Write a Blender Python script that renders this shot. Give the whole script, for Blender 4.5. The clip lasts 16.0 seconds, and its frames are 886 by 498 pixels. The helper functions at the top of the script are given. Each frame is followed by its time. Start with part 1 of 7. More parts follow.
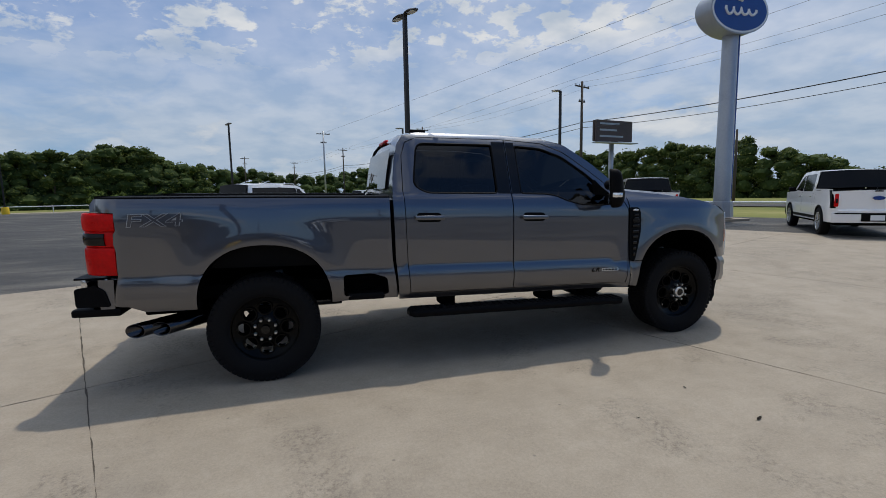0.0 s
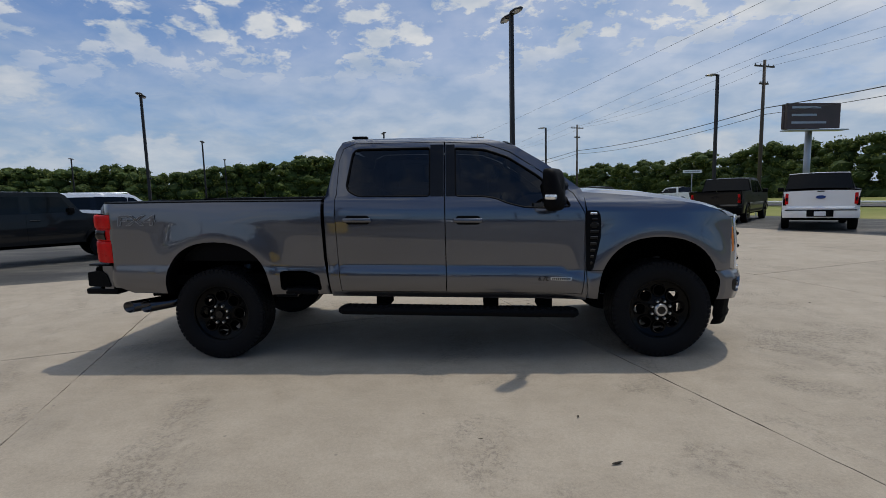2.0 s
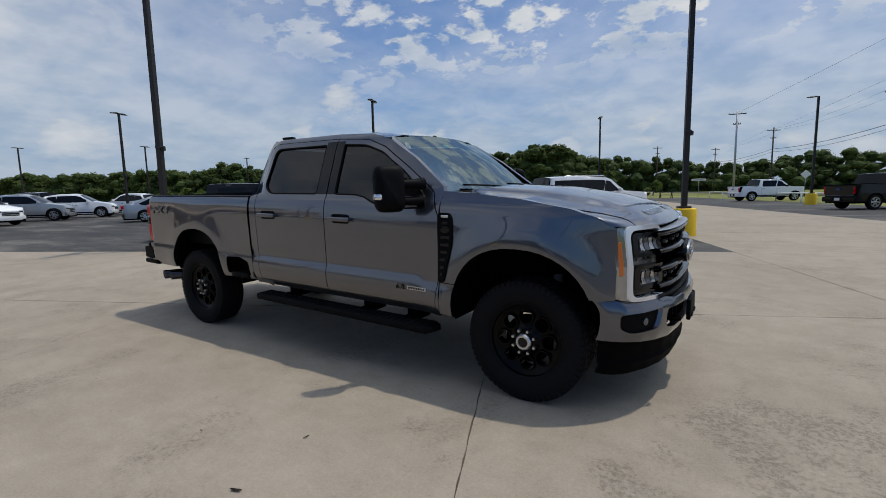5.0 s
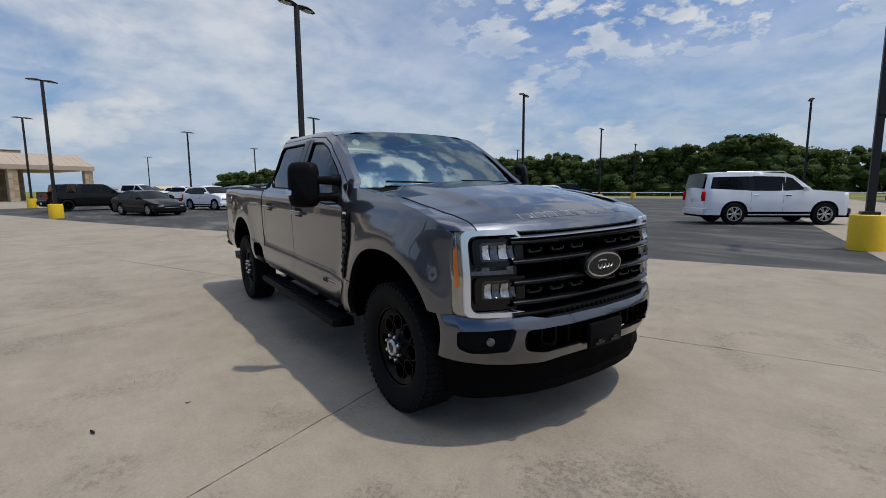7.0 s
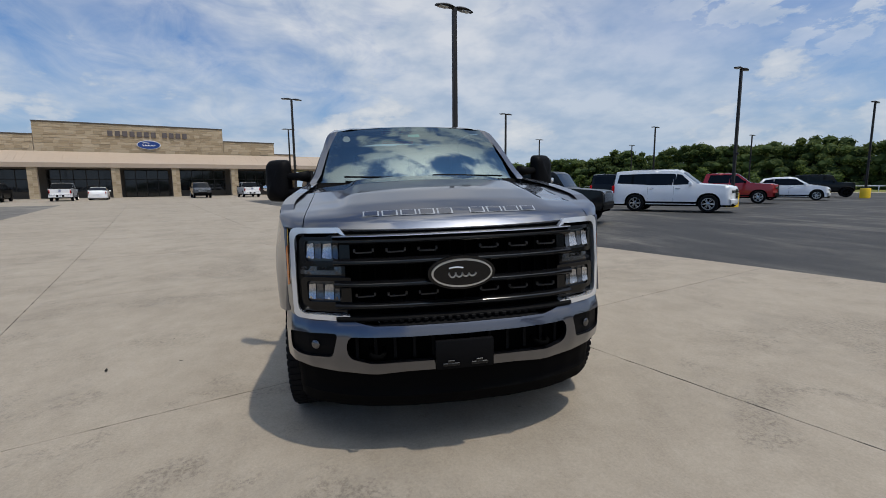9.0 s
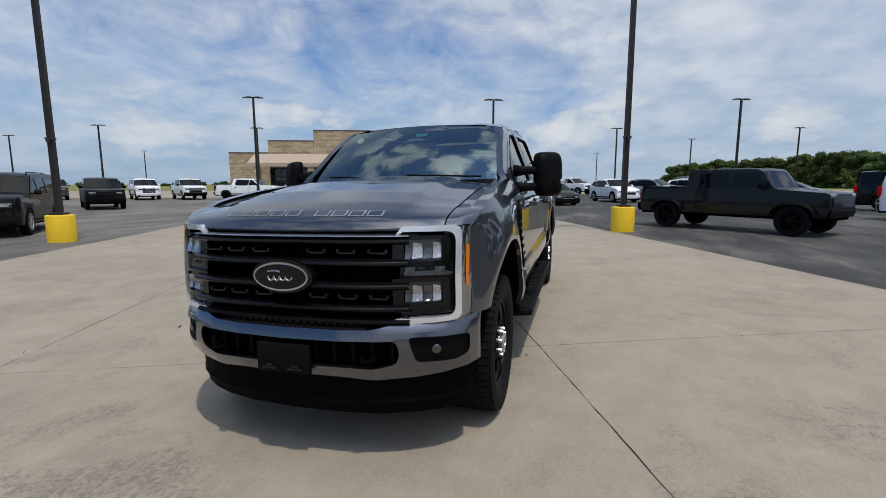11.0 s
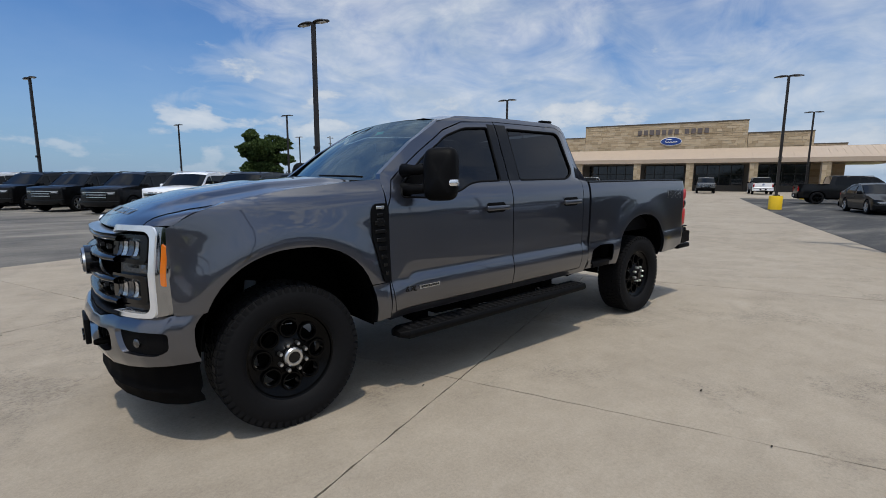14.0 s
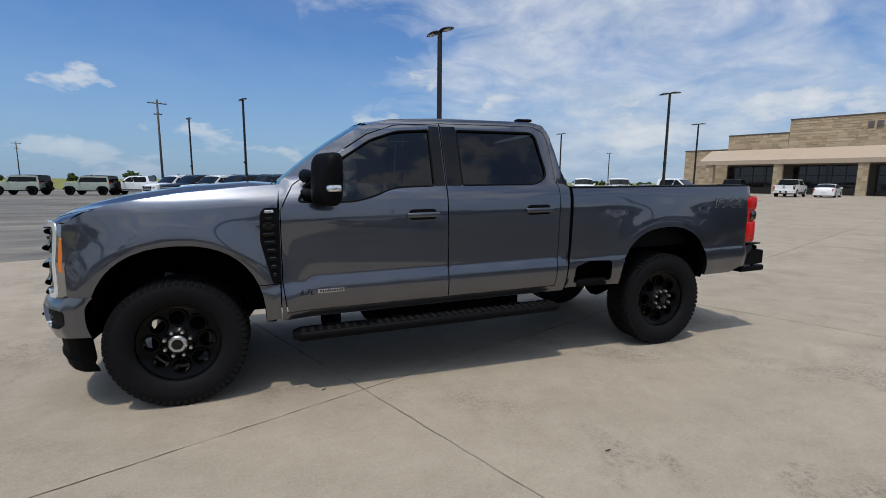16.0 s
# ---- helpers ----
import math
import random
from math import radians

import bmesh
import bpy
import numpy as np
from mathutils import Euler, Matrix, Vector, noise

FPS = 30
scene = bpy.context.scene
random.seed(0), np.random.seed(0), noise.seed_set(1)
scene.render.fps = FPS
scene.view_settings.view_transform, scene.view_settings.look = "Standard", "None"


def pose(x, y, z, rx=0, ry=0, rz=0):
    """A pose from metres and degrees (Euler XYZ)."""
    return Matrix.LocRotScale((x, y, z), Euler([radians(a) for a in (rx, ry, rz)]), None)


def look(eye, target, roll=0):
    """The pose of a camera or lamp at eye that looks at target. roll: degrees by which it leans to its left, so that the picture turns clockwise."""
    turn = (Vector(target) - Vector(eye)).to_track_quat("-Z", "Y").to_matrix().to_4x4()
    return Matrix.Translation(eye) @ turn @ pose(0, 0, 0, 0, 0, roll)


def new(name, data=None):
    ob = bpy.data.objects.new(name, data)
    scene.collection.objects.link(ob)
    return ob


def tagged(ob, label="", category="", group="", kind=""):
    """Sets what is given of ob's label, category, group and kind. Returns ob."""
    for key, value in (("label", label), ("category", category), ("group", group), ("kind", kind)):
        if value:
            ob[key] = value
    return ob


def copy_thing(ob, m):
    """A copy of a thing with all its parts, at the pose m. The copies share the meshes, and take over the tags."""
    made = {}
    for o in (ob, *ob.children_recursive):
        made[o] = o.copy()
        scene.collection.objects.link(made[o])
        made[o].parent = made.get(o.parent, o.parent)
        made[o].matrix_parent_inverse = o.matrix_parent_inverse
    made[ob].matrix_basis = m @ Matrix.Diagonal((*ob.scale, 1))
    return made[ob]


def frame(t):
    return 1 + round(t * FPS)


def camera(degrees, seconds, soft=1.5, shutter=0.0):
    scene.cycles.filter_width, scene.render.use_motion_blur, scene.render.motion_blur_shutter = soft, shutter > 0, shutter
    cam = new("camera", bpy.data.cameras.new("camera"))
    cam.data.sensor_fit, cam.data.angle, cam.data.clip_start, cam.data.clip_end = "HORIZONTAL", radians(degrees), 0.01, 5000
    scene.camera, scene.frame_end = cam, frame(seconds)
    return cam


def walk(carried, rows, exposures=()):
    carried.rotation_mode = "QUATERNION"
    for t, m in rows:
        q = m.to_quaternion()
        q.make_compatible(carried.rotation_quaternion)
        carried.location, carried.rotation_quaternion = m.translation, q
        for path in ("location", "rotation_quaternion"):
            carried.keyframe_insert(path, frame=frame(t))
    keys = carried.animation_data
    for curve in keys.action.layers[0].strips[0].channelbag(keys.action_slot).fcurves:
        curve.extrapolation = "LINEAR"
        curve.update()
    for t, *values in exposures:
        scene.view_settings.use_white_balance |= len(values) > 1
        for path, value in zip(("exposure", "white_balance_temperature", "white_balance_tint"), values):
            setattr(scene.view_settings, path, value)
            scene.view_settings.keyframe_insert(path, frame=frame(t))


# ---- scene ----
cam = camera(87.3, 16.0, soft=0.9)
PATH = [
    (0, (-1.656, -4.88, 1.479), (-1.105, -2.972, 1.243), -1.0),
    (0.5, (-1.163, -4.984, 1.456), (-0.782, -3.034, 1.23), -1.1),
    (1, (-0.647, -5.114, 1.46), (-0.445, -3.136, 1.24), -1.2),
    (1.5, (-0.177, -5.168, 1.442), (-0.134, -3.18, 1.227), -1.3),
    (2, (0.38, -5.141, 1.454), (0.248, -3.157, 1.237), -1.5),
    (2.5, (0.888, -5.125, 1.46), (0.609, -3.157, 1.239), -1.4),
    (3, (1.426, -4.967, 1.45), (0.981, -3.03, 1.228), -1.4),
    (3.5, (1.908, -4.804, 1.442), (1.31, -2.909, 1.217), -1.3),
    (4, (2.422, -4.558, 1.44), (1.646, -2.73, 1.207), -1.3),
    (4.2, (2.597, -4.423, 1.452), (1.753, -2.626, 1.217), -1.3),
    (6.3, (4.286, -3.047, 1.475), (2.849, -1.678, 1.225), -0.6),
    (6.5, (4.398, -2.887, 1.45), (2.91, -1.574, 1.201), -0.5),
    (7, (4.664, -2.432, 1.461), (3.045, -1.286, 1.206), -0.3),
    (7.5, (4.932, -2.022, 1.467), (3.211, -1.037, 1.207), -0.1),
    (8, (5.072, -1.509, 1.449), (3.251, -0.725, 1.189), -0.2),
    (8.5, (5.187, -1.041, 1.447), (3.294, -0.454, 1.18), -0.3),
    (9, (5.25, -0.513, 1.452), (3.297, -0.176, 1.179), -0.6),
    (9.5, (5.215, -0.042, 1.483), (3.238, 0.068, 1.205), -0.6),
    (9.7, (5.22, 0.161, 1.469), (3.24, 0.174, 1.193), -0.5),
    (11.8, (4.484, 2.1, 1.473), (2.71, 1.222, 1.184), -0.1),
    (12, (4.354, 2.242, 1.491), (2.615, 1.297, 1.2), -0.1),
    (12.5, (4.091, 2.615, 1.486), (2.449, 1.51, 1.198), -0.1),
    (13, (3.724, 2.956, 1.482), (2.204, 1.689, 1.191), 0.0),
    (13.5, (3.396, 3.248, 1.495), (1.994, 1.851, 1.205), 0.2),
    (14, (3.027, 3.588, 1.499), (1.772, 2.058, 1.209), 0.3),
    (14.5, (2.635, 3.805, 1.513), (1.518, 2.171, 1.226), 0.4),
    (15, (2.203, 4.057, 1.525), (1.246, 2.325, 1.238), 0.7),
    (15.5, (1.803, 4.22, 1.513), (0.992, 2.415, 1.224), 0.6),
    (16, (1.33, 4.343, 1.539), (0.687, 2.472, 1.251), 0.5),
]
walk(cam, [(t, look(eye, target, roll)) for t, eye, target, roll in PATH], [(0, -0.42), (2.5, -0.50), (4, -0.48), (6.5, -0.42), (9.5, -0.32), (13, -0.29), (16, -0.24)])

# ---------------------------------------------------------------- light
SUN = Vector((0.26, 0.25, 1.0)).normalized()
sun = new("sun", bpy.data.lights.new("sun", "SUN"))
sun.data.energy, sun.data.angle, sun.data.color = 2.95, radians(1.2), (1.0, 0.925, 0.80)
sun.matrix_world = look((0, 0, 60), Vector((0, 0, 60)) - SUN)

world = bpy.data.worlds.new("sky")
scene.world = world
world.use_nodes = True


class Nodes:
    """Short hand for building node trees."""

    def __init__(self, tree):
        self.tree = tree

    def add(self, kind, inputs=None, **props):
        n = self.tree.nodes.new(kind)
        for k, v in props.items():
            setattr_safe(n, k, v)
        for k, v in (inputs or {}).items():
            if isinstance(v, bpy.types.NodeSocket):
                self.tree.links.new(v, n.inputs[k])
            else:
                n.inputs[k].default_value = v
        return n

    def math(self, op, a, b=0.0, c=0.0, clamp=False):
        n = self.add("ShaderNodeMath", {0: a, 1: b, 2: c}, operation=op, use_clamp=clamp)
        return n.outputs[0]

    def mix(self, fac, a, b):
        n = self.add("ShaderNodeMixRGB", {0: fac, 1: a, 2: b})
        return n.outputs[0]

    def ramp(self, fac, stops):
        n = self.add("ShaderNodeValToRGB", {0: fac})
        e = n.color_ramp.elements
        while len(e) < len(stops):
            e.new(0.5)
        for el, (p, c) in zip(e, stops):
            el.position = p
            el.color = c if len(c) == 4 else (*c, 1)
        return n.outputs[0]

    def noise(self, vec, scale, detail=4.0, rough=0.55, dist=0.0):
        return self.add("ShaderNodeTexNoise", {"Vector": vec, "Scale": scale, "Detail": detail, "Roughness": rough, "Distortion": dist}).outputs[0]


def setattr_safe(n, k, v):
    if k == "operation":
        n.operation = v
    elif k == "use_clamp":
        n.use_clamp = v
    elif k == "sky_type":
        n.sky_type = v
    elif k == "sun_disc":
        n.sun_disc = v
    elif k == "sun_elevation":
        n.sun_elevation = v
    elif k == "sun_rotation":
        n.sun_rotation = v
    elif k == "feature":
        n.feature = v
    elif k == "wave_type":
        n.wave_type = v
    elif k == "blend_type":
        n.blend_type = v


def build_sky():
    tree = world.node_tree
    tree.nodes.clear()
    k = Nodes(tree)
    el = math.asin(SUN.z)
    sky = k.add("ShaderNodeTexSky", sky_type="NISHITA", sun_disc=False, sun_elevation=el, sun_rotation=math.atan2(SUN.x, SUN.y))
    vec = k.add("ShaderNodeTexCoord").outputs["Generated"]
    sep = k.add("ShaderNodeSeparateXYZ", {0: vec})
    h = k.math("MAXIMUM", sep.outputs[2], 0.0)
    den = k.math("ADD", h, 0.26)
    px, py = k.math("DIVIDE", sep.outputs[0], den), k.math("DIVIDE", sep.outputs[1], den)
    plane = k.add("ShaderNodeCombineXYZ", {0: px, 1: py, 2: 0.0}).outputs[0]
    # thin broad sheets, with a clearer quarter to one side
    broad = k.noise(plane, 0.75, 5.0, 0.55, 0.5)
    quarter = k.math("MULTIPLY", k.math("MAXIMUM", k.math("ADD", sep.outputs[0], 0.35), 0.0), k.math("MAXIMUM", k.math("MULTIPLY", sep.outputs[1], -1.0), 0.0))
    clear = k.math("MULTIPLY_ADD", quarter, -0.52, 0.03)
    side = k.math("MAXIMUM", k.math("MULTIPLY_ADD", sep.outputs[0], 0.7, k.math("MULTIPLY", sep.outputs[1], 0.7)), 0.0)
    clear = k.math("MULTIPLY_ADD", side, 0.17, clear)
    west = k.math("MAXIMUM", k.math("MULTIPLY", sep.outputs[0], -1.0), 0.0)
    clear = k.math("MULTIPLY_ADD", west, 0.08, clear)
    wisp = k.noise(plane, 3.4, 7.0, 0.62, 0.9)
    sheet_d = k.math("ADD", k.math("MULTIPLY_ADD", broad, 0.75, k.math("MULTIPLY", wisp, 0.35)), clear)
    veil = k.add("ShaderNodeMapRange", {0: sheet_d, 1: 0.45, 2: 0.67, 3: 0.06, 4: 0.81}).outputs[0]
    # a flock of small cotton clouds, high up and on one side
    warp = k.add("ShaderNodeTexNoise", {"Vector": plane, "Scale": 3.0, "Detail": 4.0}).outputs["Color"]
    bent = k.add("ShaderNodeMixRGB", {0: 0.10, 1: plane, 2: warp}).outputs[0]
    cell = k.add("ShaderNodeTexVoronoi", {"Vector": bent, "Scale": 10.0}, feature="SMOOTH_F1").outputs[0]
    fluff = k.noise(bent, 16.0, 7.0, 0.62, 0.2)
    patchy = k.noise(plane, 3.2, 5.0, 0.55, 0.3)
    over = k.add("ShaderNodeMapRange", {0: h, 1: 0.58, 2: 0.80, 3: 0.0, 4: 1.0}).outputs[0]
    flock = k.math("MULTIPLY_ADD", cell, -0.55, k.math("MULTIPLY_ADD", fluff, 0.75, k.math("MULTIPLY", patchy, 1.15)))
    flock = k.add("ShaderNodeMapRange", {0: k.math("MULTIPLY_ADD", over, -0.01, flock), 1: 0.63, 2: 0.79, 3: 0.0, 4: 0.97}).outputs[0]
    north = k.add("ShaderNodeMapRange", {0: sep.outputs[1], 1: 0.25, 2: 0.75, 3: 0.0, 4: 1.0}).outputs[0]
    where = k.math("MULTIPLY", k.math("MAXIMUM", north, over), k.add("ShaderNodeMapRange", {0: h, 1: 0.12, 2: 0.30, 3: 0.0, 4: 1.0}).outputs[0])
    thin = k.math("MULTIPLY_ADD", k.math("MULTIPLY", where, k.math("SUBTRACT", 1.0, k.math("MULTIPLY", side, 0.7))), -0.80, 1.0)
    veil = k.math("MAXIMUM", k.math("MULTIPLY", veil, thin), k.math("MULTIPLY", flock, where))
    # heaped clouds low in the sky
    low = k.add("ShaderNodeCombineXYZ", {0: sep.outputs[0], 1: sep.outputs[1], 2: k.math("MULTIPLY", sep.outputs[2], 2.2)}).outputs[0]
    puff = k.noise(low, 5.2, 8.0, 0.55, 0.1)
    band = k.add("ShaderNodeMapRange", {0: h, 1: 0.10, 2: 0.30, 3: 0.085, 4: -0.12}).outputs[0]
    puff = k.math("ADD", puff, band)
    heap = k.add("ShaderNodeMapRange", {0: puff, 1: 0.605, 2: 0.650, 3: 0.0, 4: 0.68}).outputs[0]
    shade = k.add("ShaderNodeMapRange", {0: puff, 1: 0.60, 2: 0.74, 3: 0.0, 4: 1.0}).outputs[0]
    blue = k.add("ShaderNodeMixRGB", {0: 1.0, 1: sky.outputs[0], 2: (SKY_GAIN * 0.54, SKY_GAIN * 1.03, SKY_GAIN * 1.60, 1)}, blend_type="MULTIPLY").outputs[0]
    grey = k.noise(plane, 4.0, 4.0, 0.55)
    white = k.ramp(grey, [(0.36, (0.61, 0.70, 0.82)), (0.62, (0.95, 0.97, 0.99))])
    col = k.mix(veil, blue, white)
    haze = k.add("ShaderNodeMapRange", {0: h, 1: 0.0, 2: 0.28, 3: 0.72, 4: 0.0}).outputs[0]
    col = k.mix(haze, col, (0.37, 0.515, 0.72, 1))
    heapc = k.mix(shade, (0.58, 0.67, 0.79, 1), (0.98, 0.98, 0.97, 1))
    low_haze = k.add("ShaderNodeMapRange", {0: h, 1: 0.0, 2: 0.13, 3: 0.25, 4: 1.0}).outputs[0]
    col = k.mix(k.math("MULTIPLY", heap, low_haze), col, heapc)
    # the sky brightens towards the sun
    near = k.tree.nodes.new("ShaderNodeVectorMath")
    near.operation = "DOT_PRODUCT"
    k.tree.links.new(vec, near.inputs[0])
    near.inputs[1].default_value = SUN
    glow = k.add("ShaderNodeMapRange", {0: near.outputs["Value"], 1: 0.72, 2: 1.0, 3: 0.0, 4: 1.0}).outputs[0]
    glow = k.math("MULTIPLY", k.math("POWER", glow, 1.6), k.math("MULTIPLY_ADD", veil, 2.9, 0.6))
    tint = k.add("ShaderNodeCombineXYZ", {0: k.math("MULTIPLY_ADD", glow, 1.0, 1.0), 1: k.math("MULTIPLY_ADD", glow, 0.96, 1.0), 2: k.math("MULTIPLY_ADD", glow, 0.88, 1.0)}).outputs[0]
    col = k.add("ShaderNodeVectorMath", {0: col, 1: tint}, operation="MULTIPLY").outputs[0]
    bg = k.add("ShaderNodeBackground", {0: col, 1: 1.0})
    out = k.add("ShaderNodeOutputWorld", {0: bg.outputs[0]})
    return out


SKY_GAIN = 0.090
build_sky()

# ---------------------------------------------------------------- materials


def material(name, color, rough=0.5, metal=0.0, spread=0.12, grain=18.0, stain=1.4, bump=0.0, coat=0.0, spec=0.5, world_space=False, second=None, trans=0.0, ior=1.45):
    """A principled surface with colour variation at two scales and fine relief."""
    m = bpy.data.materials.new(name)
    m.use_nodes = True
    t = m.node_tree
    t.nodes.clear()
    k = Nodes(t)
    if world_space:
        vec = k.add("ShaderNodeNewGeometry").outputs["Position"]
    else:
        vec = k.add("ShaderNodeTexCoord").outputs["Object"]
    fine, wide = k.noise(vec, grain, 4.0, 0.6), k.noise(vec, stain, 5.0, 0.6, 0.3)
    both = k.math("MULTIPLY_ADD", wide, 0.6, k.math("MULTIPLY", fine, 0.4))
    dark = [c * (1 - spread) for c in color]
    light = [min(1, c * (1 + spread)) for c in (second or color)]
    col = k.ramp(both, [(0.3, dark), (0.7, light)])
    p = k.add("ShaderNodeBsdfPrincipled", {"Base Color": col, "Metallic": metal, "Coat Weight": coat, "Specular IOR Level": spec, "Transmission Weight": trans, "IOR": ior})
    p.inputs["Coat Roughness"].default_value = 0.03
    r = k.add("ShaderNodeMapRange", {0: wide, 1: 0.3, 2: 0.7, 3: max(0.0, rough * (1 - 0.5 * spread)), 4: min(1.0, rough * (1 + 0.5 * spread))})
    t.links.new(r.outputs[0], p.inputs["Roughness"])
    if bump:
        b = k.add("ShaderNodeBump", {"Strength": 1.0, "Distance": bump, "Height": fine})
        t.links.new(b.outputs[0], p.inputs["Normal"])
    k.add("ShaderNodeOutputMaterial", {0: p.outputs[0]})
    return m


def paint(name, color, metal=0.0, rough=0.4, coat=1.0, index=1.5, haze=0.03):
    """Car paint: a base with flakes and faint unevenness under a clear coat."""
    m = material(name, color, rough, metal, 0.05, 260.0, 0.9, 0.0, coat=coat, spec=0.15 if coat < 1 else 0.5)
    m.node_tree.nodes["Principled BSDF"].inputs["Coat IOR"].default_value = index
    m.node_tree.nodes["Principled BSDF"].inputs["Coat Roughness"].default_value = haze
    return m


def concrete_material():
    m = bpy.data.materials.new("concrete")
    m.use_nodes = True
    t = m.node_tree
    t.nodes.clear()
    k = Nodes(t)
    pos = k.add("ShaderNodeNewGeometry").outputs["Position"]
    rnd = k.add("ShaderNodeObjectInfo").outputs["Random"]
    wide, mid, fine = k.noise(pos, 0.30, 6.0, 0.62, 0.3), k.noise(pos, 2.6, 7.0, 0.68, 0.3), k.noise(pos, 60.0, 5.0, 0.8)
    grit = k.noise(pos, 160.0, 3.0, 0.8)
    turn = k.add("ShaderNodeMapping", {0: pos, 2: (0, 0, -radians(22.5)), 3: (0.8, 2.6, 1)}).outputs[0]
    broom = k.noise(turn, 5.0, 6.0, 0.65)
    v = k.math("MULTIPLY_ADD", wide, 0.22, k.math("MULTIPLY_ADD", mid, 0.26, k.math("MULTIPLY_ADD", fine, 0.34, k.math("MULTIPLY_ADD", grit, 0.14, k.math("MULTIPLY", broom, 0.08)))))
    v = k.math("MULTIPLY_ADD", rnd, 0.025, v)
    col = k.ramp(v, [(0.38, (0.205, 0.172, 0.132)), (0.53, (0.300, 0.256, 0.200)), (0.68, (0.385, 0.334, 0.268))])
    # damp and tyre stains
    st = k.noise(pos, 0.9, 7.0, 0.72, 0.8)
    stain = k.add("ShaderNodeMapRange", {0: st, 1: 0.55, 2: 0.76, 3: 0.0, 4: 0.42}).outputs[0]
    col = k.mix(stain, col, (0.165, 0.148, 0.125, 1))
    # scoured, pitted patches with the aggregate laid bare
    pt = k.noise(pos, 0.8, 6.0, 0.68, 0.4)
    patch = k.add("ShaderNodeMapRange", {0: pt, 1: 0.52, 2: 0.60, 3: 0.0, 4: 1.0}).outputs[0]
    pits = k.noise(pos, 34.0, 6.0, 0.8)
    pit = k.math("MULTIPLY", k.add("ShaderNodeMapRange", {0: pits, 1: 0.48, 2: 0.60, 3: 0.0, 4: 0.55}).outputs[0], patch)
    col = k.mix(pit, col, (0.135, 0.115, 0.092, 1))
    vor = k.add("ShaderNodeTexVoronoi", {"Vector": pos, "Scale": 2.3}, feature="F1").outputs[0]
    spot = k.add("ShaderNodeMapRange", {0: vor, 1: 0.015, 2: 0.035, 3: 0.55, 4: 0.0}).outputs[0]
    col = k.mix(spot, col, (0.09, 0.08, 0.068, 1))
    h = k.math("MULTIPLY_ADD", fine, 0.5, k.math("MULTIPLY", pit, -0.9))
    b = k.add("ShaderNodeBump", {"Strength": 0.8, "Distance": 0.004, "Height": h})
    p = k.add("ShaderNodeBsdfPrincipled", {"Base Color": col, "Roughness": 0.82, "Normal": b.outputs[0], "Specular IOR Level": 0.3})
    k.add("ShaderNodeOutputMaterial", {0: p.outputs[0]})
    return m


def asphalt_material(name, stops):
    m = bpy.data.materials.new(name)
    m.use_nodes = True
    t = m.node_tree
    t.nodes.clear()
    k = Nodes(t)
    pos = k.add("ShaderNodeNewGeometry").outputs["Position"]
    turn = k.add("ShaderNodeMapping", {0: pos, 2: (0, 0, -radians(22.5)), 3: (0.30, 0.95, 1)}).outputs[0]
    streak, wide, fine = k.noise(turn, 1.0, 6.0, 0.65, 0.4), k.noise(pos, 0.15, 4.0, 0.6), k.noise(pos, 80.0, 3.0, 0.7)
    v = k.math("MULTIPLY_ADD", streak, 0.45, k.math("MULTIPLY_ADD", wide, 0.3, k.math("MULTIPLY", fine, 0.28)))
    col = k.ramp(v, list(zip((0.38, 0.52, 0.68), stops)))
    b = k.add("ShaderNodeBump", {"Strength": 0.8, "Distance": 0.006, "Height": fine})
    p = k.add("ShaderNodeBsdfPrincipled", {"Base Color": col, "Roughness": 0.78, "Normal": b.outputs[0], "Specular IOR Level": 0.35})
    k.add("ShaderNodeOutputMaterial", {0: p.outputs[0]})
    return m


def leaf_material(name, dark, light):
    m = bpy.data.materials.new(name)
    m.use_nodes = True
    t = m.node_tree
    t.nodes.clear()
    k = Nodes(t)
    geo = k.add("ShaderNodeNewGeometry")
    wide = k.noise(geo.outputs["Position"], 0.16, 4.0, 0.6)
    v = k.math("MULTIPLY_ADD", geo.outputs["Random Per Island"], 0.45, k.math("MULTIPLY", wide, 0.6))
    col = k.ramp(v, [(0.2, dark), (0.75, light)])
    p = k.add("ShaderNodeBsdfPrincipled", {"Base Color": col, "Roughness": 0.7, "Specular IOR Level": 0.15})
    tr = k.add("ShaderNodeBsdfTranslucent", {0: col})
    mx = k.add("ShaderNodeMixShader", {0: 0.3, 1: p.outputs[0], 2: tr.outputs[0]})
    k.add("ShaderNodeOutputMaterial", {0: mx.outputs[0]})
    return m


def grass_material():
    m = bpy.data.materials.new("grass")
    m.use_nodes = True
    t = m.node_tree
    t.nodes.clear()
    k = Nodes(t)
    pos = k.add("ShaderNodeNewGeometry").outputs["Position"]
    wide, fine = k.noise(pos, 0.09, 5.0, 0.65), k.noise(pos, 9.0, 4.0, 0.7)
    v = k.math("MULTIPLY_ADD", wide, 0.7, k.math("MULTIPLY", fine, 0.3))
    col = k.ramp(v, [(0.35, (0.10, 0.13, 0.035)), (0.55, (0.20, 0.20, 0.065)), (0.72, (0.34, 0.29, 0.14))])
    p = k.add("ShaderNodeBsdfPrincipled", {"Base Color": col, "Roughness": 0.9, "Specular IOR Level": 0.1})
    k.add("ShaderNodeOutputMaterial", {0: p.outputs[0]})
    return m


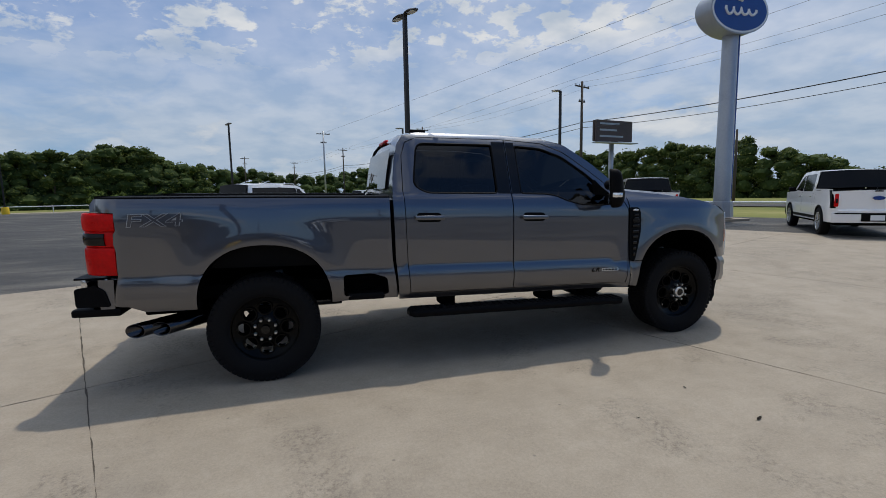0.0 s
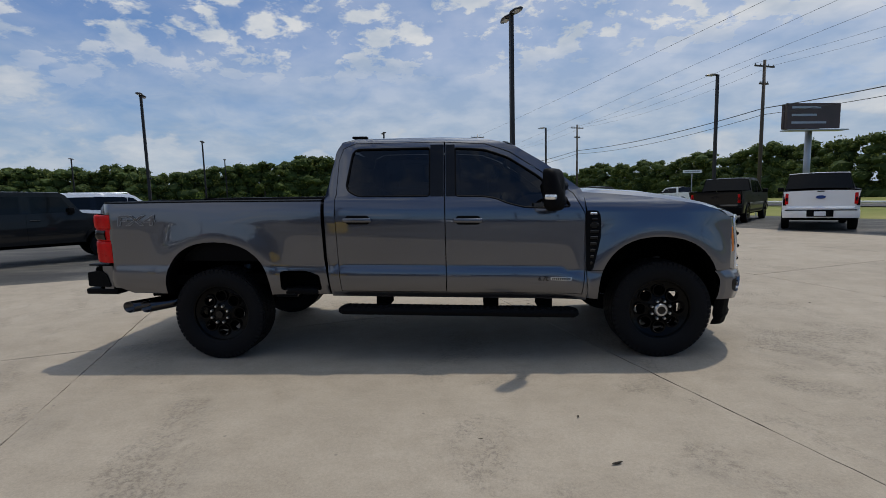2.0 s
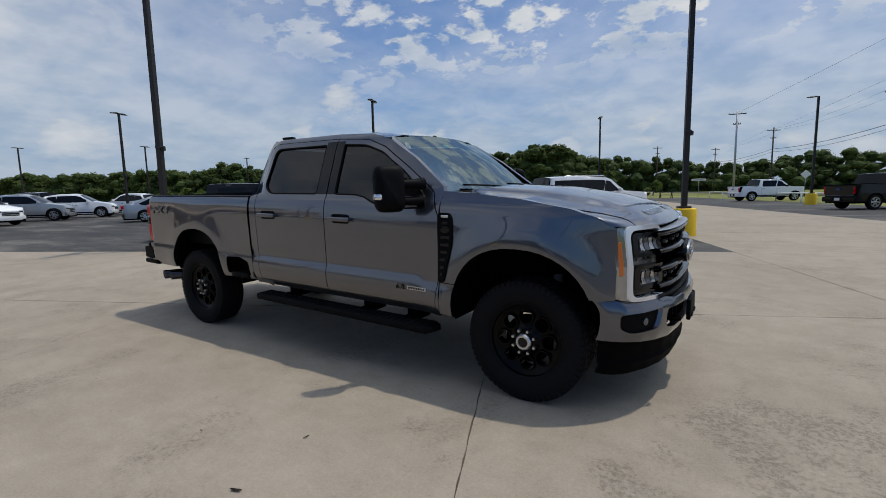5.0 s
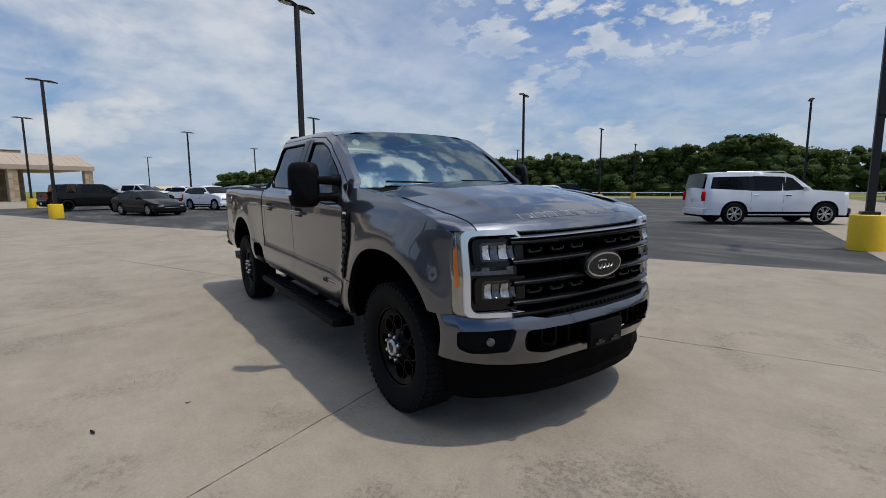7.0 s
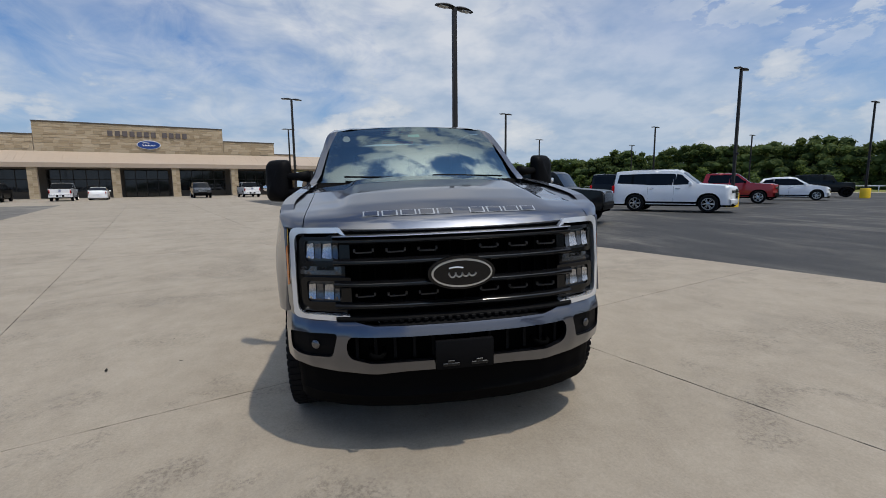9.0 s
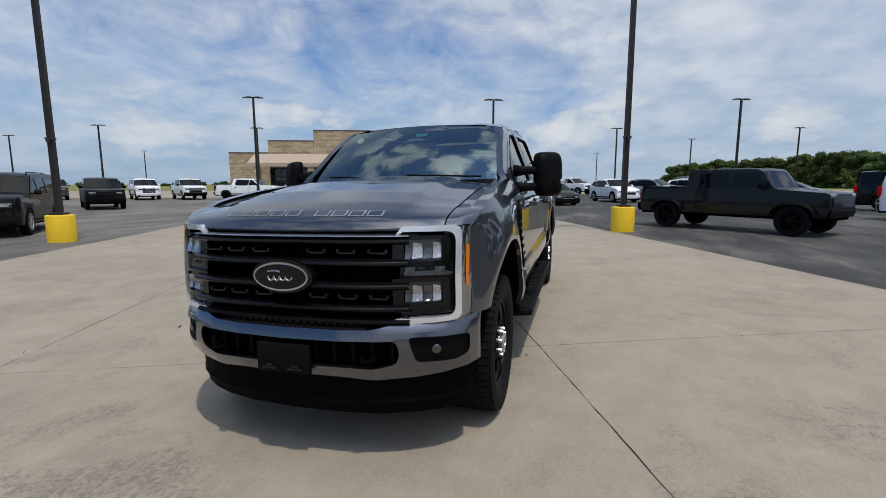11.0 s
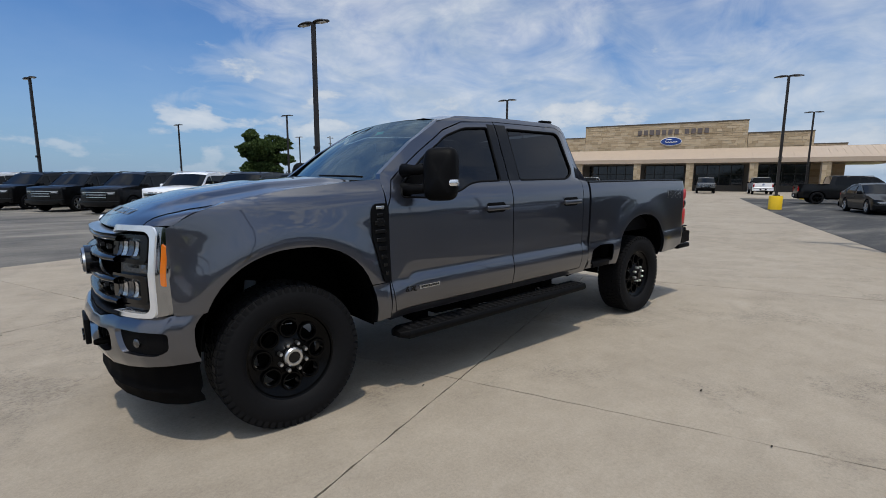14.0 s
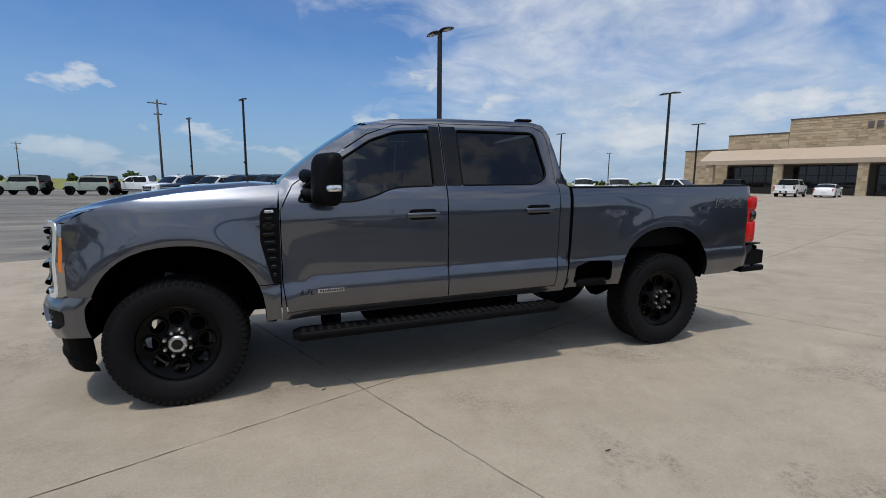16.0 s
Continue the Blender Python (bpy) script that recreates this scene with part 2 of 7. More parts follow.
def stone_material():
    """Pale limestone blocks, each a little different."""
    m = bpy.data.materials.new("limestone")
    m.use_nodes = True
    t = m.node_tree
    t.nodes.clear()
    k = Nodes(t)
    geo = k.add("ShaderNodeNewGeometry")
    pos = geo.outputs["Position"]
    fine = k.noise(pos, 6.0, 5.0, 0.65)
    v = k.math("MULTIPLY_ADD", geo.outputs["Random Per Island"], 0.6, k.math("MULTIPLY", fine, 0.4))
    col = k.ramp(v, [(0.15, (0.31, 0.235, 0.145)), (0.45, (0.41, 0.315, 0.20)), (0.85, (0.50, 0.40, 0.275))])
    b = k.add("ShaderNodeBump", {"Strength": 0.7, "Distance": 0.02, "Height": fine})
    p = k.add("ShaderNodeBsdfPrincipled", {"Base Color": col, "Roughness": 0.85, "Normal": b.outputs[0]})
    k.add("ShaderNodeOutputMaterial", {0: p.outputs[0]})
    return m


def tinted_glass(name, tint, rough=0.0, index=1.5):
    m = bpy.data.materials.new(name)
    m.use_nodes = True
    t = m.node_tree
    t.nodes.clear()
    k = Nodes(t)
    vec = k.add("ShaderNodeTexCoord").outputs["Object"]
    wave = k.noise(vec, 2.2, 2.0, 0.5)
    b = k.add("ShaderNodeBump", {"Strength": 0.25, "Distance": 0.004, "Height": wave})
    clear = k.add("ShaderNodeBsdfTransparent", {0: (*tint, 1)})
    gloss = k.add("ShaderNodeBsdfGlossy", {0: (0.80, 0.98, 1, 1) if index > 2 else (1, 1, 1, 1), "Roughness": rough, "Normal": b.outputs[0]})
    f = k.add("ShaderNodeFresnel", {0: index, "Normal": b.outputs[0]})
    mx = k.add("ShaderNodeMixShader", {0: f.outputs[0], 1: clear.outputs[0], 2: gloss.outputs[0]})
    k.add("ShaderNodeOutputMaterial", {0: mx.outputs[0]})
    return m


M = {}
M["concrete"], M["asphalt"], M["grass"], M["stone"] = concrete_material(), asphalt_material("asphalt", ((0.020, 0.020, 0.022), (0.043, 0.042, 0.041), (0.19, 0.175, 0.15))), grass_material(), stone_material()
M["old_asphalt"] = asphalt_material("bleached_asphalt", ((0.05, 0.047, 0.044), (0.135, 0.125, 0.110), (0.30, 0.27, 0.225)))
M["joint"] = material("joint", (0.090, 0.075, 0.057), 0.9, spread=0.3, grain=40)
M["graphite"] = paint("graphite_paint", (0.080, 0.084, 0.103), 0.96, 0.31, index=1.80, haze=0.03)
M["white_paint"] = paint("white_paint", (0.86, 0.86, 0.86))
M["black_paint"] = paint("black_paint", (0.0022, 0.0022, 0.0026), coat=0.45)
M["navy_paint"] = paint("dark_blue_paint", (0.004, 0.005, 0.009), coat=0.42)
M["grey_paint"] = paint("grey_paint", (0.09, 0.095, 0.10), 0.5)
M["red_paint"] = paint("red_paint", (0.36, 0.012, 0.014), 0.2)
M["green_paint"] = paint("sage_paint", (0.30, 0.34, 0.29))
M["granite"] = paint("charcoal_paint", (0.007, 0.0075, 0.008), coat=0.40)
M["silver_paint"] = paint("silver_paint", (0.42, 0.43, 0.44), 0.7)
M["plastic"] = material("black_plastic", (0.005, 0.005, 0.0055), 0.5, spread=0.2, grain=220, bump=0.0004, spec=0.06)
M["dam_black"] = material("rough_black_plastic", (0.0028, 0.0028, 0.003), 0.7, spread=0.2, grain=120, spec=0.04)
M["gloss_black"] = material("gloss_black", (0.004, 0.004, 0.0045), 0.14, spread=0.1, spec=0.38)
M["led_white"] = material("light_bar", (0.74, 0.755, 0.79), 0.16, 0.55, spread=0.05, coat=1.0)
M["clip_grey"] = material("dark_grey_plastic", (0.022, 0.022, 0.023), 0.35, spread=0.1)
M["rubber"] = material("rubber", (0.0075, 0.0075, 0.0082), 0.72, spec=0.12, spread=0.25, grain=60, bump=0.0008)
M["rim_black"] = material("satin_black_metal", (0.0018, 0.0018, 0.002), 0.25, spread=0.15, spec=0.14)
M["alloy"] = material("alloy", (0.55, 0.56, 0.57), 0.28, 1.0, spread=0.1)
M["chrome"] = material("chrome", (0.82, 0.83, 0.85), 0.07, 1.0, spread=0.04)
M["side_chrome"] = material("smoked_chrome", (0.36, 0.37, 0.39), 0.06, 1.0, spread=0.05)
M["bright"] = material("bright_silver", (0.78, 0.79, 0.81), 0.16, 0.85, spread=0.05)
M["steel"] = material("galvanised_steel", (0.36, 0.38, 0.41), 0.45, 0.6, spread=0.15, stain=0.8)
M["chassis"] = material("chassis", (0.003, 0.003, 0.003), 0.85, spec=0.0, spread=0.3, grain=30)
M["red_lens"] = material("red_lens", (0.56, 0.004, 0.004), 0.3, coat=0.04, spread=0.28, grain=45, stain=9.0, spec=0.14)
M["smoke_lens"] = material("smoked_lens", (0.006, 0.004, 0.004), 0.15, spec=0.3)
M["amber"] = material("amber_lens", (0.62, 0.15, 0.012), 0.15, coat=1.0, spread=0.1, grain=150)
M["lamp_glass"] = material("lamp_lens", (0.42, 0.42, 0.43), 0.24, 0.85, coat=0.5, spread=0.85, grain=150)
M["lamp_cup"] = material("smoked_reflector", (0.13, 0.13, 0.135), 0.22, 0.9, spread=0.7, grain=90)
M["dark_chrome"] = material("dark_chrome", (0.065, 0.065, 0.07), 0.2, 1.0, spread=0.1)
M["lamp_dark"] = material("lamp_bezel", (0.035, 0.036, 0.038), 0.2, coat=0.8)
M["glass_dark"] = tinted_glass("privacy_glass", (0.045, 0.05, 0.055))
M["glass"] = tinted_glass("windscreen_glass", (0.36, 0.44, 0.43), 0.0, 3.0)
M["interior"] = material("interior_trim", (0.05, 0.05, 0.052), 0.7, spread=0.2, grain=90)
M["seat"] = material("seat_cloth", (0.10, 0.10, 0.105), 0.85, spread=0.15, grain=120)
M["yellow"] = material("yellow_paint", (0.78, 0.50, 0.015), 0.55, spread=0.10, grain=14, bump=0.002)
M["pole"] = material("bronze_pole", (0.022, 0.018, 0.016), 0.45, 0.2, spread=0.2, grain=8)
M["lamp_head"] = material("lamp_housing", (0.03, 0.028, 0.027), 0.4, 0.2)
M["lens"] = material("lamp_diffuser", (0.5, 0.5, 0.48), 0.3)
M["timber"] = material("weathered_timber", (0.075, 0.060, 0.048), 0.85, spread=0.3, grain=20, bump=0.004)
M["wire"] = material("wire", (0.03, 0.03, 0.032), 0.6)
M["stucco"] = material("cream_stucco", (0.52, 0.43, 0.33), 0.85, spread=0.08, grain=12, world_space=True)
M["roof_metal"] = material("tan_metal_roof", (0.42, 0.33, 0.25), 0.5, spread=0.07, world_space=True)
M["coping"] = material("dark_coping", (0.09, 0.075, 0.06), 0.5)
M["car_glass"] = material("dark_car_glass", (0.004, 0.005, 0.006), 0.04, spread=0.2, spec=0.26)
M["shop_glass"] = material("shop_glass", (0.012, 0.014, 0.016), 0.06, coat=0.3, spread=0.3)
M["frame_dark"] = material("bronze_frame", (0.02, 0.018, 0.016), 0.4, 0.3)
M["blue_sign"] = material("blue_sign_face", (0.012, 0.045, 0.22), 0.25, coat=0.5, spread=0.05)
M["white_sign"] = material("white_sign_face", (0.75, 0.76, 0.78), 0.4, spread=0.05)
M["letter"] = material("sign_letter", (0.12, 0.10, 0.095), 0.45)
M["board"] = material("billboard_face", (0.07, 0.05, 0.05), 0.6, spread=0.4, stain=0.5)
M["leaf"] = leaf_material("leaves", (0.030, 0.050, 0.012), (0.170, 0.205, 0.058))
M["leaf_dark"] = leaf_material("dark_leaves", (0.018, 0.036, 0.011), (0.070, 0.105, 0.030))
M["leaf_light"] = leaf_material("young_leaves", (0.050, 0.085, 0.018), (0.17, 0.22, 0.05))
M["bark"] = material("bark", (0.09, 0.07, 0.05), 0.9, spread=0.3, grain=10, bump=0.01)
M["teal"] = material("teal_label", (0.03, 0.42, 0.42), 0.5)
M["paper"] = material("white_label", (0.75, 0.75, 0.73), 0.6)
M["dry_leaf"] = material("dry_leaf", (0.035, 0.026, 0.018), 0.8)

# ---------------------------------------------------------------- helpers for building
from mathutils import geometry

TURN = radians(22.5)
CU, SU = math.cos(TURN), math.sin(TURN)


def xy(u, v):
    """Plan coordinates along and across the drive, as world x and y."""
    return (u * CU - v * SU, u * SU + v * CU)


def ground_z(x, y):
    """The lot falls gently from one side of the drive to the other and climbs towards the building."""
    u = x * CU + y * SU
    s = min(1.0, max(0.0, (-u - 12.0) / 55.0))
    return 0.09 * math.tanh(y / 5.0) + 0.26 * s * s * (3 - 2 * s)


def mesh_of(name, bm, mats, smooth=False, angle=None):
    bmesh.ops.recalc_face_normals(bm, faces=bm.faces)
    me = bpy.data.meshes.new(name)
    bm.to_mesh(me)
    bm.free()
    for m in (mats if isinstance(mats, (list, tuple)) else [mats]):
        me.materials.append(m)
    if smooth or angle:
        me.polygons.foreach_set("use_smooth", [True] * len(me.polygons))
    if angle:
        me.set_sharp_from_angle(angle=radians(angle))
    return me


def part(name, bm, mat, parent=None, label="", at=None, smooth=False, angle=None):
    """Links a bmesh (or a ready mesh) as one mesh object under a thing or a part."""
    me = bm if isinstance(bm, bpy.types.Mesh) else mesh_of(name, bm, mat, smooth, angle)
    ob = new(name, me)
    if parent:
        ob.parent = parent
    if at is not None:
        ob.matrix_basis = at
    if label:
        ob["label"] = label
    return ob


def thing(name, label, category, group="", at=None, kind=""):
    ob = new(name)
    ob.empty_display_size = 0.2
    if at is not None:
        ob.matrix_basis = at
    return tagged(ob, label, category, group, kind)


def box(bm, x0, x1, y0, y1, z0, z1, bevel=0.0, seg=2, m=None):
    """Adds a box, with rounded edges if asked."""
    vs = [bm.verts.new((x, y, z)) for x in (x0, x1) for y in (y0, y1) for z in (z0, z1)]
    fs = [bm.faces.new([vs[i] for i in f]) for f in ((0, 1, 3, 2), (4, 6, 7, 5), (0, 4, 5, 1), (2, 3, 7, 6), (0, 2, 6, 4), (1, 5, 7, 3))]
    bmesh.ops.recalc_face_normals(bm, faces=fs)
    if bevel:
        es = list({e for f in fs for e in f.edges})
        r = bmesh.ops.bevel(bm, geom=es, offset=bevel, segments=seg, affect="EDGES", profile=0.5)
        vs = list({v for f in r["faces"] for v in f.verts} | {v for v in vs if v.is_valid})
    if m is not None:
        bmesh.ops.transform(bm, matrix=m, verts=[v for v in vs if v.is_valid])
    return bm


def revolve(bm, profile, seg=32, axis="Z", m=None, close=False, caps=True):
    """A turned shape: profile rows of (radius, height) about an axis."""
    rings = []
    for r, h in profile:
        ring = []
        for i in range(seg):
            a = 2 * math.pi * i / seg
            c, s = r * math.cos(a), r * math.sin(a)
            p = (c, s, h) if axis == "Z" else ((h, c, s) if axis == "X" else (c, h, s))
            ring.append(bm.verts.new(m @ Vector(p) if m else p))
        rings.append(ring)
    pairs = list(zip(rings, rings[1:])) + ([(rings[-1], rings[0])] if close else [])
    for a, b in pairs:
        for i in range(seg):
            bm.faces.new((a[i], a[(i + 1) % seg], b[(i + 1) % seg], b[i]))
    if caps and not close:
        for ring, r in ((rings[0], profile[0][0]), (rings[-1], profile[-1][0])):
            if r > 1e-4:
                bm.faces.new(ring)
    return bm


def tube(bm, pts, radius, seg=8, ends=True):
    """A round bar along a line of points; radius may be a list."""
    pts = [Vector(p) for p in pts]
    rings = []
    side = None
    for i, p in enumerate(pts):
        d = (pts[min(i + 1, len(pts) - 1)] - pts[max(i - 1, 0)]).normalized()
        if side is None:
            side = d.cross(Vector((0, 0, 1)) if abs(d.z) < 0.9 else Vector((1, 0, 0))).normalized()
        side = (side - d * side.dot(d)).normalized()
        up = d.cross(side)
        r = radius[i] if isinstance(radius, (list, tuple)) else radius
        rings.append([bm.verts.new(p + r * (math.cos(2 * math.pi * j / seg) * side + math.sin(2 * math.pi * j / seg) * up)) for j in range(seg)])
    for a, b in zip(rings, rings[1:]):
        for j in range(seg):
            bm.faces.new((a[j], a[(j + 1) % seg], b[(j + 1) % seg], b[j]))
    if ends:
        bm.faces.new(rings[0])
        bm.faces.new(rings[-1])
    return bm


def skin(bm, rows, closed=False):
    """A surface through rows of points, all of one length."""
    vs = [[bm.verts.new(p) for p in row] for row in rows]
    for a, b in zip(vs, vs[1:]):
        n = len(a)
        for i in range(n if closed else n - 1):
            bm.faces.new((a[i], a[(i + 1) % n], b[(i + 1) % n], b[i]))
    return vs


def lerp_at(xs, ys, x):
    return float(np.interp(x, xs, ys))


def rounded(pts, r, n=4):
    """A closed outline with its corners rounded."""
    out = []
    pts = [Vector(p) for p in pts]
    for i, p in enumerate(pts):
        a, b = pts[i - 1], pts[(i + 1) % len(pts)]
        rr = r[i] if isinstance(r, (list, tuple)) else r
        d0, d1 = (a - p), (b - p)
        k = min(rr, d0.length * 0.45, d1.length * 0.45)
        if k < 1e-4:
            out.append(tuple(p))
            continue
        s, e = p + d0.normalized() * k, p + d1.normalized() * k
        for j in range(n + 1):
            t = j / n
            q = (1 - t) ** 2 * s + 2 * t * (1 - t) * p + t * t * e
            out.append(tuple(q))
    return out


def flat_fill(outline, step, holes=()):
    """Triangles that fill an outline in the plane, with inner points every step metres. Returns points, faces and the outline's own indices."""
    def dense(loop):
        out = []
        for i, p in enumerate(loop):
            q = loop[(i + 1) % len(loop)]
            n = max(1, int(math.hypot(q[0] - p[0], q[1] - p[1]) / step + 0.5))
            out += [(p[0] + (q[0] - p[0]) * j / n, p[1] + (q[1] - p[1]) * j / n) for j in range(n)]
        return out

    loops = [dense(outline)] + [dense(h) for h in holes]
    verts, edges = [], []
    for lp in loops:
        s = len(verts)
        verts += lp
        edges += [(s + i, s + (i + 1) % len(lp)) for i in range(len(lp))]
    arr = [np.array(lp) for lp in loops]
    x0, z0 = arr[0].min(0)
    x1, z1 = arr[0].max(0)

    def inside(p, a):
        b = np.roll(a, -1, 0)
        c = ((a[:, 1] > p[1]) != (b[:, 1] > p[1])) & (p[0] < (b[:, 0] - a[:, 0]) * (p[1] - a[:, 1]) / (b[:, 1] - a[:, 1] + 1e-12) + a[:, 0])
        return c.sum() % 2 == 1

    def clear(p, a):
        return ((a - p) ** 2).sum(1).min() > (0.45 * step) ** 2

    for x in np.arange(x0 + step / 2, x1, step):
        for z in np.arange(z0 + step / 2, z1, step):
            p = np.array((x, z))
            if inside(p, arr[0]) and not any(inside(p, h) for h in arr[1:]) and all(clear(p, a) for a in arr):
                verts.append((x, z))
    vs, _, fs, ov, _, _ = geometry.delaunay_2d_cdt([Vector(v) for v in verts], edges, [], 0, 1e-5)
    good = []
    for f in fs:
        c = np.array([sum(vs[i][0] for i in f) / 3, sum(vs[i][1] for i in f) / 3])
        if inside(c, arr[0]) and not any(inside(c, h) for h in arr[1:]):
            good.append(f)
    return [tuple(v) for v in vs], good


def panel(outline, place, step=0.05, holes=(), depth=0.0, inward=None):
    """A curved panel: an outline filled in the plane, each point put into space by place(a, b); depth turns its rim inwards."""
    vs, fs = flat_fill(outline, step, holes)
    bm = bmesh.new()
    bv = [bm.verts.new(place(*v)) for v in vs]
    for f in fs:
        try:
            bm.faces.new([bv[i] for i in f])
        except ValueError:
            pass
    for v in [v for v in bm.verts if not v.link_faces]:
        bm.verts.remove(v)
    if depth:
        rim = [e for e in bm.edges if e.is_boundary]
        r = bmesh.ops.extrude_edge_only(bm, edges=rim)
        vec = Vector(inward or (0, 0, 0)) * depth
        for v in r["geom"]:
            if isinstance(v, bmesh.types.BMVert):
                v.co += vec
    return bm


def ellipse(cx, cz, a, b, n=40):
    return [(cx + a * math.cos(2 * math.pi * i / n), cz + b * math.sin(2 * math.pi * i / n)) for i in range(n)]


def prism(bm, outline, axis, lo, hi, m=None):
    """A closed outline pushed along an axis."""
    def at(p, h):
        q = Vector((h, p[0], p[1]) if axis == "X" else ((p[0], h, p[1]) if axis == "Y" else (p[0], p[1], h)))
        return m @ q if m else q
    a, b = [bm.verts.new(at(p, lo)) for p in outline], [bm.verts.new(at(p, hi)) for p in outline]
    n = len(outline)
    for i in range(n):
        bm.faces.new((a[i], a[(i + 1) % n], b[(i + 1) % n], b[i]))
    bm.faces.new(a)
    bm.faces.new(b)
    return bm


# ---------------------------------------------------------------- ground
def sheet(name, u0, u1, v0, v1, step, mat, drop=0.0, label="", category="", extra=None):
    """A stretch of ground in plan coordinates that follows the fall of the lot."""
    bm = bmesh.new()
    nu, nv = max(1, round((u1 - u0) / step)), max(1, round((v1 - v0) / step))
    rows = []
    for i in range(nu + 1):
        row = []
        for j in range(nv + 1):
            x, y = xy(u0 + (u1 - u0) * i / nu, v0 + (v1 - v0) * j / nv)
            row.append((x, y, ground_z(x, y) - drop))
        rows.append(row)
    skin(bm, rows)
    ob = part(name, bm, mat, smooth=True)
    for p in ob.data.polygons:
        if p.normal.z < 0:
            ob.data.flip_normals()
            break
    return tagged(ob, label, category, kind="structure")


def far_ground():
    bm = bmesh.new()
    stops = [-2600, -1200, -500, -260] + list(range(-150, 151, 10)) + [260, 500, 1200, 2600]
    rows = []
    for a in stops:
        rows.append([(*xy(a, b), ground_z(*xy(a, b)) - 0.06) for b in stops])
    skin(bm, rows)
    return tagged(part("ground", bm, M["grass"], smooth=True), "dry mown grass verge and field round the lot", "ground", kind="structure")


far_ground()
EDGE_N, EDGE_S, CORNER, EDGE_E = 5.85, -8.7, 5.8, 14.3
sheet("parking_lot", -46, CORNER - 0.01, EDGE_N + 0.01, 66, 3.0, M["asphalt"], 0.004, "worn grey asphalt parking lot with pale tyre streaks", "parking lot")
sheet("parking_lot_south", -46, 40, -84, EDGE_S - 0.01, 3.0, M["old_asphalt"], 0.004, "sun-bleached, tan-streaked asphalt parking lot beside the drive", "parking lot")
sheet("parking_strip", EDGE_E + 0.01, 22.5, EDGE_S, 62, 2.0, M["asphalt"], 0.004, "dark asphalt strip under the parked pickups", "parking lot")
sheet("road", 38, 46, -260, 260, 6.0, M["asphalt"], -0.02, "two-lane asphalt highway past the lot", "road")
sheet("pavement_north", -40, CORNER, 66.02, 71, 3.0, M["concrete"], 0.004, "pale concrete apron along the lot's far edge", "pavement")
sheet("pavement_far", CORNER + 0.02, EDGE_E - 0.02, 24.02, 71, 3.0, M["concrete"], 0.0, "pale concrete drive leading away", "pavement")
sheet("pavement_building", -92, -58.02, EDGE_S, EDGE_N, 2.0, M["concrete"], 0.0, "pale concrete apron before the showroom", "pavement")
sheet("pavement_west", -92, -46.02, EDGE_N + 0.01, 66, 3.0, M["concrete"], 0.002, "pale concrete apron beside the showroom", "pavement")
sheet("pavement_south", -92, -46.02, -84, EDGE_S - 0.01, 3.0, M["concrete"], 0.002, "pale concrete apron on the showroom's far side", "pavement")
pavement = sheet("pavement", -58, EDGE_E, EDGE_S, EDGE_N, 2.0, M["joint"], 0.009, "pale concrete drive with sawn joints, stains and scoured patches", "pavement")
sheet("pavement_bed", CORNER, EDGE_E, EDGE_N, 24, 2.0, M["joint"], 0.009, "bed under the concrete slabs of the drive", "pavement")

# ---------------------------------------------------------------- the pickup on the drive
TRUCK_TILT = pose(0, 0, 0, 1.03, 0, 0)


def smooth_table(points, n=500):
    """A monotone smooth curve through points (a, b), tabulated."""
    a, b = np.array([q[0] for q in points]), np.array([q[1] for q in points])
    d = np.diff(b) / np.diff(a)
    m = np.concatenate([[d[0]], np.where(d[:-1] * d[1:] > 0, 2 * d[:-1] * d[1:] / (d[:-1] + d[1:] + 1e-12), 0), [d[-1]]])
    x = np.linspace(a[0], a[-1], n)
    k = np.clip(np.searchsorted(a, x) - 1, 0, len(a) - 2)
    h = (a[k + 1] - a[k])
    t = (x - a[k]) / h
    y = (2 * t ** 3 - 3 * t ** 2 + 1) * b[k] + (t ** 3 - 2 * t ** 2 + t) * h * m[k] + (3 * t ** 2 - 2 * t ** 3) * b[k + 1] + (t ** 3 - t ** 2) * h * m[k + 1]
    return x, y


FLANK = smooth_table([(0.50, 0.945), (0.58, 0.965), (0.66, 0.984), (0.74, 0.993), (0.86, 0.9965), (1.05, 0.999), (1.28, 1.0), (1.38, 0.993), (1.46, 0.972), (1.51, 0.945), (1.60, 0.912), (1.78, 0.843), (1.96, 0.772), (2.02, 0.735), (2.08, 0.66)])


def body_half(x, z):
    """Half width of the pickup's flanks."""
    y = float(np.interp(z, *FLANK))
    # the sharp lower crease, which dips towards the front wheel
    zc = lerp_at([-3.2, -0.9, 1.10, 1.36, 1.6], [0.875, 0.890, 0.890, 0.845, 0.845], x)
    k = (zc - z) / 0.115
    if k > 0:
        y += 0.023 * (1.0 if -0.95 < x < 1.37 else 0.55) * (k * (2 - k) if k < 1 else max(0.0, 1 - 0.5 * (k - 1) ** 2))
    for hx, hz in ((1.995, 0.62), (-2.0, 0.60)):
        r = math.hypot(x - hx, z - hz) - (0.045 if hx > 0 else 0)
        y += (0.036 if hx > 0 else 0.020) * math.exp(-((r - 0.53) / (0.15 if hx > 0 else 0.17)) ** 2) * (1 if z > 0.55 else 0)
    if z > 1.40 and x > 0.8:
        y -= 0.05 * min(1, (x - 0.8) / 0.5) * min(1, (z - 1.40) / 0.20) ** 1.5
    if x > 2.15:
        y -= 0.066 * ((x - 2.15) / 0.42) ** 2
    if x < -2.98:
        y -= 0.06 * min(1.5, (-2.98 - x) / 0.12) ** 2
    if z > 1.5 and x < -0.7:
        y -= 0.05 * min(1, (-0.7 - x) / 0.2) ** 2
    return y


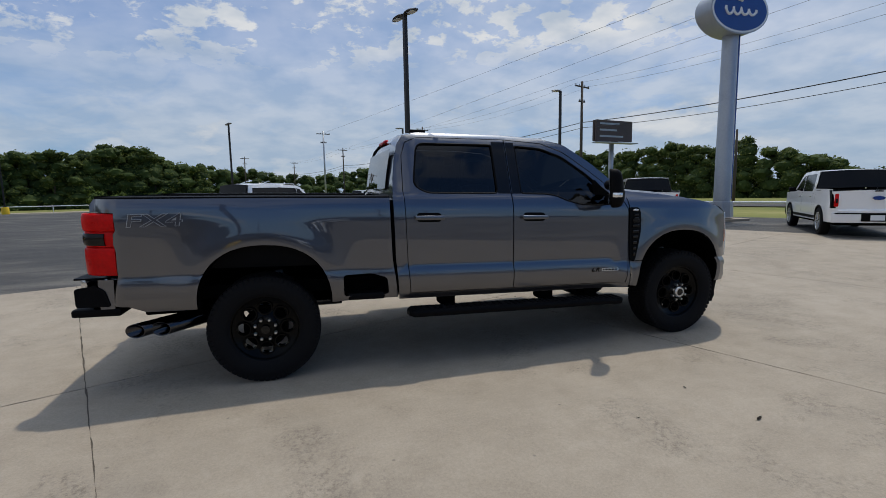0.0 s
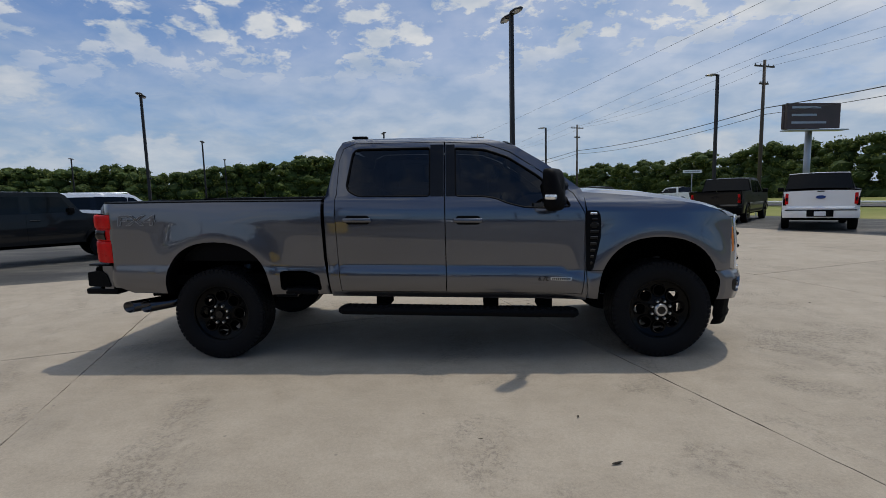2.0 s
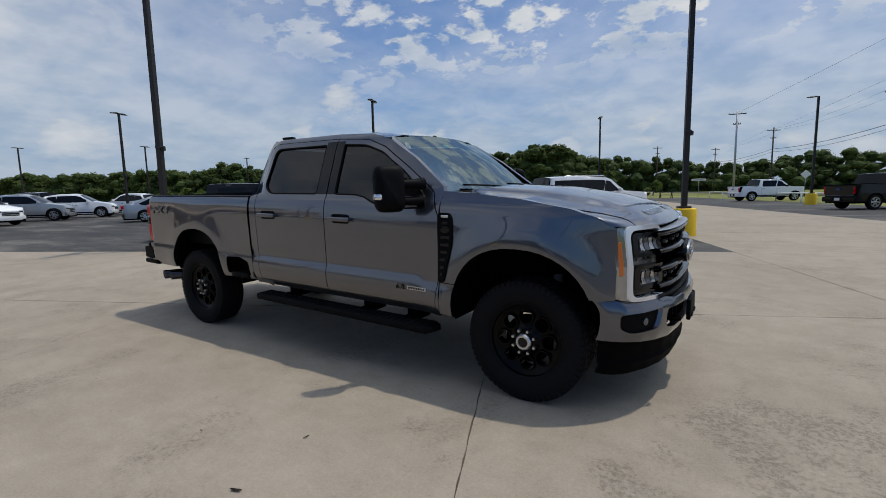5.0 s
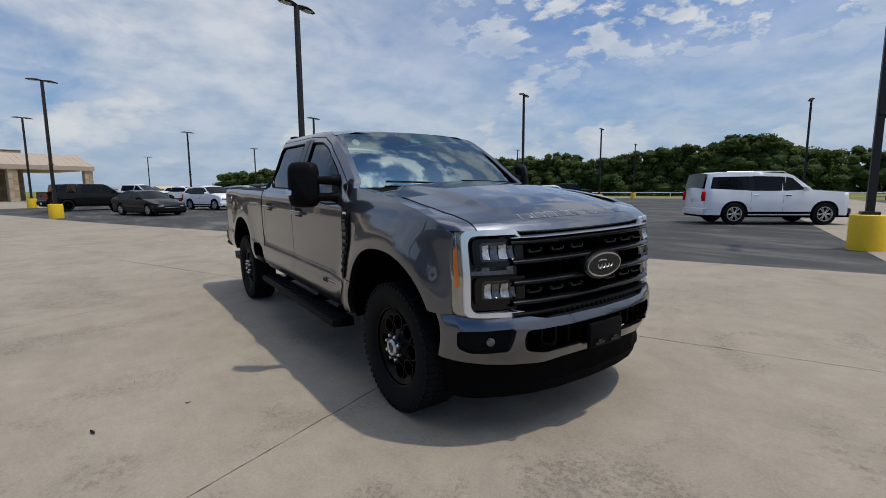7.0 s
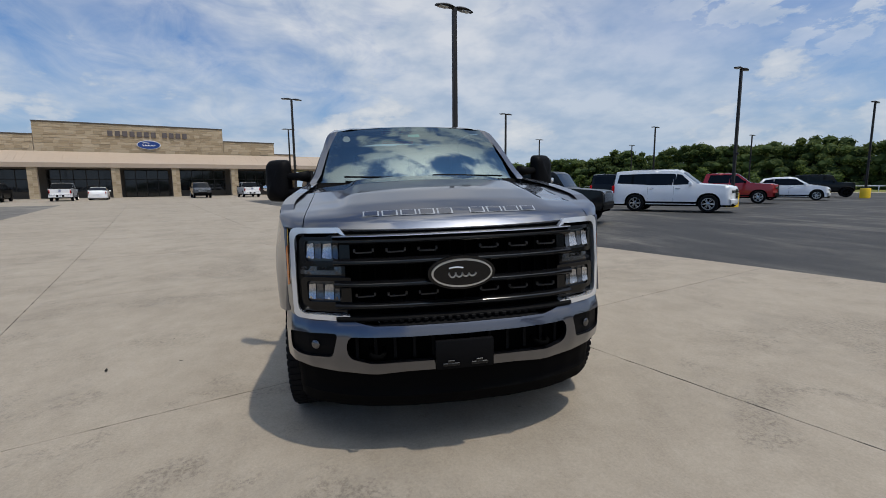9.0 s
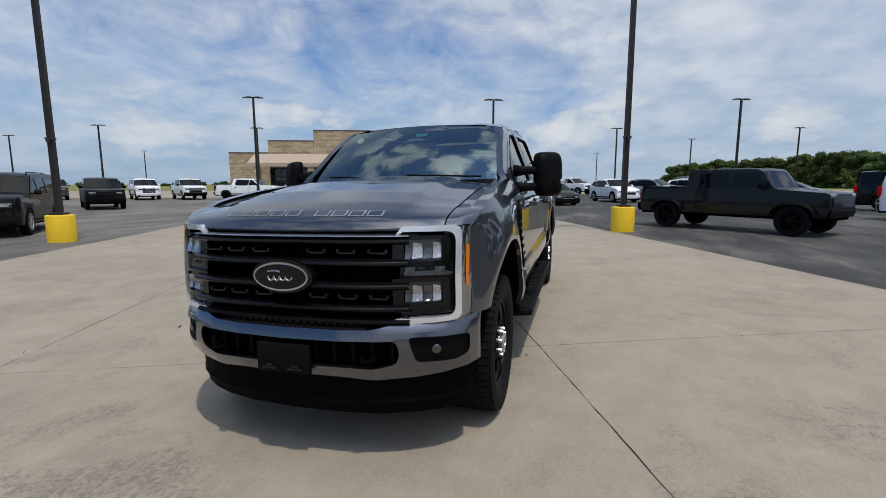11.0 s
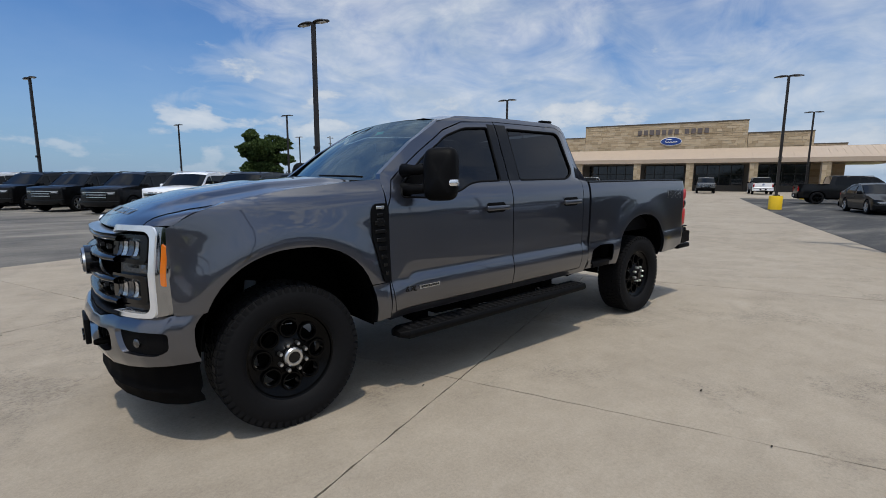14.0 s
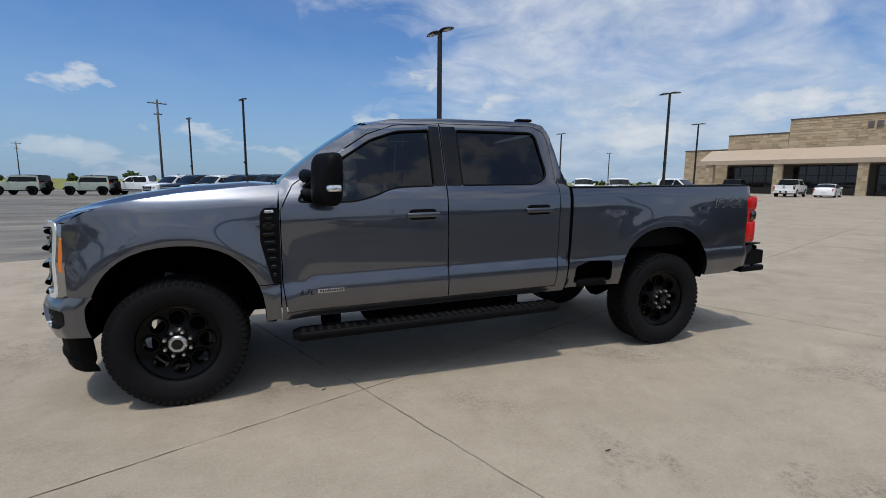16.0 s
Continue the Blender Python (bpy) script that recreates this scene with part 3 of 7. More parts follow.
def arch(cx, hw, z0, top, n=22):
    out = []
    for i in range(n + 1):
        a = math.pi * (1 - i / n)
        c, s = math.cos(a), math.sin(a)
        out.append((cx + hw * math.copysign(abs(c) ** 0.86, c), z0 + (top - z0) * abs(s) ** 0.86))
    return out


def along(plan):
    """A plan curve by its length: gives x, y for a signed distance from the middle."""
    ds = [0.0]
    for a, b in zip(plan, plan[1:]):
        ds.append(ds[-1] + math.hypot(b[0] - a[0], b[1] - a[1]))

    def at(s):
        k = abs(s)
        return lerp_at(ds, [p[0] for p in plan], k), math.copysign(lerp_at(ds, [p[1] for p in plan], k), s)
    return at


nose = along([(2.90, 0), (2.893, 0.3), (2.868, 0.5), (2.825, 0.64), (2.765, 0.78), (2.69, 0.88), (2.61, 0.93), (2.54, 0.945)])
bumper_line = along([(2.975, 0), (2.96, 0.3), (2.925, 0.5), (2.865, 0.66), (2.785, 0.80), (2.69, 0.90), (2.58, 0.945), (2.44, 0.96)])


def hood_front(y):
    return 2.845 - 0.125 * abs(y / 0.8) ** 3


def hood_z(x, y):
    k = (x - 1.36) / (hood_front(y) - 1.36)
    z = lerp_at([0, 0.15, 0.45, 0.70, 0.84, 0.92, 0.97, 1.0], [1.512, 1.528, 1.492, 1.430, 1.372, 1.322, 1.280, 1.232], k)
    a = abs(y)
    edge = 0.60 - 0.05 * (1 - k)
    step = 0.5 + 0.5 * math.tanh((edge - a) / 0.024)
    fade = 1 - min(1, max(0, (k - 0.72) / 0.22))
    return z - 0.045 * (a / 0.8) ** 2 * (1 - 1.35 * k ** 8) - 0.028 * (1 - step) * fade


def rake(x):
    """The body sits slightly nose-down on its wheels."""
    return -0.0245 * (x + 0.95)


def flank(outline, s, step, holes=(), depth=0.0, off=0.0):
    """A body panel on one flank as a mesh, shaded by the true slope of the flank."""
    inn = (0, -s, 0)
    me = mesh_of("flank", panel(outline, side_place(s, off), step, holes, depth, inn), M["graphite"], smooth=True)
    rows = []
    e = 0.004
    slope = {}
    for f in me.polygons:
        out = f.normal.y * s > 0.45
        for li in f.loop_indices:
            vi = me.loops[li].vertex_index
            if not out:
                rows.append(tuple(f.normal))
                continue
            if vi not in slope:
                x, _, z = me.vertices[vi].co
                dx = (body_half(x + e, z) - body_half(x - e, z)) / (2 * e)
                dz = (body_half(x, z + e) - body_half(x, z - e)) / (2 * e)
                slope[vi] = tuple(Vector((-dx, s, -dz)).normalized())
            rows.append(slope[vi])
    me.normals_split_custom_set(rows)
    return me


def side_place(s, off=0.0):
    return lambda x, z: (x, s * (body_half(x, z) + off), z)


def wheel_mesh(radius=0.435, width=0.285, rim_r=0.272, holes=8):
    """A tyre with blocks, a black wheel with round openings, a bright hub ring and lug nuts; its axle is y, its face +y."""
    w = width / 2
    tyre = bmesh.new()
    prof = [(rim_r - 0.012, w * 0.70), (rim_r + 0.004, w * 0.86), (rim_r + 0.03, w * 0.95), ((radius + rim_r) / 2, w * 1.02), (radius - 0.055, w * 0.99), (radius - 0.024, w * 0.93), (radius - 0.008, w * 0.84),
            (radius - 0.007, 0), (radius - 0.008, -w * 0.84), (radius - 0.05, -w), (rim_r, -w * 0.8)]
    revolve(tyre, prof, 64, "Y", caps=False)
    tread = bmesh.new()
    for i in range(60):
        a = 2 * math.pi * i / 60
        for y0, y1, da in ((-w * 0.86, -w * 0.45, 0.0), (-w * 0.40, -w * 0.05, 0.05), (0.0, w * 0.36, 0.02), (w * 0.42, w * 0.86, 0.07)):
            m = Matrix.Rotation(a + da, 4, "Y")
            box(tread, -0.0185, 0.0185, y0, y1, radius - 0.014, radius - 0.0005, m=m)
        m = Matrix.Rotation(a + 0.07, 4, "Y")
        box(tread, -0.0135, 0.0135, w * 0.86, w * 0.965, radius - 0.046, radius - 0.010, m=m)
    face = w * 0.66

    def disc(x, z):
        r = math.hypot(x, z)
        return (x, face - 0.030 * max(0, 1 - ((r - 0.165) / 0.085) ** 2) + (0.02 if r < 0.09 else 0), z)
    ring = ellipse(0, 0, rim_r * 0.93, rim_r * 0.93, 56)
    cut = [ellipse(0.168 * math.cos(2 * math.pi * (i + 0.5) / holes), 0.168 * math.sin(2 * math.pi * (i + 0.5) / holes), 0.047, 0.047, 18) for i in range(holes)]
    rim = panel(ring, disc, 0.028, cut, 0.05, (0, -1, 0))
    revolve(rim, [(rim_r * 0.93, face - 0.03), (rim_r * 0.95, face + 0.012), (rim_r * 1.0, face + 0.018), (rim_r * 1.02, face), (rim_r * 0.98, -w * 0.7), (rim_r * 0.90, -w * 0.7), (rim_r * 0.90, face - 0.05)], 56, "Y", caps=False)
    for i in range(holes):
        a = 2 * math.pi * (i + 0.5) / holes
        c = Matrix.Translation((0.168 * math.cos(a), face - 0.018, 0.168 * math.sin(a)))
        revolve(rim, [(0.047, -0.02), (0.050, 0.008), (0.058, 0.008), (0.061, -0.012)], 18, "Y", c, caps=False)
    # Brake disc in near-black: the shade behind the openings is put into its colour
    back = bmesh.new()
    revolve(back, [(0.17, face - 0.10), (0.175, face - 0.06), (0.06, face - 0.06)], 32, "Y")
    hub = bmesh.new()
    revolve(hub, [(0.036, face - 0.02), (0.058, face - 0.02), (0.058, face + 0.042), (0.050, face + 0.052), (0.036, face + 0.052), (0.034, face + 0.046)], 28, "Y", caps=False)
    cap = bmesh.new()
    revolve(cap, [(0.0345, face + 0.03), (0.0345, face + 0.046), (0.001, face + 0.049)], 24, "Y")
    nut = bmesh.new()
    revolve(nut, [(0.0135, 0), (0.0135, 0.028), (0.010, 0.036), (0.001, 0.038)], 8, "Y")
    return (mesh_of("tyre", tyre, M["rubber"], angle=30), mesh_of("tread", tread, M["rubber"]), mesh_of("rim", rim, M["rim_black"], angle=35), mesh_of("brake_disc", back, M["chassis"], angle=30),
            mesh_of("hub_ring", hub, M["alloy"], angle=35), mesh_of("centre_cap", cap, M["gloss_black"], angle=35), mesh_of("lug_nut", nut, M["alloy"], angle=40), face)


def text_mesh(body, size, mat, depth=0.002, shear=0.0, swell=0.0):
    cu = bpy.data.curves.new("text", "FONT")
    cu.body, cu.size, cu.extrude, cu.align_x, cu.align_y, cu.shear, cu.offset = body, size, depth, "CENTER", "CENTER", shear, swell
    ob = bpy.data.objects.new("text", cu)
    scene.collection.objects.link(ob)
    dg = bpy.context.evaluated_depsgraph_get()
    me = bpy.data.meshes.new_from_object(ob.evaluated_get(dg))
    bpy.data.objects.remove(ob)
    me.materials.clear()
    me.materials.append(mat)
    return me


def ribbon():
    """A plain flowing ribbon that stands for a script mark; two strokes in a box of -1 to 1."""
    main = [(-0.85 + 1.7 * i / 60 + 0.07 * math.cos(9 * math.pi * i / 60), 0.34 * math.sin(9 * math.pi * i / 60) * (1 - 0.4 * i / 60) - 0.15) for i in range(61)]
    bar = [(-0.75 + 0.8 * i / 8, 0.72 + 0.12 * math.sin(math.pi * i / 8)) for i in range(9)]
    return main, bar


def hero_truck():
    T = thing("pickup_truck", "dark graphite-grey crew-cab pickup truck with black wheels, on concrete", "pickup truck", at=TRUCK_TILT)
    body = M["graphite"]
    cab = part("cab", bmesh.new(), body, T)

    # --- flanks
    arch_r, arch_f = arch(-2.0, 0.505, 0.61, 1.10), arch(1.995, 0.530, 0.61, 1.168)
    bed_line = ([(-3.055, 0.66), (-2.96, 0.655), (-2.85, 0.605)] + arch_r + [(-1.42, 0.615), (-0.945, 0.62), (-0.965, 0.80), (-0.985, 0.95), (-0.995, 1.30), (-0.995, 1.47), (-2.1, 1.462), (-3.165, 1.446), (-3.19, 1.40), (-3.19, 1.352), (-2.998, 1.350), (-2.994, 1.225), (-3.012, 1.19), (-3.016, 1.12), (-3.004, 1.07), (-3.008, 0.885)])
    pocket = rounded([(-1.40, 0.655), (-1.40, 0.835), (-1.17, 0.842), (-1.035, 0.80), (-1.02, 0.655)], 0.03)
    fender_f = [p for p in arch_f if not (p[0] > 2.2 and p[1] < 0.86)]
    fender_line = [(1.368, 0.62)] + fender_f + [(2.535, 0.868), (2.628, 0.875), (2.636, 1.20), (2.628, 1.325), (2.50, 1.395), (2.35, 1.445), (2.0, 1.50), (1.6, 1.535), (1.355, 1.55), (1.372, 1.40), (1.372, 0.87)]
    frame_line = [(-0.93, 0.60), (-0.955, 0.95), (-0.965, 1.48), (-0.925, 1.74), (-0.885, 1.93), (-0.83, 2.015), (-0.70, 2.045), (0.1, 2.058), (0.52, 2.04), (0.76, 1.975), (1.03, 1.815), (1.335, 1.585), (1.358, 1.54), (1.364, 0.60)]
    doors_hole = [(-0.836, 0.649), (-0.856, 0.93), (-0.871, 1.49), (-0.856, 1.84), (-0.815, 1.955), (-0.70, 2.003), (0.12, 2.013), (0.50, 1.993), (0.72, 1.918), (1.0, 1.737), (1.27, 1.545), (1.312, 1.462), (1.357, 1.37), (1.357, 0.87), (1.328, 0.652)]
    door_r = [(-0.830, 0.656), (-0.850, 0.93), (-0.865, 1.49), (-0.850, 1.84), (-0.810, 1.95), (-0.70, 1.997), (0.124, 2.007), (0.126, 0.656)]
    win_r = rounded([(-0.715, 1.945), (-0.005, 1.955), (-0.005, 1.515), (-0.66, 1.512), (-0.775, 1.575)], [0.07, 0.02, 0.03, 0.05, 0.06])
    door_f = [(0.134, 0.656), (0.134, 2.006), (0.50, 1.985), (0.715, 1.91), (0.995, 1.73), (1.264, 1.54), (1.305, 1.458), (1.350, 1.365), (1.350, 0.87), (1.322, 0.658)]
    win_f = rounded([(0.225, 1.953), (0.49, 1.938), (0.70, 1.868), (0.96, 1.700), (1.195, 1.505), (1.235, 1.425), (1.02, 1.412), (0.83, 1.418), (0.69, 1.452), (0.58, 1.497), (0.48, 1.512), (0.225, 1.515)], [0.02, 0.05, 0.05, 0.05, 0.03, 0.03, 0.02, 0.04, 0.04, 0.04, 0.03, 0.03])
    for s in (1, -1):
        inn = (0, -s, 0)
        part("cab_side", flank(frame_line, s, 0.045, [doors_hole], 0.05), body, cab)
        part("fender", flank(fender_line, s, 0.034, (), 0.07), body, T)
        part("bed_side", flank(bed_line, s, 0.034, [pocket], 0.06), body, T)
        for nm, line, win, hx in (("rear_door", door_r, win_r, -0.66), ("front_door", door_f, win_f, 0.335)):
            d = part(nm, flank(line, s, 0.034, [win], 0.035), body, T)
            g = part("window", panel(win, side_place(s, -0.014), 0.09), M["glass_dark"], d, "dark tinted window")
            g.visible_shadow = False
            # gasket round the window
            seal = bmesh.new()
            pts = [(x, s * (body_half(x, z) - 0.004), z) for x, z in win]
            tube(seal, pts + [pts[0]], 0.009, 6, False)
            part("window_seal", seal, M["plastic"], d, smooth=True)
            h = bmesh.new()
            yb = body_half(hx, 1.3)
            box(h, hx - 0.128, hx + 0.128, s * (yb + 0.028) - 0.011, s * (yb + 0.028) + 0.011, 1.284, 1.322, 0.010, 3)
            for e in (-0.112, 0.112):
                box(h, hx + e - 0.014, hx + e + 0.014, min(s * (yb - 0.01), s * (yb + 0.03)), max(s * (yb - 0.01), s * (yb + 0.03)), 1.288, 1.318, 0.006)
            part("door_handle", h, body, d, "grey pull handle with a bright edge", angle=40)
            cup = panel(rounded([(hx - 0.11, 1.265), (hx + 0.11, 1.265), (hx + 0.11, 1.345), (hx - 0.11, 1.345)], 0.035), side_place(s, 0.0015), 0.03)
            part("handle_recess", cup, M["plastic"], d, smooth=True)
        for x0, x1 in ((0.0, 0.122), (0.138, 0.222)):
            part("pillar_trim", panel([(x0, 1.515), (x1, 1.515), (x1, 1.985), (x0, 1.985)], side_place(s, 0.003), 0.08, (), 0.01, inn), M["gloss_black"], cab, angle=30)
        # black vent behind the front wheel, with a lit strip of its badge
        vent = part("fender_vent", panel(rounded([(1.362, 1.392), (1.462, 1.392), (1.485, 1.35), (1.487, 1.17), (1.415, 0.872), (1.36, 0.872)], 0.02), side_place(s, 0.012), 0.04, (), 0.02, inn), M["plastic"], T, "black slatted fender vent", angle=35)
        for i in range(7):
            z = 0.92 + i * 0.055
            x1 = lerp_at([0.87, 1.17, 1.4], [1.40, 1.47, 1.47], z)
            f = bmesh.new()
            y = s * (body_half(1.42, z) + 0.018)
            box(f, 1.39, x1, y - 0.006, y + 0.006, z, z + 0.030, 0.005, 1)
            part("slat", f, M["gloss_black"], vent)
        f = bmesh.new()
        for i in range(3):
            z = 1.24 + i * 0.032
            y = s * (body_half(1.42, z) + 0.02)
            box(f, 1.405, 1.455, y - 0.004, y + 0.004, z, z + 0.024, 0.004, 1)
        part("badge_bar", f, M["gloss_black"], vent)
        f = bmesh.new()
        y = s * (body_half(1.42, 1.365) + 0.017)
        box(f, 1.395, 1.455, y - 0.004, y + 0.004, 1.356, 1.376, 0.003, 1)
        part("badge_bar", f, M["bright"], vent, "small bright trim badge")
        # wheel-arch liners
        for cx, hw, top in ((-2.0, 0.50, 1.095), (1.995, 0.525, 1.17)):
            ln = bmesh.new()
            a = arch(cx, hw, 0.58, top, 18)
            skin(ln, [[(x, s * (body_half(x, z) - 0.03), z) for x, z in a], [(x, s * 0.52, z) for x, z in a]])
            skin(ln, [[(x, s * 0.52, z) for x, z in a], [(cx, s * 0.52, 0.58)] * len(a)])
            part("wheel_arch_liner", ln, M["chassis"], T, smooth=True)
        # recess step at the front of the bed
        st = bmesh.new()
        pk = [(x, z) for x, z in pocket]
        skin(st, [[(x, s * (body_half(x, z) - 0.012), z) for x, z in pk] + [(pk[0][0], s * (body_half(*pk[0]) - 0.012), pk[0][1])], [(x, s * 0.80, z) for x, z in pk] + [(pk[0][0], s * 0.80, pk[0][1])]])
        prism(st, pk, "Y", s * 0.79, s * 0.80)
        part("bed_step_well", st, M["plastic"], T)
        st = bmesh.new()
        box(st, -1.37, -1.06, min(s * 0.84, s * 1.0), max(s * 0.84, s * 1.0), 0.615, 0.675, 0.015)
        part("bed_step", st, M["plastic"], T, angle=35)
        # tail lamp
        tl = part("tail_lamp", bmesh.new(), M["red_lens"], T, "red tail lamp with a smoked middle")
        for nm, z0, z1, mt, x0, sink in (("lamp_lens", 1.213, 1.346, "red_lens", -3.002, 0.0), ("lamp_lens", 1.098, 1.216, "red_lens", -3.016, 0.006), ("lamp_lens", 0.890, 1.101, "red_lens", -3.012, 0.0), ("reverse_lens", 1.108, 1.204, "smoke_lens", -3.075, -0.003)):
            b = bmesh.new()
            line = ([(x0, 0.992 - sink), (-3.05, 0.986 - sink)] if x0 > -3.05 else [(x0, 0.982 - sink)]) + [(-3.10, 0.974 - sink)] + [(-3.14 - (0.105 - sink) * math.sin(math.pi / 2 * q / 8), 0.845 + (0.112 - sink) * math.cos(math.pi / 2 * q / 8)) for q in range(9)] + [(-3.245 + sink, 0.79)]
            rows = []
            for x, y in line:
                row = []
                for z, g in ((z0, 0.016), (z0 + 0.006, 0.004), (z0 + 0.022, 0.0), ((z0 + z1) / 2, -0.002), (z1 - 0.022, 0.0), (z1 - 0.006, 0.004), (z1, 0.016)):
                    row.append((x + g * 0.6, s * (y - g), z))
                rows.append(row)
            skin(b, [[(rows[0][k][0] + 0.006, rows[0][k][1] - s * 0.03, rows[0][k][2]) for k in range(7)]] + rows)
            part(nm, b, M[mt], tl, "smoked reversing lamp" if sink < 0 else "", angle=50)
        b = bmesh.new()
        skin(b, [[(-3.0, s * 0.955, z), (-3.10, s * 0.940, z), (-3.18, s * 0.90, z), (-3.215, s * 0.80, z)] for z in (0.885, 1.348)])
        part("lamp_backing", b, M["chassis"], tl)
        # lettering on the bed side
        me = text_mesh("FX4", 0.150, M["steel"], 0.001, 0.12, 0.0035)
        em = text_mesh("FX4", 0.150, M["graphite"], 0.001, 0.12, 0.0)
        for mm, off in ((me, 0.006), (em, 0.009)):
            ob = part("side_decal", mm, None, T, "outlined bed-side decal letters")
            zc, xc = 1.292, -2.745
            if s > 0:
                t = Matrix(((-1.0, 0, 0, xc), (0, 0, 1, body_half(xc, zc) + off), (0, 1, 0, zc), (0, 0, 0, 1)))
            else:
                t = Matrix(((1.0, 0, 0, xc), (0, 0, -1, -(body_half(xc, zc) + off)), (0, 1, 0, zc), (0, 0, 0, 1)))
            ob.matrix_basis = t @ Matrix.Diagonal((1.50, 0.86, 1, 1))
        # engine badge on the front door
        bx = 1.055 if s < 0 else 0.935
        bd = part("door_badge", panel([(bx, 0.776), (bx + 0.185, 0.776), (bx + 0.185, 0.803), (bx, 0.803)], side_place(s, 0.004), 0.05, (), 0.004, inn), M["alloy"], T, "small bright engine badge")
        for i in range(10):
            x = bx + 0.012 + i * 0.0165
            part("badge_bar", panel([(x, 0.782), (x + 0.010, 0.782), (x + 0.010, 0.797), (x, 0.797)], side_place(s, 0.0065), 0.03), M["gloss_black"], bd)
        me = text_mesh("6.7L", 0.056, M["gloss_black"], 0.002, 0.2)
        ob = part("badge_number", me, None, bd)
        xc = 0.99 if s < 0 else 1.195
        y = body_half(xc, 0.78) + 0.005
        ob.matrix_basis = Matrix(((-s, 0, 0, xc), (0, 0, s, s * y), (0, 1, 0, 0.789), (0, 0, 0, 1)))
        # seam under the vent
        gp = bmesh.new()
        skin(gp, [[(x, s * (body_half(x, z) + 0.0012), z) for x in np.linspace(1.372, 1.53, 5)] for z in (0.864, 0.870)])
        part("panel_seam", gp, M["chassis"], T)

    # --- hood, cowl, shoulders
    hb = bmesh.new()
    ny, nx = 48, 46
    rows = []
    for i in range(nx + 1):
        k = (i / nx) ** 0.85
        row = []
        for j in range(ny + 1):
            y = -0.80 + 1.60 * j / ny
            x = 1.36 + (hood_front(y) - 1.36) * k
            row.append((x, y, hood_z(x, y)))
        rows.append(row)
    g = skin(hb, rows)
    low = [hb.verts.new((v.co.x - 0.012, v.co.y, v.co.z - 0.012)) for v in g[-1]]
    for a, b, c, d in zip(g[-1], g[-1][1:], low[1:], low):
        hb.faces.new((a, b, c, d))
    hood = part("hood", hb, body, T, angle=40)
    for s in (1, -1):
        sb = bmesh.new()
        rows = []
        for i in range(31):
            x = 1.355 + (2.48 - 1.355) * i / 30
            zt = lerp_at([1.355, 1.6, 2.0, 2.35, 2.48], [1.55, 1.535, 1.50, 1.445, 1.403], x)
            y0, y1 = body_half(x, zt), 0.806
            zt += rake(x)
            z1 = hood_z(x, 0.80) - 0.004
            row = []
            for j in range(9):
                a = math.pi / 2 * j / 8
                row.append((x, s * (y1 + (y0 - y1) * math.cos(a)), zt + (z1 - zt) * math.sin(a)))
            rows.append(row)
        last = []
        for j in range(9):
            q = 1.002 + (0.862 - 1.002) * (j / 8) ** 1.25
            x, y = nose(q)
            last.append((x - 0.028, s * y, 1.258 - 0.010 * (1 - j / 8) ** 2))
        base = rows[-1]
        for q in range(1, 9):
            k = q / 8
            hx = 2.48 + (hood_front(0.8) - 2.48) * k
            want = Vector((hx, s * 0.806, hood_z(hx, 0.80) - 0.004))
            row = [Vector((a[0] + (b[0] - a[0]) * k, a[1] + (b[1] - a[1]) * k + s * 0.010 * math.sin(math.pi * k) * (1 - j / 8), a[2] + (b[2] - a[2]) * k ** 1.7)) for j, (a, b) in enumerate(zip(base, last))]
            miss = want - row[-1]
            rows.append([tuple(p + miss * (j / 8) ** 1.3) for j, p in enumerate(row)])
        skin(sb, rows)
        part("fender_top", sb, body, T, angle=50)
    cw = bmesh.new()
    skin(cw, [[(1.30 + 0.10 * (1 - (y / 0.84) ** 2), y, 1.555) for y in np.linspace(-0.84, 0.84, 17)], [(1.40 + 0.02 * (1 - (y / 0.84) ** 2), y, hood_z(1.40, min(0.79, abs(y))) - 0.01 - rake(1.4)) for y in np.linspace(-0.84, 0.84, 17)]])
    part("cowl", cw, M["plastic"], T, smooth=True)
    # Black strip added under the hood's lip: the gap's shade put into its colour
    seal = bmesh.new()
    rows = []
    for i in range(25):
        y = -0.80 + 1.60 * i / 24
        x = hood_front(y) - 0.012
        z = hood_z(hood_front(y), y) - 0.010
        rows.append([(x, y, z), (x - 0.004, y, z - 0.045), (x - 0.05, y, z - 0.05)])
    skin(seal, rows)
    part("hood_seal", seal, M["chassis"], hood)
    # raised letters on the hood's front slope, as plain hollow blocks
    for i, y in enumerate([-0.445, -0.345, -0.245, -0.145, -0.045, 0.135, 0.235, 0.335, 0.435]):
        for grow, lift, mt, nm in ((1.0, 0.002, "steel", "hood_letter"), (0.80, 0.0035, "graphite", "letter_core")):
            b = bmesh.new()
            rows = []
            for k in range(4):
                row = []
                for j in range(5):
                    yy = y + 0.043 * grow * (-1 + j / 2)
                    xf = hood_front(yy)
                    x = 1.36 + (xf - 1.36) * (0.930 + 0.017 * grow * (-1 + 2 * k / 3))
                    row.append((x + lift * 0.7, yy, hood_z(x, yy) + lift))
                rows.append(row)
            skin(b, rows)
            part(nm, b, M[mt], hood, "raised hollow block on the hood's lip" if nm == "hood_letter" else "", smooth=True)

    # --- windscreen, roof, cab back
    wb = bmesh.new()
    rows = []
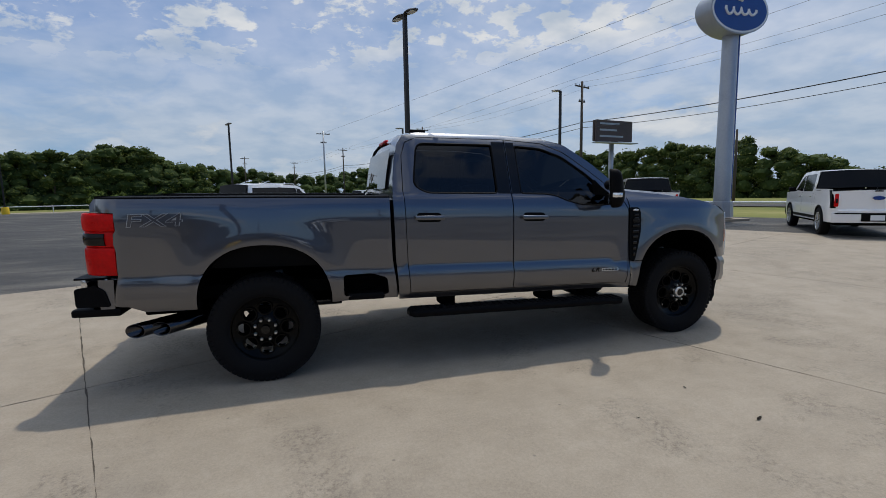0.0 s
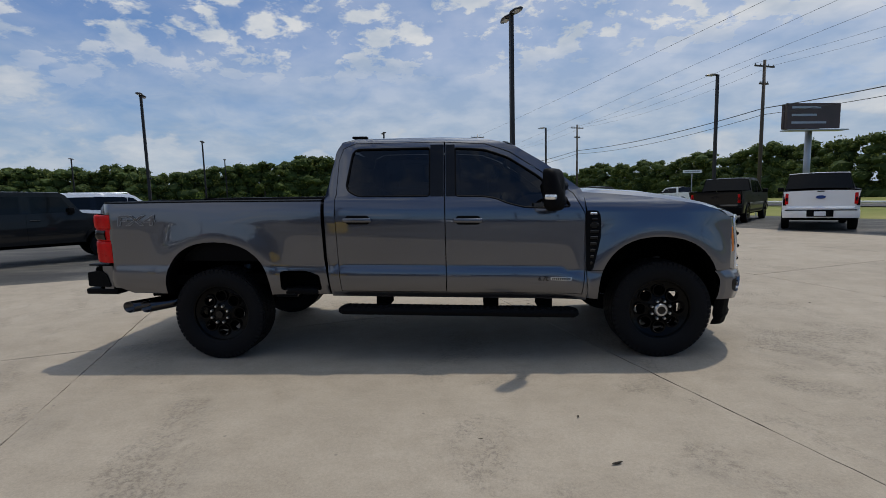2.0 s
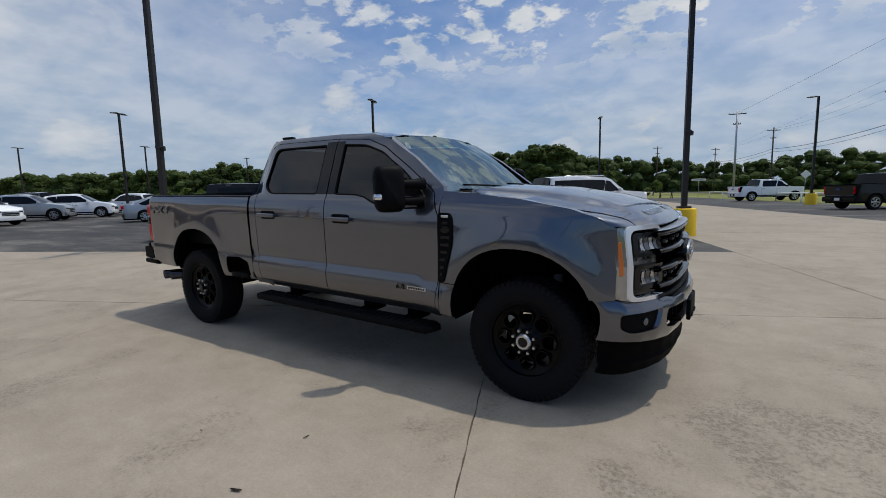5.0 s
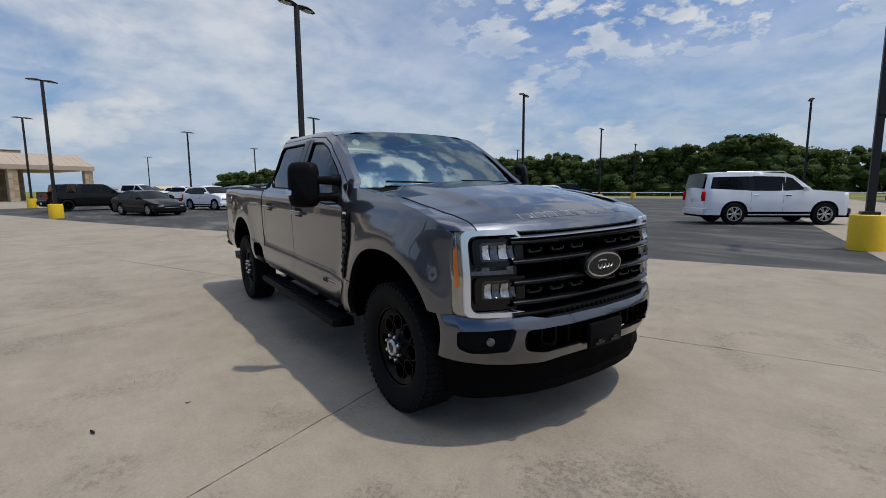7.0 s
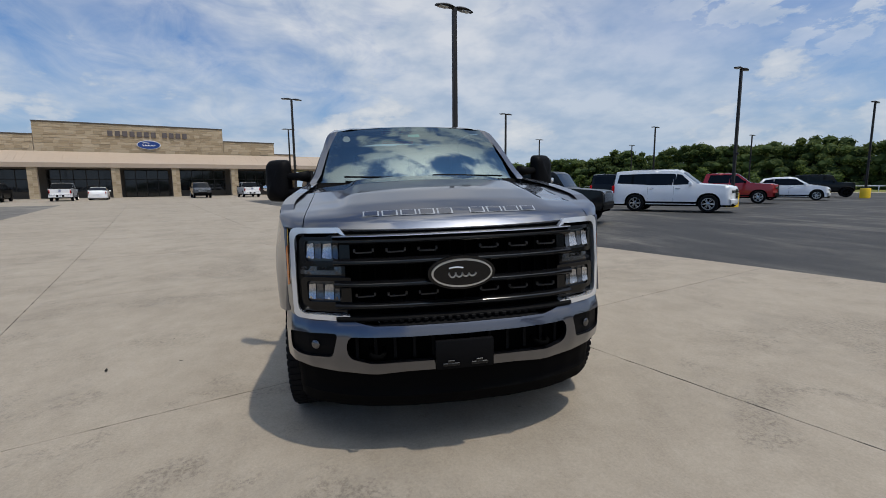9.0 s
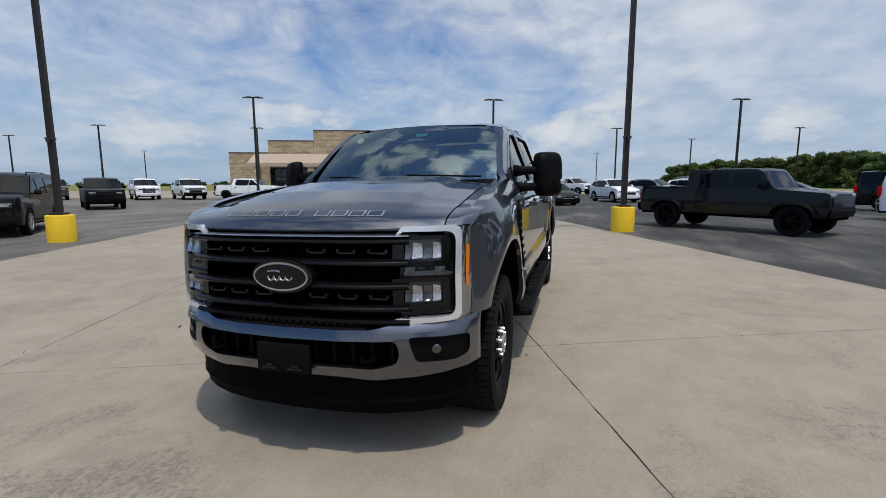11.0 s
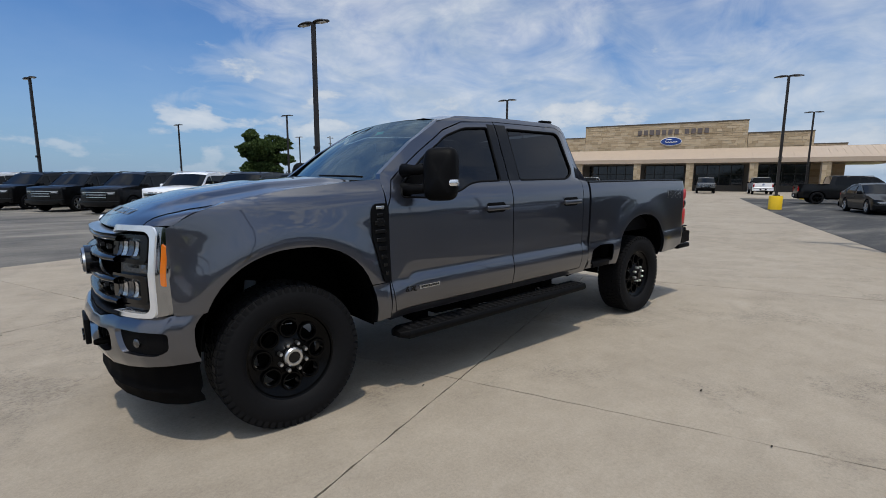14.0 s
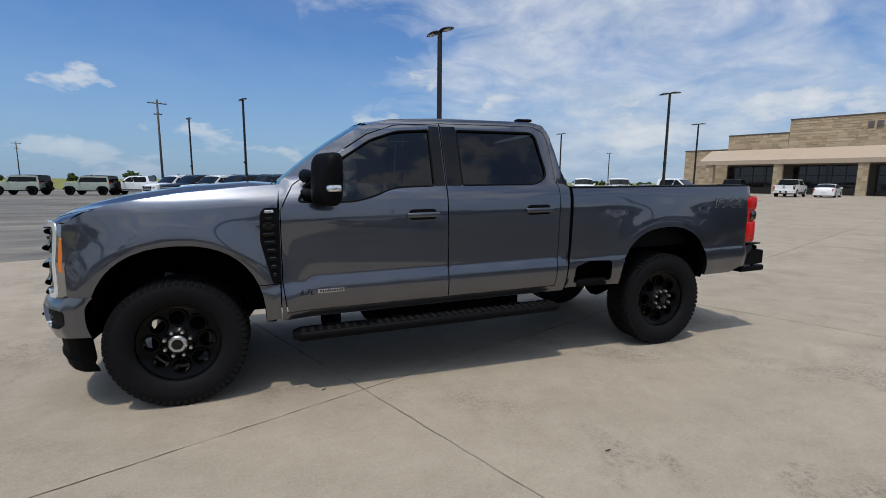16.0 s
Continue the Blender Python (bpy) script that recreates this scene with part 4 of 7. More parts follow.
    for i in range(11):
        k = i / 10
        row = []
        for j in range(21):
            t = -1 + 2 * j / 20
            yb, yt = 0.845, 0.675
            y = t * (yb + (yt - yb) * k)
            x = 1.325 + 0.105 * (1 - t * t) * (1 - 0.45 * k) + (0.70 - 1.325) * k
            z = 1.548 + (2.012 - 1.548) * k + 0.03 * math.sin(math.pi * k) + 0.028 * (1 - t * t) * k
            row.append((x, y, z))
        rows.append(row)
    skin(wb, rows)
    ws = part("windscreen", wb, M["glass"], T, "large raked windscreen mirroring the clouds", smooth=True)
    ws.visible_shadow = False
    for s in (1, -1):
        pb = bmesh.new()
        rows2 = []
        for i, row in enumerate(rows):
            x, y, z = row[0 if s < 0 else -1]
            k = i / 10
            xo = 1.335 + (0.76 - 1.335) * k
            zo = 1.585 + (1.975 - 1.585) * k + 0.012 * math.sin(math.pi * k)
            rows2.append([(x, y, z), ((x + xo) / 2, (y + s * body_half(xo, zo)) / 2 + s * 0.004, (z + zo) / 2 + 0.006), (xo, s * body_half(xo, zo), zo)])
        skin(pb, rows2)
        part("a_pillar", pb, body, cab, angle=50)
    rb = bmesh.new()
    rows = []
    for i in range(25):
        k = i / 24
        x = 0.705 + (-0.90 - 0.705) * k
        row = []
        zc = lerp_at([-0.90, -0.82, -0.65, 0.1, 0.45, 0.705], [1.99, 2.05, 2.072, 2.085, 2.075, 2.038], x)
        ze = lerp_at([-0.90, -0.83, -0.70, 0.1, 0.52, 0.72], [1.90, 2.012, 2.043, 2.056, 2.038, 1.99], x)
        ye = body_half(min(0.8, max(-0.9, x)), ze)
        for j in range(17):
            t = -1 + 2 * j / 16
            xx = x + 0.055 * (1 - t * t) * (1 if k < 0.03 else 0)
            row.append((xx, t * ye, ze + (zc - ze) * (1 - abs(t) ** 2.6) + 0.012 * math.exp(-((abs(t) - 0.72) / 0.05) ** 2)))
        rows.append(row)
    skin(rb, rows)
    part("roof", rb, body, cab, angle=45)
    bb = bmesh.new()
    rows = []
    for i in range(9):
        z = 0.66 + (1.96 - 0.66) * i / 8
        x = lerp_at([0.66, 1.48, 1.74, 1.93, 1.96], [-0.93, -0.965, -0.93, -0.89, -0.87], z)
        ye = body_half(x, z)
        rows.append([(x - 0.02 * (1 - (t / 1.0) ** 2), t * ye, z) for t in np.linspace(-1, 1, 9)])
    skin(bb, rows)
    part("cab_back", bb, body, cab, angle=40)
    rw = bmesh.new()
    rows = []
    for i in range(5):
        z = 1.54 + 0.36 * i / 4
        x = lerp_at([0.66, 1.48, 1.74, 1.93], [-0.93, -0.965, -0.93, -0.89], z) - 0.026
        rows.append([(x, t * 0.66, z) for t in np.linspace(-1, 1, 7)])
    skin(rw, rows)
    part("rear_window", rw, M["glass_dark"], cab, "dark rear window")
    bl = bmesh.new()
    box(bl, -0.895, -0.84, -0.20, 0.20, 1.985, 2.02, 0.012)
    part("brake_lamp", bl, M["red_lens"], cab, "small red high brake lamp", angle=40)
    for s in (1, -1):
        bl = bmesh.new()
        box(bl, -0.75, -0.60, s * 0.66 - 0.03, s * 0.66 + 0.03, 2.05, 2.075, 0.012)
        part("roof_moulding", bl, M["plastic"], cab, angle=40)
    fin = bmesh.new()
    prism(fin, [(0.0, 2.08), (-0.16, 2.08), (-0.15, 2.125), (-0.12, 2.13)], "Y", -0.02, 0.02)
    part("roof_antenna", fin, body, cab)

    # --- interior
    inn = part("interior", bmesh.new(), M["interior"], T)
    b = bmesh.new()
    rows = []
    for i in range(6):
        k = i / 5
        rows.append([(1.30 - 0.40 * k, y, 1.53 - 0.02 * math.sin(math.pi * k) - (0.12 * max(0, k - 0.7) / 0.3)) for y in np.linspace(-0.80, 0.80, 9)])
    rows.append([(0.92, y, 1.0) for y in np.linspace(-0.80, 0.80, 9)])
    skin(b, rows)
    part("dashboard", b, M["interior"], inn, angle=40)
    b = bmesh.new()
    box(b, -0.88, 1.3, -0.88, 0.88, 0.70, 0.74)
    part("cab_floor", b, M["interior"], inn)
    for x, ys in ((0.05, (-0.40, 0.40)), (-0.72, (-0.46, 0.0, 0.46))):
        for y in ys:
            b = bmesh.new()
            box(b, x, x + 0.52, y - 0.23, y + 0.23, 0.92, 1.06, 0.05)
            box(b, x - 0.16, x + 0.02, y - 0.23, y + 0.23, 1.02, 1.60, 0.06, m=None)
            box(b, x - 0.16, x - 0.04, y - 0.13, y + 0.13, 1.63, 1.83, 0.05)
            part("seat", b, M["seat"], inn, angle=40)
    b = bmesh.new()
    wm = pose(0.66, 0.40, 1.36, 0, -62, 0)
    tube(b, [wm @ Vector((0.19 * math.cos(2 * math.pi * i / 24), 0.19 * math.sin(2 * math.pi * i / 24), 0)) for i in range(25)], 0.015, 8, False)
    box(b, -0.19, 0.19, -0.03, 0.03, -0.02, 0.01, 0.008, m=wm)
    part("steering_wheel", b, M["interior"], inn, smooth=True)
    b = bmesh.new()
    box(b, 0.72, 0.75, -0.14, 0.14, 1.80, 1.88, 0.012)
    part("rear_view_mirror", b, M["interior"], inn, angle=40)
    lb = bmesh.new()
    box(lb, -0.001, 0.001, -0.055, 0.055, -0.016, 0.016)
    part("window_label", lb, M["teal"], ws, "teal paper label inside the glass", at=pose(0.80, 0.02, 1.955, 0, -35, 0))
    lb = bmesh.new()
    revolve(lb, [(0.001, 0.0), (0.035, 0.001)], 16, "X")
    part("window_label", lb, M["paper"], ws, "round white sticker inside the glass", at=pose(0.80, -0.60, 1.93, 0, -35, 0))
    for y0, y1 in ((-0.62, 0.02), (0.10, 0.70)):
        w = bmesh.new()
        pts = []
        for i in range(9):
            k = i / 8
            y = y1 + (y0 - y1) * k
            t = y / 0.84
            kk = 0.005 + 0.06 * math.sin(0.9 * k)
            pts.append((1.325 + 0.105 * (1 - t * t) + (0.70 - 1.325) * kk + 0.02, y, 1.548 + 0.47 * kk + 0.020))
        tube(w, pts, 0.008, 6)
        part("wiper", w, M["plastic"], T, smooth=True)

    # --- nose
    def nose_at(off):
        def place(s, z):
            x, y = nose(s)
            return (x + off - 0.03 * max(0, (z - 1.0) / 0.25), y, z)
        return place
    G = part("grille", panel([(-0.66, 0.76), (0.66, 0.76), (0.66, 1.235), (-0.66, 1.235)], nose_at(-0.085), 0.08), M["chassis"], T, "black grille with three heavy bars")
    for z, h, d, mt in ((1.206, 0.010, 0.034, "alloy"), (1.180, 0.036, 0.030, "gloss_black"), (1.072, 0.040, 0.035, "gloss_black"), (0.957, 0.040, 0.035, "gloss_black"), (0.842, 0.040, 0.03, "gloss_black"), (0.775, 0.03, 0.03, "plastic")):
        b = bmesh.new()
        rows = []
        for i in range(27):
            s = -0.66 + 1.32 * i / 26
            x, y = nose(s)
            x -= 0.03 * max(0, (z - 1.0) / 0.25)
            rows.append([(x + d * c, y, z + h / 2 * q) for c, q in ((-1.6, 1.1), (-0.5, 1.06), (0.15, 0.92), (0.6, 0.66), (0.85, 0.25), (0.88, -0.2), (0.7, -0.65), (0.2, -1), (-1.6, -1))])
        skin(b, rows)
        part("grille_bar", b, M[mt], G, angle=35)
    for row, (z0, z1) in enumerate(((1.094, 1.168), (0.980, 1.050), (0.865, 0.934))):
        zc = (z0 + z1) / 2
        for i in range(16):
            s = -0.60 + 1.2 * i / 15
            if row == 1 and abs(s) < 0.17:
                continue
            x, y = nose(s)
            b = bmesh.new()
            box(b, x - 0.080, x - 0.040, y - 0.005, y + 0.005, z0 - 0.01, z1 + 0.01)
            part("grille_fin", b, M["chassis"], G)
        for i in range(-3, 4):
            s = i * 0.165
            if abs(s) < 0.1 or row == 1:
                continue
            x, y = nose(s)
            b = bmesh.new()
            for dz, dy0, dy1 in ((-0.014, -0.042, 0.042), (-0.008, -0.052, -0.042), (-0.008, 0.042, 0.052)):
                box(b, x - 0.035, x - 0.015, y + dy0, y + dy1, zc + dz, zc + dz + (0.007 if dy1 - dy0 > 0.05 else 0.016))
            part("grille_clip", b, M["clip_grey"], G)
    # oval emblem, left blank
    E = part("emblem", bmesh.new(), M["gloss_black"], T, "oval emblem with a bright ring")
    for nm, a, bb_, x0, x1, mt in (("emblem_plate", 0.178, 0.088, 2.88, 2.945, "gloss_black"), ("emblem_ring", 0.160, 0.074, 2.945, 2.957, "alloy"), ("emblem_face", 0.150, 0.064, 2.91, 2.960, "gloss_black")):
        b = bmesh.new()
        prism(b, ellipse(0.0, 1.005, a, bb_, 48), "X", x0, x1)
        part(nm, b, M[mt], E, angle=30)
    b = bmesh.new()
    for g in ribbon():
        tube(b, [(2.961, 0.092 * p, 1.003 + 0.040 * q) for p, q in g], 0.0045, 6)
    part("emblem_bar", b, M["alloy"], E)

    for s in (1, -1):
        L = part("headlamp", panel([(s * 0.60, 0.79), (s * 0.94, 0.81), (s * 0.94, 1.225), (s * 0.60, 1.225)], nose_at(-0.06), 0.06), M["lamp_dark"], T, "headlamp cluster in a bright C-shaped surround")
        outer = rounded([(0.585, 1.205), (0.62, 1.252), (0.928, 1.252), (0.928, 0.772), (0.60, 0.762), (0.585, 0.785)], [0.0, 0.012, 0.055, 0.045, 0.006, 0.006])
        inner = rounded([(0.62, 0.792), (0.894, 0.794), (0.894, 1.222), (0.62, 1.224)], [0.004, 0.055, 0.055, 0.004])
        part("lamp_surround", panel([(s * a, z) for a, z in outer + inner], nose_at(0.010), 0.025, (), 0.06, (-1, 0, 0)), M["led_white"], L, "broad white light bar", angle=40)
        part("lamp_side", panel([(s * a, z) for a, z in rounded([(0.915, 1.248), (0.985, 1.240), (0.998, 1.18), (1.000, 0.84), (0.986, 0.788), (0.915, 0.778)], [0.004, 0.03, 0.02, 0.02, 0.03, 0.004])], nose_at(0.002), 0.025, (), 0.05, (-1, 0, 0)), M["side_chrome"], L, "chromed side of the lamp", angle=40)
        part("lamp_gap", panel([(s * 0.60, 0.80), (s * 0.885, 0.805), (s * 0.885, 1.208), (s * 0.60, 1.21)], nose_at(-0.03), 0.05), M["gloss_black"], L)
        # smoked bezels that run from the grille round each lamp
        for z0, z1 in ((1.065, 1.195), (0.85, 0.985)):
            o = rounded([(s * 0.57, z0 - 0.012), (s * 0.862, z0 - 0.012), (s * 0.862, z1 + 0.008), (s * 0.57, z1 + 0.008)], [0.01, 0.035, 0.035, 0.01])
            h = rounded([(s * 0.625, z0 + 0.012), (s * 0.822, z0 + 0.012), (s * 0.822, z1 - 0.012), (s * 0.625, z1 - 0.012)], 0.02)
            part("lamp_bezel", panel(o, nose_at(-0.004), 0.04, [h], 0.05, (-1, 0, 0)), M["gloss_black"], L, angle=35)
            part("lamp_lens", panel(h, nose_at(-0.022), 0.05), M["lamp_dark"], L)
            zm, zh = (z0 + z1) / 2, (z1 - z0) / 2
            for a0, a1, mt, lean in ((0.634, 0.664, "lamp_cup", -0.5), (0.668, 0.722, "lamp_glass", 0.45), (0.726, 0.766, "lamp_cup", -0.35), (0.770, 0.814, "lamp_glass", 0.6)):
                q = rounded([(s * a0, z0 + 0.020), (s * a1, z0 + 0.020), (s * a1, z1 - 0.020), (s * a0, z1 - 0.020)], 0.012)
                part("lamp_housing", panel(q, nose_at(-0.018), 0.03, (), 0.006, (-1, 0, 0)), M["lamp_dark"], L, angle=40)
                am, ah = (a0 + a1) / 2, (a1 - a0) / 2 * 1.02
                q = rounded([(s * (am - ah), zm - zh * 0.62), (s * (am + ah), zm - zh * 0.54), (s * (am + ah * 0.7), zm + zh * 0.54), (s * (am - ah), zm + zh * 0.62)], 0.006)
                cup = panel(q, lambda p, z, zm=zm, am=am, lean=lean: (nose_at(-0.008)(p, z)[0] - 0.12 * (z - zm) + 4.0 * (z - zm) ** 2 + lean * (abs(p) - am) * 0.3, nose_at(0)(p, z)[1], z), 0.012)
                part("lamp_reflector", cup, M[mt], L, "clear ribbed lamp", smooth=True)
        part("lamp_strip", panel([(s * 0.62, 1.002), (s * 0.868, 1.002), (s * 0.868, 1.045), (s * 0.62, 1.045)], nose_at(-0.03), 0.04), M["lamp_cup"], L)
        part("side_marker", panel(rounded([(s * 0.958, 0.945), (s * 0.981, 0.937), (s * 0.981, 1.140), (s * 0.958, 1.160)], 0.008), nose_at(0.008), 0.03, (), 0.01, (-1, 0, 0)), M["amber"], L, "amber side marker")

    def bump_at(off):
        def place(s, z):
            x, y = bumper_line(s)
            k = (z - 0.64) / 0.14
            return (x + off - 0.055 * max(0, (k - 0.3) / 0.7) ** 2 - 0.035 * max(0, -k) ** 2, y, z)
        return place
    B = part("front_bumper", bmesh.new(), body, T, "grey-painted front bumper with black openings")
    half_top = [(1.085, 0.775), (1.00, 0.780), (0.80, 0.766), (0.58, 0.764), (0.46, 0.742)]
    half_low = [(0.30, 0.490), (0.45, 0.472), (0.75, 0.492), (0.98, 0.515), (1.085, 0.520)]
    outline = [(-a, z) for a, z in half_top] + [(a, z) for a, z in reversed(half_top)] + [(a, z) for a, z in reversed(half_low)] + [(-a, z) for a, z in half_low]
    mouth = rounded([(-0.60, 0.690), (0.60, 0.690), (0.62, 0.63), (0.60, 0.568), (0.47, 0.540), (0.30, 0.550), (-0.30, 0.550), (-0.47, 0.540), (-0.60, 0.568), (-0.62, 0.63)], 0.03)
    fogs = [rounded([(s * 0.660, 0.706), (s * 1.005, 0.692), (s * 1.005, 0.600), (s * 0.92, 0.566), (s * 0.70, 0.572)], 0.028) for s in (1, -1)]
    part("bumper_skin", panel(outline, bump_at(0.0), 0.026, [mouth] + fogs, 0.045, (-1, 0, 0)), body, B, angle=38)
    part("step_pad", panel([(-0.44, 0.738), (0.44, 0.738), (0.42, 0.778), (-0.42, 0.778)], lambda s, z: (bumper_line(s)[0] - 0.03 - (z - 0.738) * 1.6, bumper_line(s)[1], z), 0.04), M["plastic"], B, "ribbed black step pad")
    for i in range(20):
        s = -0.40 + 0.8 * i / 19
        x, y = bumper_line(s)
        b = bmesh.new()
        box(b, x - 0.085, x - 0.040, y - 0.013, y + 0.013, 0.756, 0.776, 0.004, 1)
        part("step_rib", b, M["plastic"], B)
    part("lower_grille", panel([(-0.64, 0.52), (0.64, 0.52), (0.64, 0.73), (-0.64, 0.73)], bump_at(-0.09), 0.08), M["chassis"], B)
    for i in range(12):
        s = -0.56 + 1.12 * i / 11
        x, y = bumper_line(s)
        b = bmesh.new()
        box(b, x - 0.085, x - 0.06, y - 0.008, y + 0.008, 0.56, 0.705)
        part("lower_grille_bar", b, M["plastic"], B)
    for s, f in zip((1, -1), fogs):
        part("fog_pocket", panel(rounded([(s * 0.655, 0.718), (s * 1.005, 0.705), (s * 1.005, 0.575), (s * 0.655, 0.556)], 0.02), bump_at(-0.026), 0.045), M["plastic"], B)
        b = bmesh.new()
        x, y = bumper_line(s * 0.80)
        m = pose(x - 0.019, y, 0.632, 0, 0, s * 28)
        revolve(b, [(0.024, -0.02), (0.024, 0.004), (0.019, 0.008)], 20, "X", m)
        part("fog_lamp", b, M["lamp_cup"], B, "round fog lamp", angle=40)
        b = bmesh.new()
        x, y = bumper_line(s * 0.45)
        tube(b, [(x - 0.10, y - 0.034, 0.60), (x - 0.02, y - 0.034, 0.592), (x + 0.012, y - 0.016, 0.590), (x + 0.012, y + 0.016, 0.590), (x - 0.02, y + 0.034, 0.592), (x - 0.10, y + 0.034, 0.60)], 0.012, 8)
        part("tow_hook", b, M["chassis"], T, "black tow hook", smooth=True)
    b = bmesh.new()
    box(b, 2.955, 2.985, -0.155, 0.155, 0.505, 0.660, 0.008)
    PB = part("plate_bracket", b, M["plastic"], T, "empty black number-plate bracket", angle=35)
    for y in (-0.075, 0.075):
        b = bmesh.new()
        box(b, 2.986, 2.996, y - 0.045, y + 0.045, 0.525, 0.542, 0.003, 1)
        box(b, 2.986, 2.996, y - 0.02, y + 0.02, 0.540, 0.556, 0.003, 1)
        part("bracket_clip", b, M["gloss_black"], PB)
    dam = [(-1.045, 0.535), (-0.95, 0.535), (-0.45, 0.492), (0.45, 0.492), (0.95, 0.535), (1.045, 0.535), (1.035, 0.275), (0.92, 0.265), (0.45, 0.272), (-0.45, 0.272), (-0.92, 0.265), (-1.035, 0.275)]

    def dam_at(q, z):
        x, y = bumper_line(q)
        k = (0.53 - z) / 0.24
        mid = 1 - min(1, abs(q) / 1.05) ** 2
        lip = 0.018 * math.exp(-((z - 0.335) / 0.02) ** 2)
        return (x - 0.070 + 0.010 * mid - 0.03 * k + lip, y * (0.975 - 0.012 * k), z)
    part("air_dam", panel(dam, dam_at, 0.03, (), 0.03, (-1, 0, 0)), M["dam_black"], T, "matt black air dam", angle=35)

    # --- mirrors
    for s in (1, -1):
        Mi = part("door_mirror", bmesh.new(), M["plastic"], T, "large black towing mirror")
        h = bmesh.new()
        m = pose(1.060, s * 1.185, 1.572, 0, 0, s * 36)
        rows = []
        for x, w, t in ((-0.052, 0.104, 0.163), (-0.050, 0.112, 0.171), (-0.042, 0.117, 0.176), (-0.01, 0.118, 0.177), (0.018, 0.113, 0.172), (0.040, 0.100, 0.158), (0.055, 0.078, 0.132), (0.064, 0.048, 0.090), (0.067, 0.012, 0.030)):
            ring = []
            for q in range(28):
                a = 2 * math.pi * q / 28
                c, d = math.cos(a), math.sin(a)
                ring.append(m @ Vector((x - 0.012 * d, w * math.copysign(abs(c) ** 0.42, c), t * math.copysign(abs(d) ** 0.42, d))))
            rows.append(ring)
        vs = skin(h, rows, True)
        h.faces.new(vs[0])
        h.faces.new(vs[-1])
        part("mirror_shell", h, M["plastic"], Mi, angle=50)
        g = bmesh.new()
        box(g, -0.060, -0.054, -0.086, 0.086, -0.025, 0.148, 0.003, 1, m=m)
        box(g, -0.060, -0.054, -0.086, 0.086, -0.140, -0.045, 0.003, 1, m=m)
        part("mirror_glass", g, M["chrome"], Mi, "mirror glass")
        g = bmesh.new()
        box(g, -0.030, 0.058, min(s * 0.060, s * 0.127), max(s * 0.060, s * 0.127), -0.082, -0.036, 0.012, 2, m=m)
        part("mirror_marker", g, M["bright"], Mi, "clear marker lamp", angle=40)
        for z in (1.605, 1.475):
            g = bmesh.new()
            tube(g, [(1.175, s * 0.92, z), (1.15, s * 1.0, z), (1.11, s * 1.08, z), (1.08, s * 1.12, z)], [0.050, 0.036, 0.032, 0.034], 10)
            part("mirror_arm", g, M["plastic"], Mi, smooth=True)
        g = bmesh.new()
        prism(g, rounded([(1.0, 1.43), (1.222, 1.43), (1.19, 1.50), (1.0, 1.66)], 0.02), "Y", s * 0.893, s * 0.925)
        part("mirror_sail", g, M["plastic"], Mi)

    # --- running boards, chassis, axles, exhaust
    for s in (1, -1):
        R = part("running_board", bmesh.new(), M["plastic"], T, "black running board with a ribbed tread")
        b = bmesh.new()
        y0, y1 = (0.90, 1.075)
        pts = rounded([(y0, 0.44), (y1, 0.452), (y1 + 0.012, 0.487), (y1, 0.515), (y0, 0.515)], 0.012)
        rows = [[(x, s * y, z) for y, z in pts] for x in (-0.86, -0.82, 1.25, 1.30)]
        rows[0] = [(x, s * (1.0 + (abs(y) - 1.0) * 0.6), 0.48 + (z - 0.48) * 0.6) for x, y, z in rows[0]]
        rows[-1] = [(x, s * (0.95 + (abs(y) - 0.95) * 0.6), 0.48 + (z - 0.48) * 0.6) for x, y, z in rows[-1]]
        vs = skin(b, rows, True)
        b.faces.new(vs[0])
        b.faces.new(vs[-1])
        part("board", b, M["plastic"], R, angle=35)
        for i in range(34):
            x = -0.80 + i * 0.061
            b = bmesh.new()
            box(b, x, x + 0.03, min(s * 0.925, s * 1.06), max(s * 0.925, s * 1.06), 0.512, 0.521, 0.003, 1, m=None)
            part("tread_rib", b, M["rubber"], R)
        for x in (-0.47, 0.53, 1.02):
            b = bmesh.new()
            box(b, x - 0.05, x + 0.05, min(s * 0.72, s * 0.97), max(s * 0.72, s * 0.97), 0.50, 0.535, 0.008, 1)
            box(b, x - 0.07, x + 0.07, min(s * 0.74, s * 0.90), max(s * 0.74, s * 0.90), 0.50, 0.63, 0.012, 1)
            part("board_bracket", b, M["chassis"], R)
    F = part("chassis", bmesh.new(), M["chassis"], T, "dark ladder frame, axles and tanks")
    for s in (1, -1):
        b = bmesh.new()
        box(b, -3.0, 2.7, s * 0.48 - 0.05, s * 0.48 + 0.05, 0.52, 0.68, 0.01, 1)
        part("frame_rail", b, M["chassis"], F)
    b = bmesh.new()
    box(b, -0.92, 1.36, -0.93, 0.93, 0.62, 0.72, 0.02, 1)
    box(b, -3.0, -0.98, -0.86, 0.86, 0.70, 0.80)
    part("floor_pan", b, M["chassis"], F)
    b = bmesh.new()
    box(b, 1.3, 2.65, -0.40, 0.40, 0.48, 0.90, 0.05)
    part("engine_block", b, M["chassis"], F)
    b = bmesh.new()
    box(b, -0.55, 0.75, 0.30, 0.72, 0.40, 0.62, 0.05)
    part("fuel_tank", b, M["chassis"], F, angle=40)
